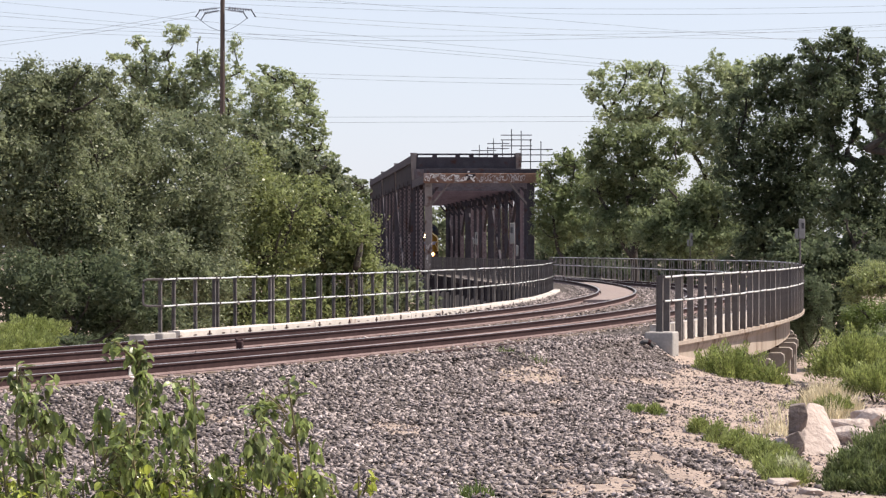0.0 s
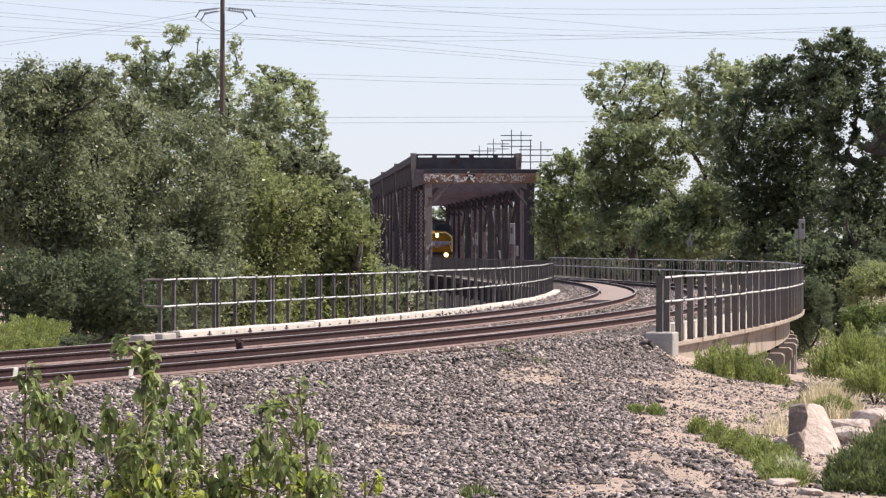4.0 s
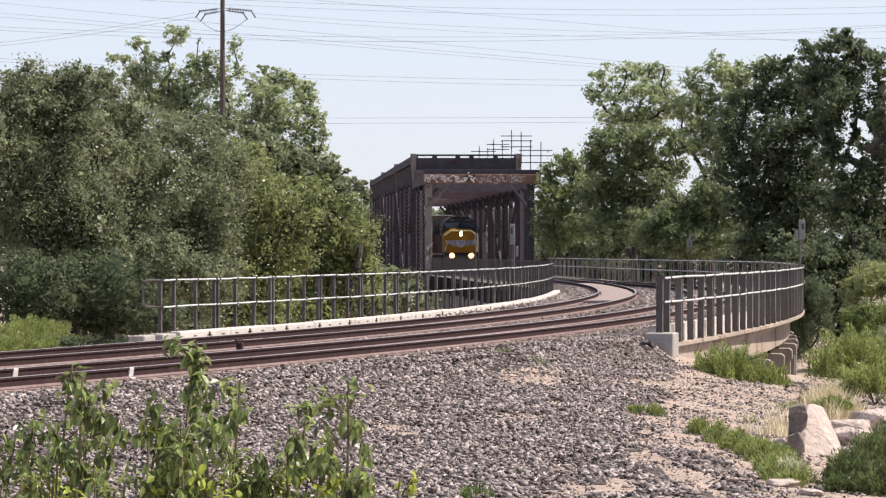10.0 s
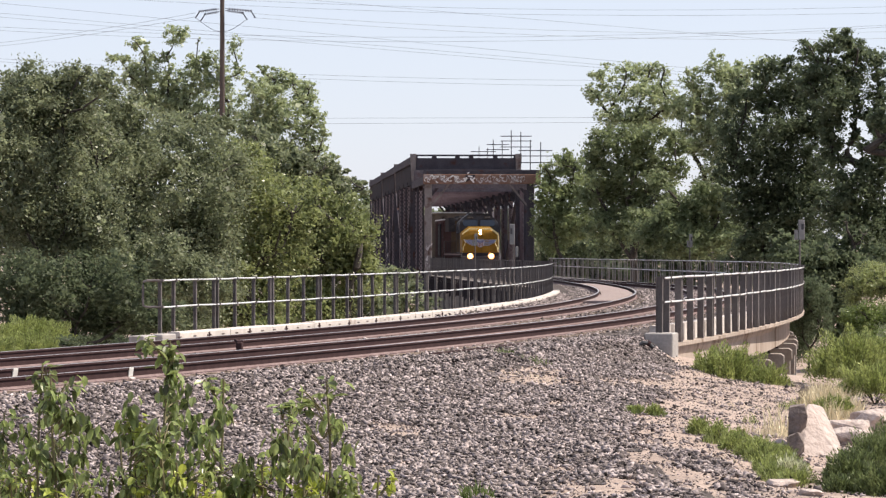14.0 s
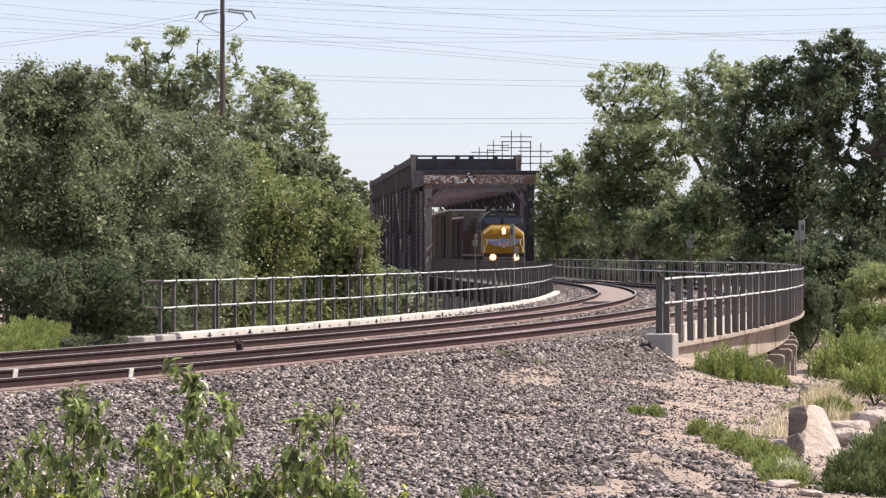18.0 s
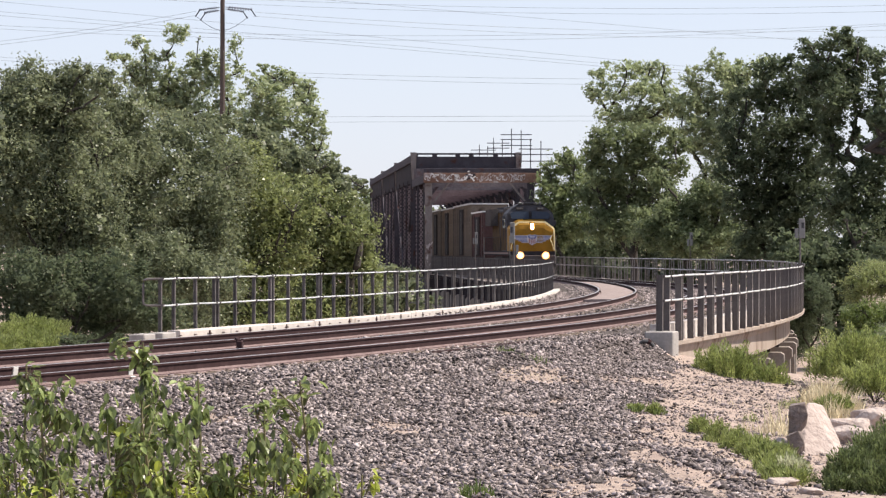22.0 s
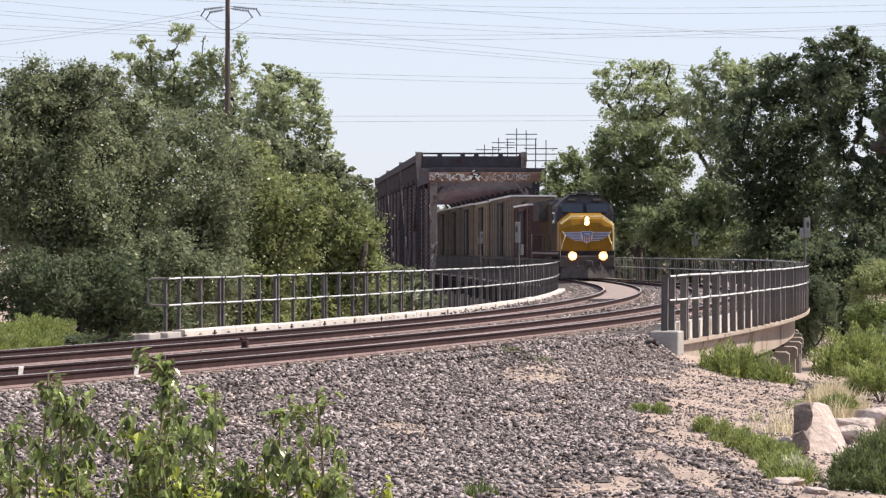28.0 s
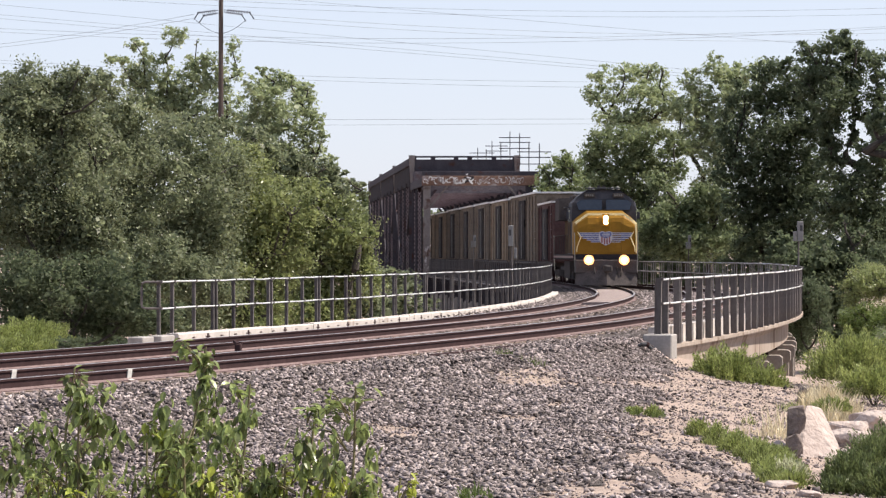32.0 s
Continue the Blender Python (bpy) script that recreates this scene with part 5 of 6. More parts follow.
# DARKLEAF bushes stand where deep shade lies, put into their colour.
BUSH = [((13.3, 96, 0.72), 1.15, 0.95, OAKLIGHT), ((13.9, 97, -0.4), 1.1, 1.0, OAKLIGHT), ((13.0, 94, -0.6), 1.0, 1.1, SHRUB), ((6.35, 69.5, -1.15), 0.85, 0.74, BRIGHT), ((7.2, 69, -1.3), 0.55, 0.5, BRIGHT), ((10.9, 80, -1.0), 1.4, 1.1, SHRUB), ((9.4, 71, -1.0), 1.0, 0.85, BRIGHT),
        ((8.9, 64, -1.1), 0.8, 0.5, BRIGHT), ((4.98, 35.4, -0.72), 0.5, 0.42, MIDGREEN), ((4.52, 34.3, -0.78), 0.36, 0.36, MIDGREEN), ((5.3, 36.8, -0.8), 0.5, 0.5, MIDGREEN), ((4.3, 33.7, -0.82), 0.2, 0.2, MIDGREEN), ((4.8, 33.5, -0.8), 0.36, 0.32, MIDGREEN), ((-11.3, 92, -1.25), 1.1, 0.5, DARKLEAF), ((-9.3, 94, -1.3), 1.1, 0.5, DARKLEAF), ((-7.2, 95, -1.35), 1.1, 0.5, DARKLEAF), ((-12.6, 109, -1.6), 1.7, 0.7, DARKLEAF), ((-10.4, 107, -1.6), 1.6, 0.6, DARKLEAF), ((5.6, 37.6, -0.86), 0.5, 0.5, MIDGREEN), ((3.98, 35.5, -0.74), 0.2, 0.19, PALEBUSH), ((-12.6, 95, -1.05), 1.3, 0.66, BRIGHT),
        ((-14.4, 93, -0.95), 1.2, 0.74, BRIGHT), ((-13.3, 90, -1.25), 0.9, 0.5, BRIGHT), ((-11.8, 90.5, -1.3), 0.8, 0.4, BRIGHT), ((-12.2, 92, -1.2), 0.9, 0.5, BRIGHT), ((12.6, 84, -1.0), 1.3, 1.2, OAK), ((13.2, 112, -0.4), 1.0, 1.6, DARKLEAF), ((13.9, 101, -1.9), 1.4, 0.9, SHRUB), ((13.4, 124, -1.6), 2.0, 1.9, DARKLEAF), ((6.66, 53, -0.9), 0.34, 0.2, BRIGHT)]
BUSH += [((x, y, ground_z(x, y) + 0.05), a, b, BRIGHT) for x, y, a, b in ((3.66, 44.5, 0.17, 0.2), (3.85, 43.5, 0.2, 0.24), (4.02, 42.6, 0.2, 0.2), (3.9, 41.6, 0.2, 0.2), (4.2, 41.2, 0.22, 0.2), (4.0, 40.2, 0.22, 0.2), (4.3, 39.6, 0.2, 0.16), (4.02, 38.9, 0.24, 0.18), (4.2, 38.0, 0.2, 0.16), (3.92, 37.5, 0.2, 0.16), (4.1, 36.6, 0.22, 0.18), (3.82, 36.1, 0.18, 0.14), (3.72, 35.0, 0.16, 0.13), (3.9, 34.4, 0.2, 0.15), (3.38, 49.6, 0.13, 0.13), (3.1, 50.1, 0.15, 0.08))]
for i, (c, rx, rz, m) in enumerate(BUSH):
    if m in (BRIGHT, MIDGREEN, PALEBUSH):
        near = c[1] < 60
        brush("feathery fresh green bush on the bank", c, rx, rz, max(800, int((34000 if near else 22000) * (1.5 if m is MIDGREEN else 1.0) * rx * (rx + rz) / 2)), 0.055 if near else 0.085, m, 100 + i)
        continue
    tree("low green leafy bush on the bank", "bush", c[:2], multi(c, rx, rz, 7, 100 + i), (900 if rx <= 0.3 else int((22000 if c[1] < 75 else 8500) * rx * rz)), (0.018 if rx <= 0.3 else 0.021 if c[1] < 75 else 0.03), m, 100 + i, r=min(0.04, 0.05 * rx), name="bush", group="bushes on the bank")
# far woods that close the view
rs = random.Random(9)
far = [(rs.uniform(-70, 75), rs.uniform(390, 430), rs.uniform(0, 4), rs.uniform(4, 7), rs.uniform(3, 5)) for _ in range(80)]
far += [(rs.uniform(-10.5, 5.5), rs.uniform(385, 400), rs.uniform(1, 7.0), 2.6, 2.4) for _ in range(34)]
far += [(rs.uniform(5.5, 16), rs.uniform(330, 380), rs.uniform(-2, 4.0), 2.6, 2.4) for _ in range(34)]
woods = part("far_woods", leaf_mesh("far_woods", far, 36000, 0.3, 30, OAK, 7), None)
tagged(woods, "distant band of green riverside woods", "woods", kind="stuff")
# ---- boulders ----
def boulder(c, size, seed, label, turn=0.0, peak=None, flat=1.0, rock_m=None):
    rn = random.Random(seed)
    b = bmesh.new()
    for k in range(15):
        d = Vector((rn.uniform(-1, 1), rn.uniform(-1, 1), rn.uniform(-0.7, 1)))
        d = d.normalized() * rn.uniform(0.8, 1.0)
        b.verts.new((d.x * size[0] / 2, d.y * size[1] / 2, d.z * size[2] / 2 * flat))
    if peak:
        b.verts.new((peak[0] * size[0], peak[1] * size[1], peak[2] * size[2]))
    h = bmesh.ops.convex_hull(b, input=b.verts)
    bmesh.ops.delete(b, geom=[v for v in h["geom_interior"] if isinstance(v, bmesh.types.BMVert)], context="VERTS")
    bmesh.ops.bevel(b, geom=b.edges[:], offset=min(size) * 0.03, segments=1, affect="EDGES")
    me = bpy.data.meshes.new("boulder")
    b.to_mesh(me)
    b.free()
    me.materials.append(rock_m or BOULDER)
    ob = new("boulder", me)
    ob.matrix_world = Matrix.Translation((c[0], c[1], ground_z(c[0], c[1]) + c[2])) @ pose(0, 0, 0, 0, 0, turn)
    return tagged(ob, label, "boulder", "boulders on the bank")


# Dark brown rock; on the two split blocks it stands for shaded faces.
DARKROCK = mat("shade_dark_rock", (0.1, 0.078, 0.07), (0.19, 0.152, 0.138), 3.0, 0.9, bump=0.6, fine=10, stain=(0.28, 0.23, 0.2), stain_scale=2.2, stain_at=0.6)


def split_rock(corners, label, edge, rock_m):
    """A rock broken along flat faces, its corners measured from the foot of the large boulder."""
    b = bmesh.new()
    for q in corners:
        b.verts.new(q)
    h = bmesh.ops.convex_hull(b, input=b.verts)
    bmesh.ops.delete(b, geom=[v for v in h["geom_interior"] if isinstance(v, bmesh.types.BMVert)], context="VERTS")
    bmesh.ops.bevel(b, geom=b.edges[:], offset=edge, segments=1, affect="EDGES")
    me = bpy.data.meshes.new("boulder")
    b.to_mesh(me)
    b.free()
    me.materials.append(rock_m)
    ob = new("boulder", me)
    ob.location = (5.0, 42.0, -1.2)
    tagged(ob, label, "boulder", "boulders on the bank")


split_rock(((-0.07, 0.05, 0.92), (0.19, 0.4, 0.86), (0.07, 0.5, 0.9), (0.38, 0.1, 0.39), (0.33, -0.14, 0.25), (-0.18, -0.55, 0.19), (-0.29, -0.5, 0.22), (-0.25, -0.2, 0.53), (-0.23, 0.3, 0.06), (0.47, 0.5, 0.12), (0.32, -0.2, 0.1)), "large pale granite boulder with a sloping face", 0.01, BOULDER)
# dark block and wedge: the boulder's shade put into their colour
split_rock(((-0.35, -0.26, 0.89), (-0.14, -0.26, 0.93), (-0.1, -0.3, 0.77), (-0.26, -0.3, 0.55), (-0.36, -0.24, 0.53), (-0.28, 0.2, 0.9), (-0.08, 0.2, 0.92), (-0.32, 0.1, 0.27), (-0.13, 0.1, 0.27), (-0.26, -0.2, 0.36)), "square-faced granite block whose dark colour carries the boulder's shade", 0.008, DARKROCK)
split_rock(((-0.42, -0.72, 0.52), (-0.28, -0.74, 0.59), (-0.2, -0.78, 0.42), (-0.3, -0.8, 0.28), (-0.44, -0.7, 0.32), (-0.36, -0.3, 0.52), (-0.18, -0.3, 0.55), (-0.37, -0.3, 0.22), (-0.16, -0.4, 0.22)), "small angular rock whose dark colour carries the shade under a boulder", 0.008, DARKROCK)
boulder((6.5, 46.6, 0.3), (1.0, 0.45, 0.5), 51, "tilted broken granite slab", 25)
boulder((5.95, 45.6, 0.12), (0.8, 0.5, 0.42), 53, "low granite slab behind a boulder", -20)
boulder((4.55, 42.0, 0.08), (0.34, 0.4, 0.26), 31, "flat pale granite stone", 10)
boulder((6.05, 46.6, 0.18), (1.2, 0.9, 0.6), 14, "flat tan granite slab", -10)
boulder((6.65, 47.3, 0.15), (1.0, 0.9, 0.62), 15, "tan granite boulder among slabs", 20)
boulder((7.15, 50.8, 0.22), (1.5, 0.7, 0.5), 21, "long low granite slab", -14)
boulder((7.2, 61.2, 0.16), (0.5, 0.55, 0.62), 22, "dark rounded boulder in dry grass", 0, rock_m=DARKROCK)
boulder((3.75, 34.2, 0.02), (0.5, 0.4, 0.2), 25, "flat pale stone slab", 18)
boulder((3.86, 32.7, 0.0), (0.42, 0.35, 0.18), 27, "flat pale stone slab", -8)
boulder((5.75, 43.2, 0.02), (0.5, 0.5, 0.3), 29, "small pale granite stone beside a boulder", 40)


pz = ground_z(4.52, 69.6)
pipe = thing("drain_pipe", "short black rubber drain pipe poking out of the ballast", "pipe", at=(4.52, 69.6, pz))
part("hose", Geo().tube([(-0.16, 0, -0.05), (-0.13, 0, 0.07), (-0.03, 0, 0.13), (0.09, 0.02, 0.12), (0.2, 0.05, 0.02)], 0.045, 8), BLACKPAINT, pipe)
part("collar", Geo().tube([(0.07, 0.02, 0.13), (0.13, 0.03, 0.1)], 0.062, 8), RUST, pipe)


# ---- grasses ----
def grass_mesh(name, patches, material, seed, tall, width):
    """patches: (x, y, radius, count)."""
    rs = np.random.RandomState(seed)
    vs = []
    for x, y, rad, n in patches:
        a, r = rs.uniform(0, 2 * np.pi, n), rad * np.sqrt(rs.uniform(0, 1, n))
        px, py = x + r * np.cos(a), y + r * np.sin(a) * 1.6
        h = tall * rs.uniform(0.45, 1.1, n) * (1.15 - 0.6 * (r / rad) ** 2)
        lean = rs.normal(size=(n, 2)) * 0.28
        th = rs.uniform(0, np.pi, n)
        for i in range(n):
            z = ground_z(px[i], py[i]) - 0.02
            w = width * 0.5
            cx, sx = math.cos(th[i]) * w, math.sin(th[i]) * w
            mx, my = px[i] + lean[i, 0] * h[i] * 0.4, py[i] + lean[i, 1] * h[i] * 0.4
            vs += [(px[i] - cx, py[i] - sx, z), (px[i] + cx, py[i] + sx, z), (mx + cx * 0.7, my + sx * 0.7, z + h[i] * 0.6), (mx - cx * 0.7, my - sx * 0.7, z + h[i] * 0.6),
                   (px[i] + lean[i, 0] * h[i], py[i] + lean[i, 1] * h[i], z + h[i])]
    n = len(vs) // 5
    fs = []
    for i in range(n):
        fs += [(5 * i, 5 * i + 1, 5 * i + 2, 5 * i + 3), (5 * i + 3, 5 * i + 2, 5 * i + 4)]
    me = bpy.data.meshes.new(name)
    me.from_pydata(vs, [], fs)
    me.materials.append(material)
    return me


def grass(name, label, *args):
    ob = part(name, grass_mesh(name, *args), None)
    return tagged(ob, label, "grass", kind="stuff")


grass("dry_grass", "tall bleached dry grass among the boulders", [(7.35, 59.5, 0.45, 1000), (6.9, 57.0, 0.35, 500), (6.6, 52.6, 0.25, 130), (7.3, 55.5, 0.25, 200), (5.1, 47.0, 0.3, 90)], STRAW, 1, 0.55, 0.02)
grass("green_grass", "fresh green grass on the bank", [(3.68, 44.6, 0.2, 160), (3.88, 43.3, 0.26, 380), (4.05, 41.9, 0.3, 420), (4.1, 40.4, 0.34, 460), (4.1, 38.9, 0.34, 460), (4.02, 37.4, 0.3, 400), (3.9, 36.0, 0.28, 380), (3.82, 34.8, 0.24, 300), (5.0, 50.5, 0.15, 60), (6.7, 57.6, 0.5, 500)], BRIGHT, 2, 0.24, 0.009)
grass("weed_tuft", "small green weeds rooted in the ballast", [(3.2, 49.9, 0.28, 110), (3.45, 49.5, 0.14, 60), (0.25, 31.2, 0.11, 60), (0.34, 31.9, 0.12, 70), (0.46, 31.3, 0.08, 30), (1.3, 61.0, 0.3, 90), (1.9, 60.5, 0.3, 60)], SHRUB, 3, 0.18, 0.018)
grass("pale_grass", "pale grass flowers at the foot of the slope", [(4.0, 35.9, 0.16, 160), (4.95, 46.3, 0.3, 90), (4.7, 47.3, 0.25, 60)], STRAW, 4, 0.24, 0.011)
grass("trackside_straw", "sparse bleached straw between the stones", [(1.6, 57.0, 0.75, 260), (-0.3, 56, 0.6, 60), (5.4, 56.0, 1.1, 180), (3.6, 38.5, 0.7, 60)], STRAW, 5, 0.07, 0.012)


# ---- ballast stones ----
def stones(name, label, spots, size, seed, material=STONE, scales=None):
    """Angular stones, one at each (x, y, z)."""
    rs = np.random.RandomState(seed)
    p = np.array(spots)
    n = len(p)
    base = np.array([(1, 0, 0), (-0.5, 0.87, 0), (-0.5, -0.87, 0), (0, 0, 1), (0, 0, -1)], float)
    v = base[None] * rs.uniform(0.6, 1.2, (n, 5, 1)) + rs.normal(size=(n, 5, 3)) * 0.2
    v *= rs.uniform(0.55, 1.5, (n, 1, 3))
    a = rs.uniform(0, 2 * np.pi, (n, 3))
    ca, sa = np.cos(a), np.sin(a)

    def turn(v, i, j, k):
        x, y = v[:, :, i].copy(), v[:, :, j].copy()
        v[:, :, i], v[:, :, j] = x * ca[:, k, None] - y * sa[:, k, None], x * sa[:, k, None] + y * ca[:, k, None]

    turn(v, 0, 1, 0), turn(v, 1, 2, 1), turn(v, 0, 2, 2)
    v *= (size * rs.uniform(0.55, 1.3, n))[:, None, None] * np.array([1.2, 1.1, 0.8])
    if scales:
        v *= np.array(scales)[:, None, None]
    v += p[:, None, :]
    tri = np.array([(0, 1, 3), (1, 2, 3), (2, 0, 3), (1, 0, 4), (2, 1, 4), (0, 2, 4)])
    f = (np.arange(n)[:, None, None] * 5 + tri[None]).reshape(-1)
    me = bpy.data.meshes.new(name)
    me.vertices.add(n * 5)
    me.vertices.foreach_set("co", v.reshape(-1))
    me.loops.add(len(f))
    me.loops.foreach_set("vertex_index", f)
    me.polygons.add(n * 6)
    me.polygons.foreach_set("loop_start", np.arange(n * 6) * 3)
    me.update(calc_edges=True)
    me.materials.append(material)
    ob = new(name, me)
    return tagged(ob, label, "gravel", kind="stuff")


def off_rails(r):
    return all(abs(r - c) > 0.11 for c in (-0.7535, 0.7535, 3.63 - 0.7535, 3.63 + 0.7535))


rs = random.Random(12)
bank, bank_size, bed = [], [], []
while len(bank) < 112000:
    y = math.sqrt(rs.uniform(27.5 ** 2, 72.0 ** 2))
    x = rs.uniform(-0.152, 0.152) * y
    r = math.hypot(x - CX, y - CY) - R0
    if r < 5.0 or (y > 71.3 and r < 7.4):
        continue
    full = in_ballast(x, y)
    if rs.random() > max(full, 0.37):
        continue
    bank_size.append(1.02 if rs.random() < full else rs.uniform(0.22, 0.5))
    bank.append((x, y, ground_z(x, y) + rs.uniform(-0.016, 0.036)))
while len(bed) < 34000:
    y = math.sqrt(rs.uniform(34.0 ** 2, 172.0 ** 2))
    r = rs.uniform(-2.6, 6.2)
    if not off_rails(r) or (y > 65 and r < -2.0) or (y > 114 and abs(r) < 0.7 and rs.random() < 0.85):
        continue
    x = line_x(y, r, 6.37 + 0.3 * r)
    if abs(x) < 0.155 * y:
        hump = -0.2 if abs(r) < 1.5 or abs(r - 3.63) < 1.5 else -0.235
        bed.append((x, y, level(y) + hump + rs.uniform(-0.012, 0.02)))
while len(bed) < 37500:
    y = rs.uniform(84, 128)
    if rs.random() < smooth(84, 104, y):
        u = rs.random()
        bed.append((line_x(y, -2.35, 2.11) + 0.31 + 0.5 * u, y, level(y) - 0.06 - 0.14 * u - 0.06 * rs.random()))
stones("bank_ballast", "loose grey crushed stone ballast on the bank", bank, 0.036, 21, STONE, bank_size)
stones("track_ballast", "grey crushed stone ballast round the rails", bed, 0.042, 22)

# ---- foreground shrub in the wind ----
STEM = mat("green_brown_stem", (0.09, 0.08, 0.04), (0.16, 0.14, 0.07), 8, 0.8)
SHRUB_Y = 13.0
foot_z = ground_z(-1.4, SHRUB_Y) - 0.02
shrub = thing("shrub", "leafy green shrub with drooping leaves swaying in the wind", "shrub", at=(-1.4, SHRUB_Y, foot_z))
SHOOTS = []


def shoot(x, z_top, depth, n_leaf, low, seed, wide=0.13):
    """One shoot, rooted at its foot; leaves hang from its upper part."""
    rn = random.Random(seed)
    tall = z_top - foot_z
    g = Geo()
    pts = [Vector((0.03 * math.sin(5 * u + seed), 0.03 * math.cos(4 * u + seed), tall * u)) for u in [k / 7 for k in range(8)]]
    g.tube(pts, [0.011 * (1 - 0.8 * k / 7) + 0.002 for k in range(8)], 6)
    lv, lf = [], []
    n_leaf = int(n_leaf * (1.75 if z_top > 1.02 else 2.6))
    knots = []
    for k in range(max(3, n_leaf // 17)):              # where the leaves bunch
        a, far = rn.uniform(0, 2 * math.pi), rn.uniform(0.2, 1.25)
        knots.append((min(0.99, low + (1 - low) * (k + 0.3 + 0.7 * rn.random()) / max(3, n_leaf // 17)), math.cos(a) * far, math.sin(a) * far))
    for k in range(n_leaf):
        knot = knots[k % len(knots)]
        u = knot[0]
        s = 0.72 * wide * (0.35 + 1.1 * math.sin(math.pi * min(1.0, (1.02 - u) / (1 - low) * 0.75 + 0.12)))
        z = tall * u
        a = rn.uniform(0, 2 * math.pi)
        c = Vector((knot[1] * s, knot[2] * s, z)) + Vector((rn.gauss(0, 0.022), rn.gauss(0, 0.022), rn.gauss(-0.005, 0.026)))
        if rn.random() < 0.12:
            g.tube([Vector((0, 0, max(z - 0.06, 0))), c.lerp(Vector((0, 0, z)), 0.3), c], [0.004, 0.003, 0.002], 4)
        length = rn.uniform(0.034, 0.068) if z_top > 1.02 else rn.uniform(0.026, 0.055)
        half = length * rn.uniform(0.2, 0.32)
        droop = rn.uniform(-1.5, -0.65) if u < 0.94 else rn.uniform(-1.2, 0.35)
        out = a + rn.uniform(-0.8, 0.8)
        d = Vector((math.cos(out) * math.cos(droop), math.sin(out) * math.cos(droop), math.sin(droop)))
        side = d.cross(Vector((rn.uniform(-.5, .5), rn.uniform(-.5, .5), 1))).normalized()
        nn = side.cross(d)
        o = len(lv)
        curl = rn.uniform(0.05, 0.22)
        lv.append(c)
        for u, w in ((0.2, 0.75), (0.48, 1.0), (0.78, 0.62)):
            m = c + d * length * u - nn * length * curl * u * u
            lv += [m + side * half * w + nn * half * 0.4 * w, m, m - side * half * w + nn * half * 0.4 * w]
        lv.append(c + d * length - nn * length * curl)
        lf += [(o, o + 1, o + 2), (o, o + 2, o + 3)]
        for k2 in (0, 3):
            lf += [(o + 1 + k2, o + 4 + k2, o + 5 + k2, o + 2 + k2), (o + 2 + k2, o + 5 + k2, o + 6 + k2, o + 3 + k2)]
        lf += [(o + 7, o + 10, o + 8), (o + 8, o + 10, o + 9)]
    st = part("shoot", g, STEM, shrub)
    st.location = (x + 1.4, depth, 0)
    part("leaves", Geo().put(lv, lf), YOUNGLEAF if seed % 5 == 0 or seed in (46, 51, 19) else SHRUBLEAF if z_top > 1.02 else MIDLEAF, st)
    SHOOTS.append((st, tall, seed))


SHRUBLEAF = mat("hanging_shrub_leaves", (0.105, 0.142, 0.046), (0.28, 0.335, 0.125), 6.0, 0.3, spec=0.5, island=0.75, leaf=0.5)
MIDLEAF = mat("fresh_shrub_leaves", (0.125, 0.163, 0.05), (0.275, 0.325, 0.11), 6.0, 0.34, spec=0.42, island=0.6, leaf=0.45)
YOUNGLEAF = mat("yellow_green_leaves", (0.22, 0.27, 0.04), (0.37, 0.41, 0.08), 6.0, 0.45, island=0.35, leaf=0.4)
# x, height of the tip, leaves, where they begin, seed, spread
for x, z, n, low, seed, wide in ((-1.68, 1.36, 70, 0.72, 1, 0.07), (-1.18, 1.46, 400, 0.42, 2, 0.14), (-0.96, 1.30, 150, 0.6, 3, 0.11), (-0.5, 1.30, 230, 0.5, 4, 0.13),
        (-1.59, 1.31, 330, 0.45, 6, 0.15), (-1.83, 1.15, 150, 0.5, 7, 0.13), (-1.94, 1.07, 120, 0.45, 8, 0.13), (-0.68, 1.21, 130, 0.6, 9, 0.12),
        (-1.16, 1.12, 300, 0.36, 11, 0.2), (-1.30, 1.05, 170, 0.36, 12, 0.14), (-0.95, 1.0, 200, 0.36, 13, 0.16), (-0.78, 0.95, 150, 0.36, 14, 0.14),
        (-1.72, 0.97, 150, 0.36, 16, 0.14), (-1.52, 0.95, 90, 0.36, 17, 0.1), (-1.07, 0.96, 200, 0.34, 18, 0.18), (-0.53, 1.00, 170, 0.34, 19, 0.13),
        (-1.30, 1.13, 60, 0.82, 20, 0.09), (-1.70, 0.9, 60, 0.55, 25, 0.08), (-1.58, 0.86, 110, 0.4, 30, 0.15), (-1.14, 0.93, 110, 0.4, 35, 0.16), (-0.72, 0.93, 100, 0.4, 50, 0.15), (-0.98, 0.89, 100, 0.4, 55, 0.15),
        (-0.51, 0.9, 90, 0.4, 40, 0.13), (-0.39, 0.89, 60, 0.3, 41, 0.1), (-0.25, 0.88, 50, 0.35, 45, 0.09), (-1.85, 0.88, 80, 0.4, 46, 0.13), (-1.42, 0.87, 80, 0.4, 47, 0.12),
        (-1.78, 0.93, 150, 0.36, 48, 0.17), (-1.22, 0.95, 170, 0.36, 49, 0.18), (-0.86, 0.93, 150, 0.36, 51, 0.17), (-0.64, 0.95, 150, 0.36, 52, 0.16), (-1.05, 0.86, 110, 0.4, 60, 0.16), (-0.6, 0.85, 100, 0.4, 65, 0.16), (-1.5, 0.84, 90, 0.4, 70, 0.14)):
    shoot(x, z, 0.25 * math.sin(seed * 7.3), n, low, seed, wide)
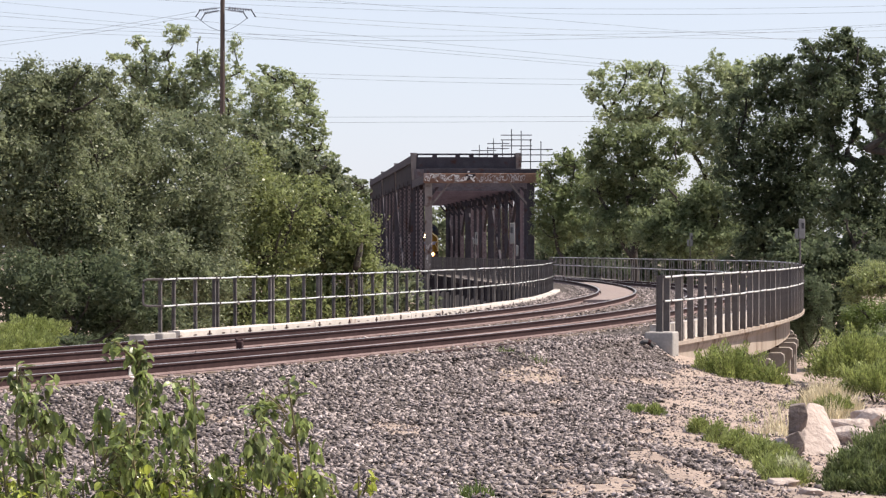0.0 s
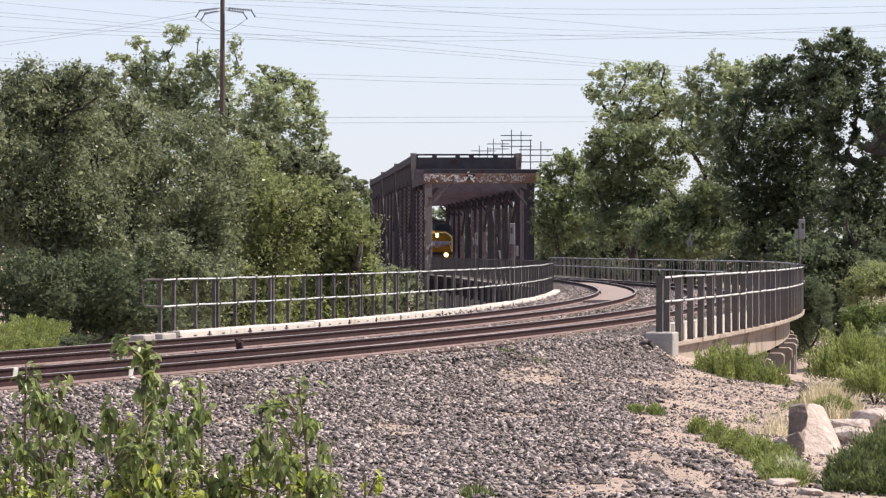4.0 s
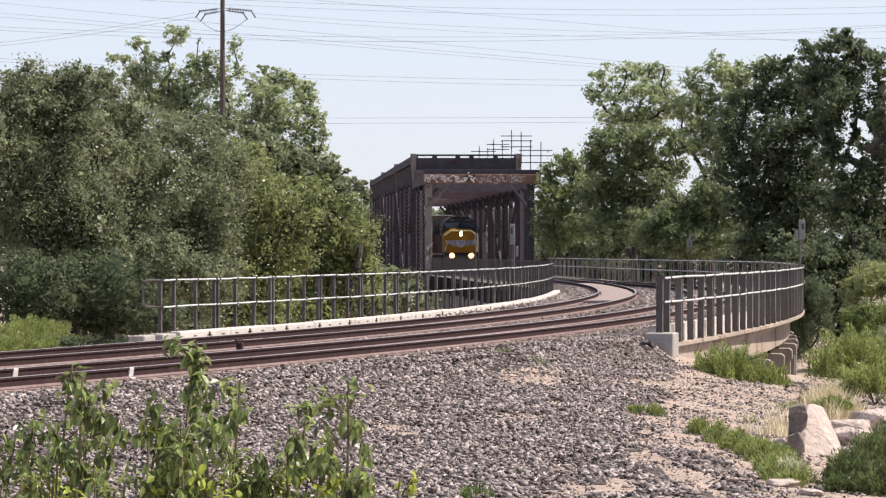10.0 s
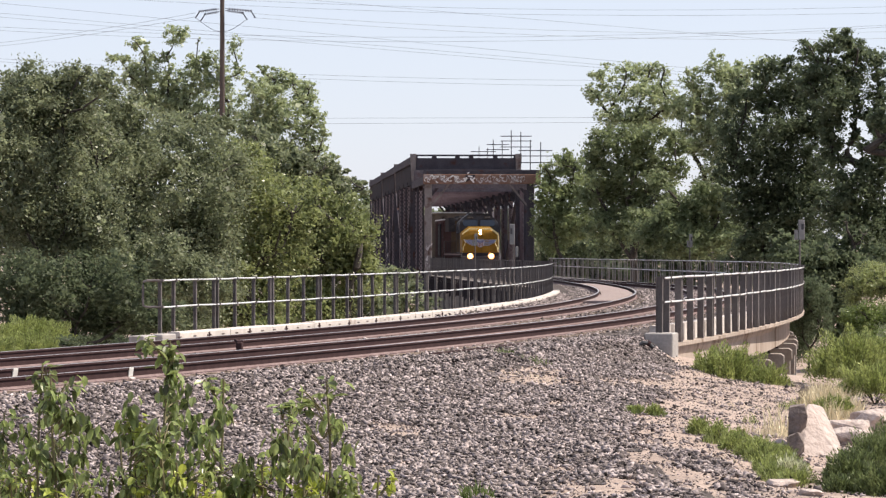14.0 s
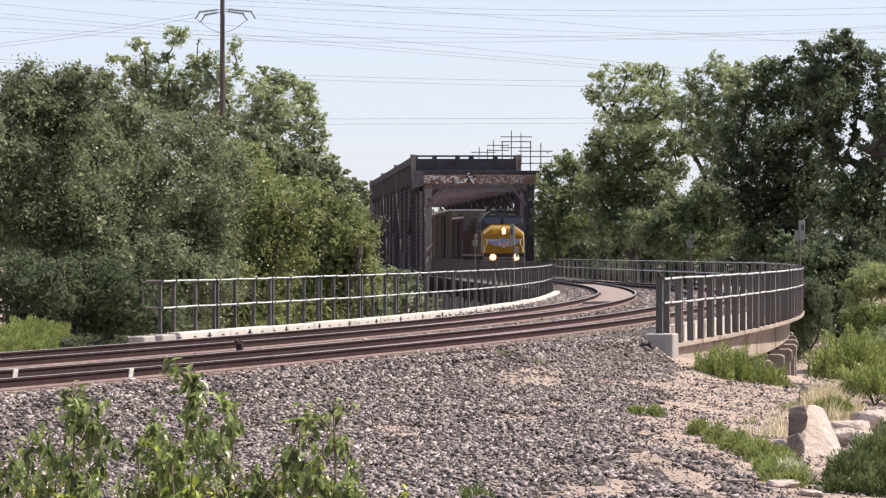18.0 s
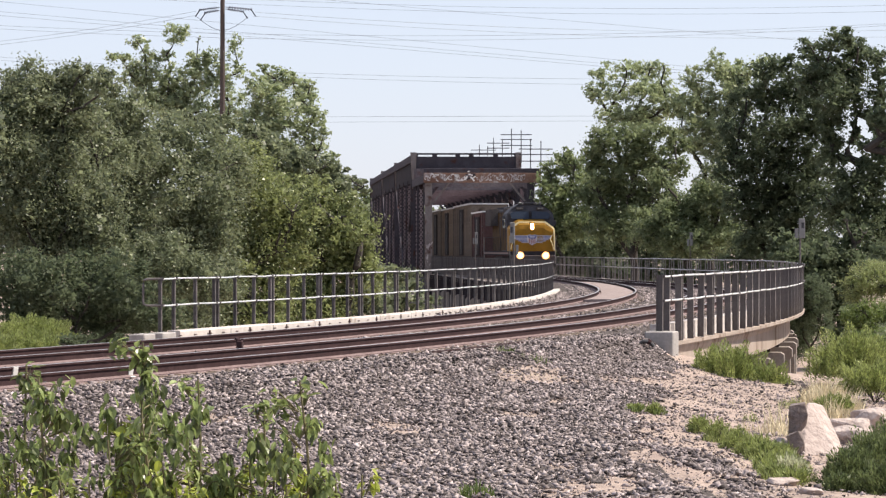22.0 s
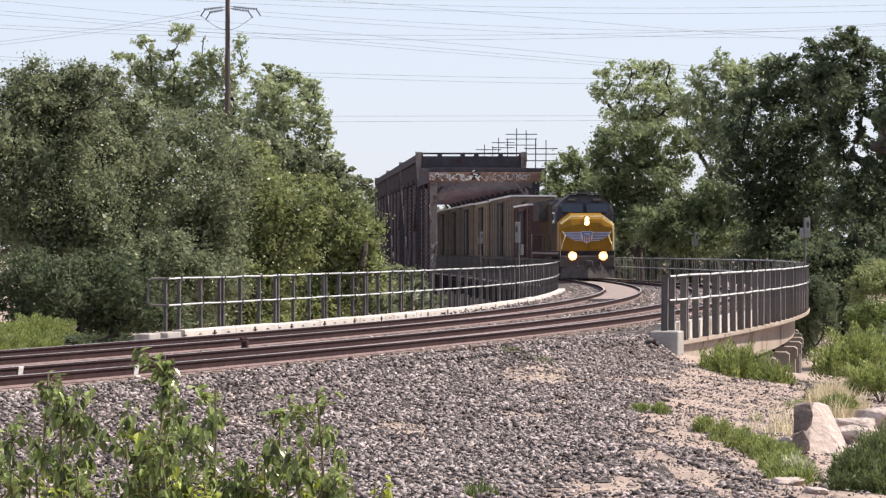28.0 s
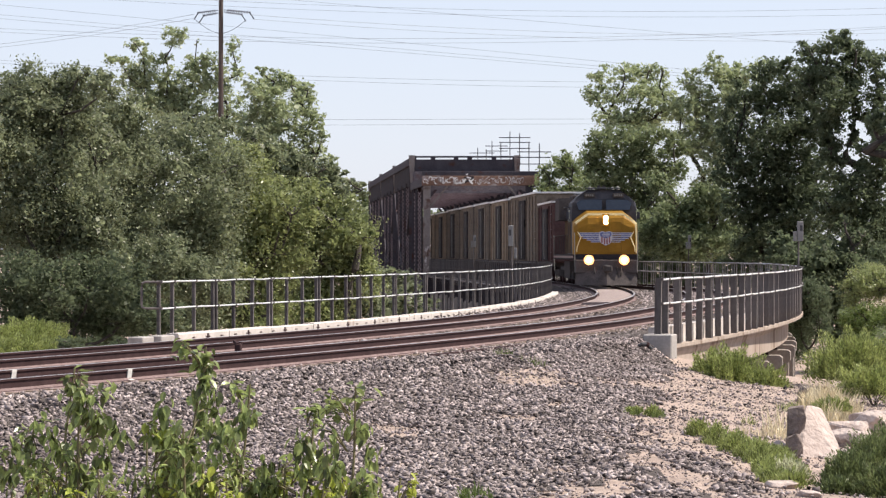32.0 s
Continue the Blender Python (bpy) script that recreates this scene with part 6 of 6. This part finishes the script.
# ---- train ----
YELLOW = mat("faded_yellow_paint", (0.19, 0.1, 0.012), (0.26, 0.142, 0.02), 2.5, 0.5, stain=(0.2, 0.105, 0.02), stain_scale=1.5, stain_at=0.6, spec=0.1)
# Darker copy of the yellow: shaded side and grime put into the colour.
SHADEGRIME = mat("shaded_grimy_yellow_paint", (0.045, 0.028, 0.015), (0.085, 0.052, 0.022), 1.5, 0.8, stain=(0.025, 0.02, 0.018), stain_scale=0.8, stain_at=0.5, spec=0.04)
PALEYELLOW = mat("pale_yellow_trim", (0.85, 0.72, 0.36), (0.92, 0.8, 0.46), 3, 0.5)
LOCOGREY = mat("dark_grey_roof_paint", (0.045, 0.045, 0.052), (0.075, 0.076, 0.087), 2.5, 0.7, spec=0.08)
BLACK = mat("grimy_black_steel", (0.042, 0.038, 0.038), (0.085, 0.075, 0.073), 3, 0.9, bump=0.2, spec=0.03)
DUSTBLACK = mat("dusty_black_steel", (0.056, 0.05, 0.05), (0.115, 0.1, 0.098), 2.5, 0.9, bump=0.2, spec=0.04)
GLASS = mat("cab_glass", (0.02, 0.028, 0.045), (0.03, 0.04, 0.06), 1, 0.1, spec=0.2)
LAMP = mat("headlamp_glow", (0.9, 0.8, 0.6), (1, 0.9, 0.7), 1, 0.3, glow=((1.0, 0.72, 0.36), 12.0))
# Glowing ring colour that paints the orange halo round the lamps.
AMBERGLOW = mat("lamp_halo_glow", (0.9, 0.5, 0.2), (1, 0.6, 0.25), 1, 0.3, glow=((1.0, 0.42, 0.13), 2.2))
RED = mat("red_stripe", (0.06, 0.012, 0.01), (0.09, 0.02, 0.015), 2, 0.5)
WINGBLUE = mat("dull_blue_paint", (0.075, 0.09, 0.22), (0.11, 0.13, 0.29), 3, 0.5)
SHIELDRED = mat("dull_red_paint", (0.2, 0.06, 0.06), (0.28, 0.09, 0.085), 3, 0.6)
WINGWHITE = mat("dusty_white_paint", (0.42, 0.42, 0.46), (0.55, 0.55, 0.58), 3, 0.6)
PALEROD = mat("dull_painted_rod", (0.13, 0.13, 0.12), (0.2, 0.2, 0.19), 3, 0.6)

# local axes: x across, y backwards from the front coupler, z up from the rail tops
loco = thing("locomotive", "yellow and grey diesel freight locomotive with lit headlights", "locomotive")
sill = part("frame_sill", Geo().bbox((0, 11.3, 1.42), (3.02, 20.6, 0.26), 0.03), SHADEBLACK, loco)
part("sill_stripe", Geo().box((-1.515, 11.3, 1.42), (0.012, 20.4, 0.1)), RED, sill, "thin red stripe")
nose_side = [(1.0, 1.55), (1.0, 2.95), (1.08, 3.25), (1.3, 3.46), (2.4, 3.62), (2.4, 1.55)]
nose = Geo()
xs = [(-1.5, 0.16, 0.74), (-1.32, 0.03, 0.83), (-0.84, 0.0, 1.0), (0.84, 0.0, 1.0), (1.32, 0.03, 0.83), (1.5, 0.16, 0.74)]
verts = []
for x, back, low in xs:
    verts += [(x, y + (back if y < 2 else 0), 1.55 + (z - 1.55) * low) for y, z in nose_side]
k = len(nose_side)
nose.put(verts, [(i * k + j, i * k + (j + 1) % k, (i + 1) * k + (j + 1) % k, (i + 1) * k + j) for i in range(5) for j in range(k)] + [tuple(range(k))[::-1], tuple(range(5 * k, 6 * k))])
nose_ob = part("nose", nose, YELLOW, loco, "yellow full-width nose")
trim = Geo()
# top line is trim; the run down +x paints the sunlit bevel
line = [(-1.4, 3.0), (-1.28, 3.11), (-0.84, 3.42), (0.84, 3.42), (1.28, 3.11), (1.42, 2.95), (1.44, 2.3), (1.44, 1.6)]
for a, b in zip(line, line[1:]):
    trim.beam((a[0], 0.985 if abs(a[0]) < 1.3 else 1.04, a[1]), (b[0], 0.985 if abs(b[0]) < 1.3 else 1.04, b[1]), 0.07, 0.1)
part("nose_trim", trim, PALEYELLOW, nose_ob, "pale yellow edge trim, right side painting the sunlit bevel")
part("nose_door", Geo().bbox((0.42, 0.98, 2.35), (0.62, 0.04, 1.45), 0.012), YELLOW, nose_ob)
for s in (-1, 1):
    part("nose_grab", Geo().tube([(s * 1.32, 0.98, 2.6), (s * 1.16, 0.9, 2.35), (s * 1.34, 0.9, 1.9), (s * 1.36, 0.98, 1.66)], 0.02, 6), PALEYELLOW, nose_ob, "pale nose grab rail")
for s in (-1, 1):
    wing, lines = Geo(), Geo()
    for j in range(5):
        z, w = 2.5 - 0.085 * j, (1.0, 0.98, 0.82, 0.64, 0.44)[j]
        wing.box((s * (0.24 + w / 2), 0.975, z), (w, 0.03, 0.05))
        lines.box((s * (0.24 + w / 2), 0.965, z - 0.042), (w + 0.02, 0.03, 0.03))
    lines.box((s * 0.74, 0.965, 2.545), (1.06, 0.03, 0.03))
    wg = part("wing_emblem", wing, WINGBLUE, nose_ob, "blue feathered wing emblem")
    part("wing_lines", lines, WINGWHITE, wg, "white feather lines")


def shield(w, h0, h1, y):
    """A shield outline drawn out in depth, w half wide, from h0 down to h1."""
    z = lambda u: h0 + (h1 - h0) * u
    ring = [(-w, z(0.06)), (-w * 0.5, z(0.0)), (0, z(0.05)), (w * 0.5, z(0.0)), (w, z(0.06)), (w * 1.02, z(0.5)), (w * 0.75, z(0.82)), (0, z(1.0)), (-w * 0.75, z(0.82)), (-w * 1.02, z(0.5))]
    n = len(ring)
    return Geo().put([(a, b, c) for b in (0.985, y) for a, c in ring], [tuple(range(n)), tuple(range(n, 2 * n))[::-1]] + [(i, (i + 1) % n, n + (i + 1) % n, n + i) for i in range(n)])


em = part("shield_emblem", shield(0.31, 2.62, 1.95, 0.95), WINGWHITE, nose_ob, "white-edged shield emblem")
part("shield_field", shield(0.265, 2.58, 2.3, 0.935), WINGBLUE, em, "blue upper field")
for x in (-0.18, -0.06, 0.06, 0.18):
    part("shield_bar", Geo().box((x, 0.945, 2.19 + (0.03 if abs(x) > 0.1 else -0.03)), (0.062, 0.02, 0.28)), SHIELDRED, em, "dull red bar")
part("emblem_bars", Geo().box((0, 0.93, 2.49), (0.36, 0.012, 0.04)).box((0, 0.93, 2.4), (0.3, 0.012, 0.035)), WINGWHITE, em)
# cab with sloping corners
cab = Geo()
prof = [(-1.55, 1.55), (-1.55, 3.7), (-1.5, 3.98), (-1.18, 4.3), (-0.74, 4.6), (0.74, 4.6), (1.18, 4.3), (1.5, 3.98), (1.55, 3.7), (1.55, 1.55)]
cv = []
for y, lift in ((2.3, 0), (2.5, 1), (5.4, 1)):
    cv += [(x * (0.985 if not lift else 1), y + (0.35 * (z - 3.5) / 1.1 if (not lift and z > 3.5) else 0), z) for x, z in prof]
n = len(prof)
cab.put(cv, [(i * n + j, i * n + (j + 1) % n, (i + 1) * n + (j + 1) % n, (i + 1) * n + j) for i in range(2) for j in range(n)] + [tuple(range(n))[::-1], tuple(range(2 * n, 3 * n))])
cab_ob = part("cab", cab, LOCOGREY, loco, "dark grey cab with sloping roof corners")
part("cab_side", Geo().bbox((-1.535, 3.9, 2.35), (0.05, 2.8, 1.5), 0.012), SHADEGRIME, cab_ob, "yellow lower cab side")
for s in (-1, 1):
    g = Geo().put([(s * 0.1, 2.22, 3.64), (s * 1.2, 2.22, 3.64), (s * 1.3, 2.33, 3.95), (s * 1.12, 2.38, 4.1), (s * 0.1, 2.38, 4.12),
                   (s * 0.1, 2.42, 3.64), (s * 1.2, 2.42, 3.64), (s * 1.28, 2.52, 3.95), (s * 1.1, 2.6, 4.1), (s * 0.1, 2.6, 4.12)],
                  [(0, 1, 2, 3, 4), (9, 8, 7, 6, 5)] + [(i, (i + 1) % 5, 5 + (i + 1) % 5, 5 + i) for i in range(5)])
    part("windshield", g, GLASS, cab_ob, "dark windshield pane")
    nb = part("number_board", Geo().bbox((s * 0.68, 2.5, 4.33), (0.5, 0.12, 0.2), 0.01), BLACK, cab_ob, "black number board")
    part("number_bars", Geo().box((s * 0.68 - 0.15, 2.432, 4.33), (0.065, 0.01, 0.1)).box((s * 0.68 - 0.05, 2.432, 4.33), (0.065, 0.01, 0.1)).box((s * 0.68 + 0.05, 2.432, 4.33), (0.065, 0.01, 0.1)).box((s * 0.68 + 0.15, 2.432, 4.33), (0.065, 0.01, 0.1)), PALEROD, nb)
    part("mirror", Geo().bbox((s * 1.68, 3.1, 3.4), (0.14, 0.05, 0.34), 0.01), LOCOGREY, cab_ob)
    part("side_window", Geo().bbox((s * 1.555, 4.0, 3.35), (0.03, 1.5, 0.62), 0.01), GLASS, cab_ob)
part("sunshade", Geo().box((-1.66, 4.0, 3.78), (0.26, 1.6, 0.03)), LOCOGREY, cab_ob)
part("roof_rail", Geo().tube([(-0.85, 2.9, 4.68), (0.85, 2.9, 4.68)], 0.03, 6), LOCOGREY, cab_ob)
for x, h in ((-0.62, 0.14), (-0.5, 0.1), (0.45, 0.12), (0.7, 0.16)):
    part("antenna", Geo().tube([(x, 3.1, 4.55), (x, 3.1, 4.62 + h * 0.6), (x, 3.1, 4.62 + h)], [0.09, 0.08, 0.02], 8), PALEROD, cab_ob)
part("horn", Geo().tube([(-0.15, 4.2, 4.75), (-0.15, 3.8, 4.75)], [0.03, 0.09], 8).tube([(0.08, 4.2, 4.75), (0.08, 3.75, 4.75)], [0.03, 0.09], 8).box((0, 4.2, 4.68), (0.4, 0.1, 0.16)), BLACK, cab_ob)
# headlights
hl = part("headlight_housing", Geo().bbox((0, 0.98, 3.14), (0.34, 0.12, 0.58), 0.02), YELLOW, loco)
for z in (3.25, 3.05):
    part("headlight", Geo().tube([(0, 0.86, z), (0, 0.94, z)], 0.105, 14), LAMP, hl, "glowing headlight")
for s in (-1, 1):
    d = part("ditch_light", Geo().tube([(s * 0.82, 0.34, 1.28), (s * 0.82, 0.55, 1.28)], [0.17, 0.12], 14), BLACK, loco)
    # glowing ring added for the lamp's halo
    part("reflector", Geo().tube([(s * 0.82, 0.315, 1.28), (s * 0.82, 0.345, 1.28)], 0.235, 18), AMBERGLOW, d, "glowing amber ring painting the lamp's halo")
    part("lens", Geo().tube([(s * 0.82, 0.30, 1.28), (s * 0.82, 0.34, 1.28)], 0.125, 16), LAMP, d, "glowing ditch light lens")
# pilot, plow, coupler, steps
pil = part("pilot", Geo().bbox((0, 0.72, 0.98), (2.9, 0.3, 0.62), 0.03), DUSTBLACK, loco)
part("plow", Geo().put([(-1.4, 0.75, 0.8), (0, 0.3, 0.8), (1.4, 0.75, 0.8), (-1.45, 0.6, 0.1), (0, 0.05, 0.1), (1.45, 0.6, 0.1), (-1.4, 0.95, 0.8), (1.4, 0.95, 0.8), (-1.45, 0.8, 0.1), (1.45, 0.8, 0.1)],
                       [(0, 1, 4, 3), (1, 2, 5, 4), (6, 8, 9, 7), (0, 3, 8, 6), (2, 7, 9, 5), (3, 4, 5, 9, 8), (0, 6, 7, 2, 1)]), DUSTBLACK, pil, "black snow plow")
part("coupler", Geo().bbox((0, 0.25, 0.88), (0.3, 0.6, 0.34), 0.05).bbox((0.08, 0.0, 0.88), (0.34, 0.2, 0.3), 0.05), BLACK, pil)
for x in (-0.55, 0.5, 0.68):
    part("air_hose", Geo().tube([(x, 0.56, 0.95), (x, 0.4, 0.7), (x, 0.5, 0.45)], 0.03, 6), BLACK, pil)
for s in (-1, 1):
    st = Geo()
    for j in range(4):
        st.box((s * 1.38, 0.95, 0.42 + 0.27 * j), (0.3, 0.55, 0.035))
    st.box((s * 1.38, 1.24, 0.85), (0.3, 0.03, 1.0))
    part("steps", st, BLACK, loco)
    for y in (0.68, 22.0):
        part("handrail_post", Geo().tube([(s * 1.45, y, 0.7), (s * 1.48, y, 2.55)], 0.022, 6), PALEROD, loco)
    rail = Geo().tube([(s * 1.46, 5.6, 2.5), (s * 1.46, 21.8, 2.5)], 0.02, 6)
    hr = part("handrail", rail, BLACK, loco)
    for j in range(9):
        part("stanchion", Geo().tube([(s * 1.46, 6.0 + 1.97 * j, 1.5), (s * 1.46, 6.0 + 1.97 * j, 2.5)], 0.018, 5), BLACK, hr)
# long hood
hood = part("hood", Geo().prism([(5.4, 1.55), (5.4, 4.2), (21.2, 4.2), (21.2, 1.55)], -0.92, 0.92), SHADEGRIME, loco, "yellow long hood, shade and grime in its colour, with dark doors")
part("hood_roof", Geo().bbox((0, 13.2, 4.27), (1.75, 15.4, 0.22), 0.06), LOCOGREY, hood)
part("inertial_cabinet", Geo().bbox((-0.05, 6.6, 3.1), (2.5, 2.3, 2.6), 0.06), BLACK, hood)
part("radiator_flare", Geo().prism([(16.3, 3.3), (16.5, 4.45), (20.9, 4.45), (21.1, 3.3)], -1.45, 1.45), BLACK, hood)
for j in range(9):
    part("hood_door", Geo().bbox((-0.935, 8.4 + 0.86 * j, 2.75), (0.03, 0.8, 2.1), 0.01), BLACK if j % 3 == 1 else SHADEGRIME, hood)
for y in (17.5, 19.6):
    part("roof_fan", Geo().tube([(0, y, 4.4), (0, y, 4.58)], 0.75, 16), LOCOGREY, hood)
part("exhaust", Geo().bbox((0, 11.8, 4.45), (0.5, 1.1, 0.25), 0.03), BLACK, hood)
part("dynamic_brake", Geo().bbox((0, 8.9, 4.3), (2.1, 2.0, 0.45), 0.05), LOCOGREY, hood)
part("fuel_tank", Geo().prism([(8.6, 0.35), (8.6, 1.2), (14.2, 1.2), (14.2, 0.35)], -1.3, 1.3), BLACK, loco)
WHEELS = []
wheel_mesh = Geo().tube([(-0.07, 0, 0), (0.05, 0, 0)], 0.52, 20).tube([(0.05, 0, 0), (0.08, 0, 0)], 0.56, 20).box((0, 0, 0), (0.17, 0.08, 0.85)).mesh("wheel", RUST)
for yc in (4.6, 17.9):
    tr = part("bogie_frame", Geo().bbox((-1.1, yc, 0.75), (0.22, 4.3, 0.42), 0.05).bbox((1.1, yc, 0.75), (0.22, 4.3, 0.42), 0.05).bbox((0, yc, 0.85), (2.2, 0.6, 0.3), 0.04), BLACK, loco)
    for j in (-1, 0, 1):
        for s in (-1, 1):
            w = part("wheel", wheel_mesh, None, loco)
            w.location = (s * 0.76, yc + 1.75 * j, 0.53)
            WHEELS.append((w, s))
        part("axle_box", Geo().bbox((-1.24, yc + 1.75 * j, 0.56), (0.12, 0.4, 0.36), 0.04), BLACK, tr)


# ---- freight cars ----
def paint(name, a, b):
    return mat(name, a, b, 1.2, 0.85, spec=0.05, stain=tuple(v * 0.5 for v in a), stain_scale=0.9, stain_at=0.58)


MAROON = paint("maroon_car_paint", (0.07, 0.042, 0.041), (0.115, 0.07, 0.068))
OLIVE = paint("olive_yellow_car_paint", (0.125, 0.102, 0.084), (0.19, 0.158, 0.128))
OCHRE = paint("ochre_car_paint", (0.165, 0.128, 0.096), (0.25, 0.196, 0.146))
DOORDARK = paint("dark_door_paint", (0.026, 0.023, 0.024), (0.05, 0.044, 0.044))
SILVER = mat("chalky_silver_end", (0.5, 0.5, 0.5), (0.68, 0.68, 0.67), 1.5, 0.5)
wheel_small = Geo().tube([(-0.06, 0, 0), (0.05, 0, 0)], 0.42, 18).tube([(0.05, 0, 0), (0.08, 0, 0)], 0.46, 18).mesh("wheel", RUST)


def boxcar(h, length, body_m, end_m, door_m, label):
    t = thing("boxcar", label, "freight car", "freight cars")
    b = part("body", Geo().bbox((0, length / 2, 1.08 + (h - 1.08) / 2), (2.78, length - 2.3, h - 1.08), 0.03), body_m, t)
    lit = end_m is SILVER
    part("end_wall", Geo().bbox((0, 1.12, 1.08 + (h - 1.08) / 2), (2.7, 0.06, h - 1.2), 0.02), end_m, b, "pale end wall" if lit else "")
    g = Geo()
    for j in range(5):
        g.box((0, 1.07, 1.6 + j * (h - 2.0) / 5), (2.6, 0.06, 0.12))
    part("end_ribs", g, end_m, b)
    rib = Geo().box((0, 0, (h + 1.0) / 2), (0.09, 0.12, h - 1.3)).mesh("side_post", body_m)
    nposts = int((length - 2.0) / 1.9)
    for j in range(nposts + 1):
        y = 1.35 + (length - 2.7) * j / nposts
        if abs(y - length / 2) < 2.1:
            continue
        for s in (-1, 1):
            part("side_post", rib, None, b).location = (s * 1.43, y, 0)
    for s in (-1, 1):
        dr = part("plug_door", Geo().bbox((s * 1.44, length / 2, 1.2 + (h - 1.5) / 2), (0.1, 3.9, h - 1.5), 0.02), door_m, b, "dark sliding door")
        part("door_bar", Geo().tube([(s * 1.52, length / 2 - 0.5, 1.3), (s * 1.52, length / 2 - 0.5, h - 0.5)], 0.03, 6), PALEROD, dr)
        part("side_sill", Geo().box((s * 1.40, length / 2, 1.05), (0.08, length - 2.3, 0.2)), BLACK, b)
        g = Geo()
        for j in range(7):
            g.beam((s * 1.45, 1.2, 1.2 + 0.42 * j), (s * 1.45, 1.65, 1.2 + 0.42 * j), 0.03, 0.03)
        part("ladder", g, PALEROD, b)
    part("roof", Geo().prism([(1.0, h - 0.02), (1.0, h + 0.08), (length - 1.0, h + 0.08), (length - 1.0, h - 0.02)], -1.5, 1.5), SILVER, b, "pale weathered metal roof")
    part("underframe", Geo().bbox((0, length / 2, 0.95), (1.0, length - 0.6, 0.3), 0.03), BLACK, t)
    for y in (0.25, length - 0.25):
        part("coupler", Geo().bbox((0, y, 0.88), (0.3, 0.7, 0.3), 0.05), RUST, t)
    for yc in (2.4, length - 2.4):
        bg = part("bogie", Geo().bbox((-1.0, yc, 0.55), (0.18, 2.3, 0.34), 0.05).bbox((1.0, yc, 0.55), (0.18, 2.3, 0.34), 0.05).bbox((0, yc, 0.65), (2.0, 0.4, 0.25), 0.03), BLACK, t)
        for j in (-0.88, 0.88):
            for s in (-1, 1):
                part("wheel", wheel_small, None, bg).location = (s * 0.76, yc + j, 0.43)
    return t


CARS, dist = [], 22.6
first = boxcar(4.35, 12.6, MAROON, MAROON, DOORDARK, "short low dark maroon ribbed freight boxcar")
CARS.append((first, dist, 12.6))
dist += 12.6
tall = boxcar(5.1, 20.4, OLIVE, OLIVE, DOORDARK, "tall olive-yellow ribbed boxcar with pale roof and dark door")
CARS.append((tall, dist, 20.4))
dist += 20.4
ochre = boxcar(5.05, 15.2, OCHRE, BLACK, DOORDARK, "tall weathered ochre ribbed boxcar with dark door")
olive = boxcar(5.1, 15.2, OLIVE, BLACK, DOORDARK, "tall olive-brown ribbed boxcar with dark door")
for k in range(13):
    c = (ochre, olive)[k] if k < 2 else copy_thing((ochre, olive)[(k * 5 // 3) % 2], Matrix())
    CARS.append((c, dist, 15.2))
    dist += 15.2


# ---- movement ----
PATH_Y = [90 + i * 0.5 for i in range(1000)]
PATH = [spot(y, TRACK_FAR) for y in PATH_Y]
RUN = [0.0]
for a, b in zip(PATH, PATH[1:]):
    RUN.append(RUN[-1] + (b - a).length)


def on_track(s):
    """The place s metres along the far track, counted away from y = 90."""
    return Vector([np.interp(s, RUN, [p[k] for p in PATH]) for k in range(3)])


SPEED = 5.46
S_START = float(np.interp(286.0 + 6 * SPEED, PATH_Y, RUN))


def ride(s, wheelbase, overhang):
    """Pose of a vehicle whose front coupler is at s, carried on two bogies."""
    a, b = on_track(s + overhang), on_track(s + overhang + wheelbase)
    d = (b - a).normalized()
    return Matrix.Translation(a - d * overhang) @ pose(0, 0, 0, math.degrees(math.asin(d.z)), 0, math.degrees(math.atan2(d.y, d.x)) - 90)


def motions():
    times = [0.5 * i for i in range(65)]
    walk(loco, [(t, ride(S_START - SPEED * t, 13.3, 4.6)) for t in times])
    for car, back, length in CARS:
        walk(car, [(t, ride(S_START - SPEED * t + back, length - 4.8, 2.4)) for t in times])
    for w, s in WHEELS:
        p = w.location.copy()
        walk(w, [(0.1 * i, Matrix.Translation(p) @ pose(0, 0, 0, math.degrees(SPEED * 0.1 * i / 0.53) % 360, 0, 0)) for i in range(321)])
    # wind on the shrub: seconds, sideways lean and bow in degrees
    gusts = ((0, -4.3, 0), (1, -0.4, 1), (2, 0.7, 0), (3, -1.5, 1), (3.5, -2.4, 1), (5.5, -3.9, 0), (6, -3.3, 0), (7, -2.4, 0), (8, 0, 0), (9, 1.0, 3), (10, 3.0, 5),
             (11, 2.2, 3), (12, 1.3, 2), (13, 0, 2), (14, -0.2, 2), (14.5, 0, 2), (16.5, -0.4, 6), (17, -1.5, 9), (18, 0.9, 20), (19, -7.4, 26), (20, -7.6, 26),
             (21, -5.0, 16), (22, -3.5, 7), (23, -1.7, 12), (24, 3.1, 11), (25, 0.6, 10), (25.5, 0.2, 10), (27.5, 0, 14), (28, -2.4, 16), (29, -0.5, 13), (30, -0.3, 11), (31, 1.7, 9), (32, 3.6, 8))
    for st, tall, seed in SHOOTS:
        p = st.location.copy()
        own = 0.85 + 0.3 * ((seed * 0.37) % 1)
        walk(st, [(t, Matrix.Translation(p) @ pose(0, 0, 0, -b * own, a * own + 0.5 * math.sin(t * 2.1 + seed), 0)) for t, a, b in gusts])


motions()
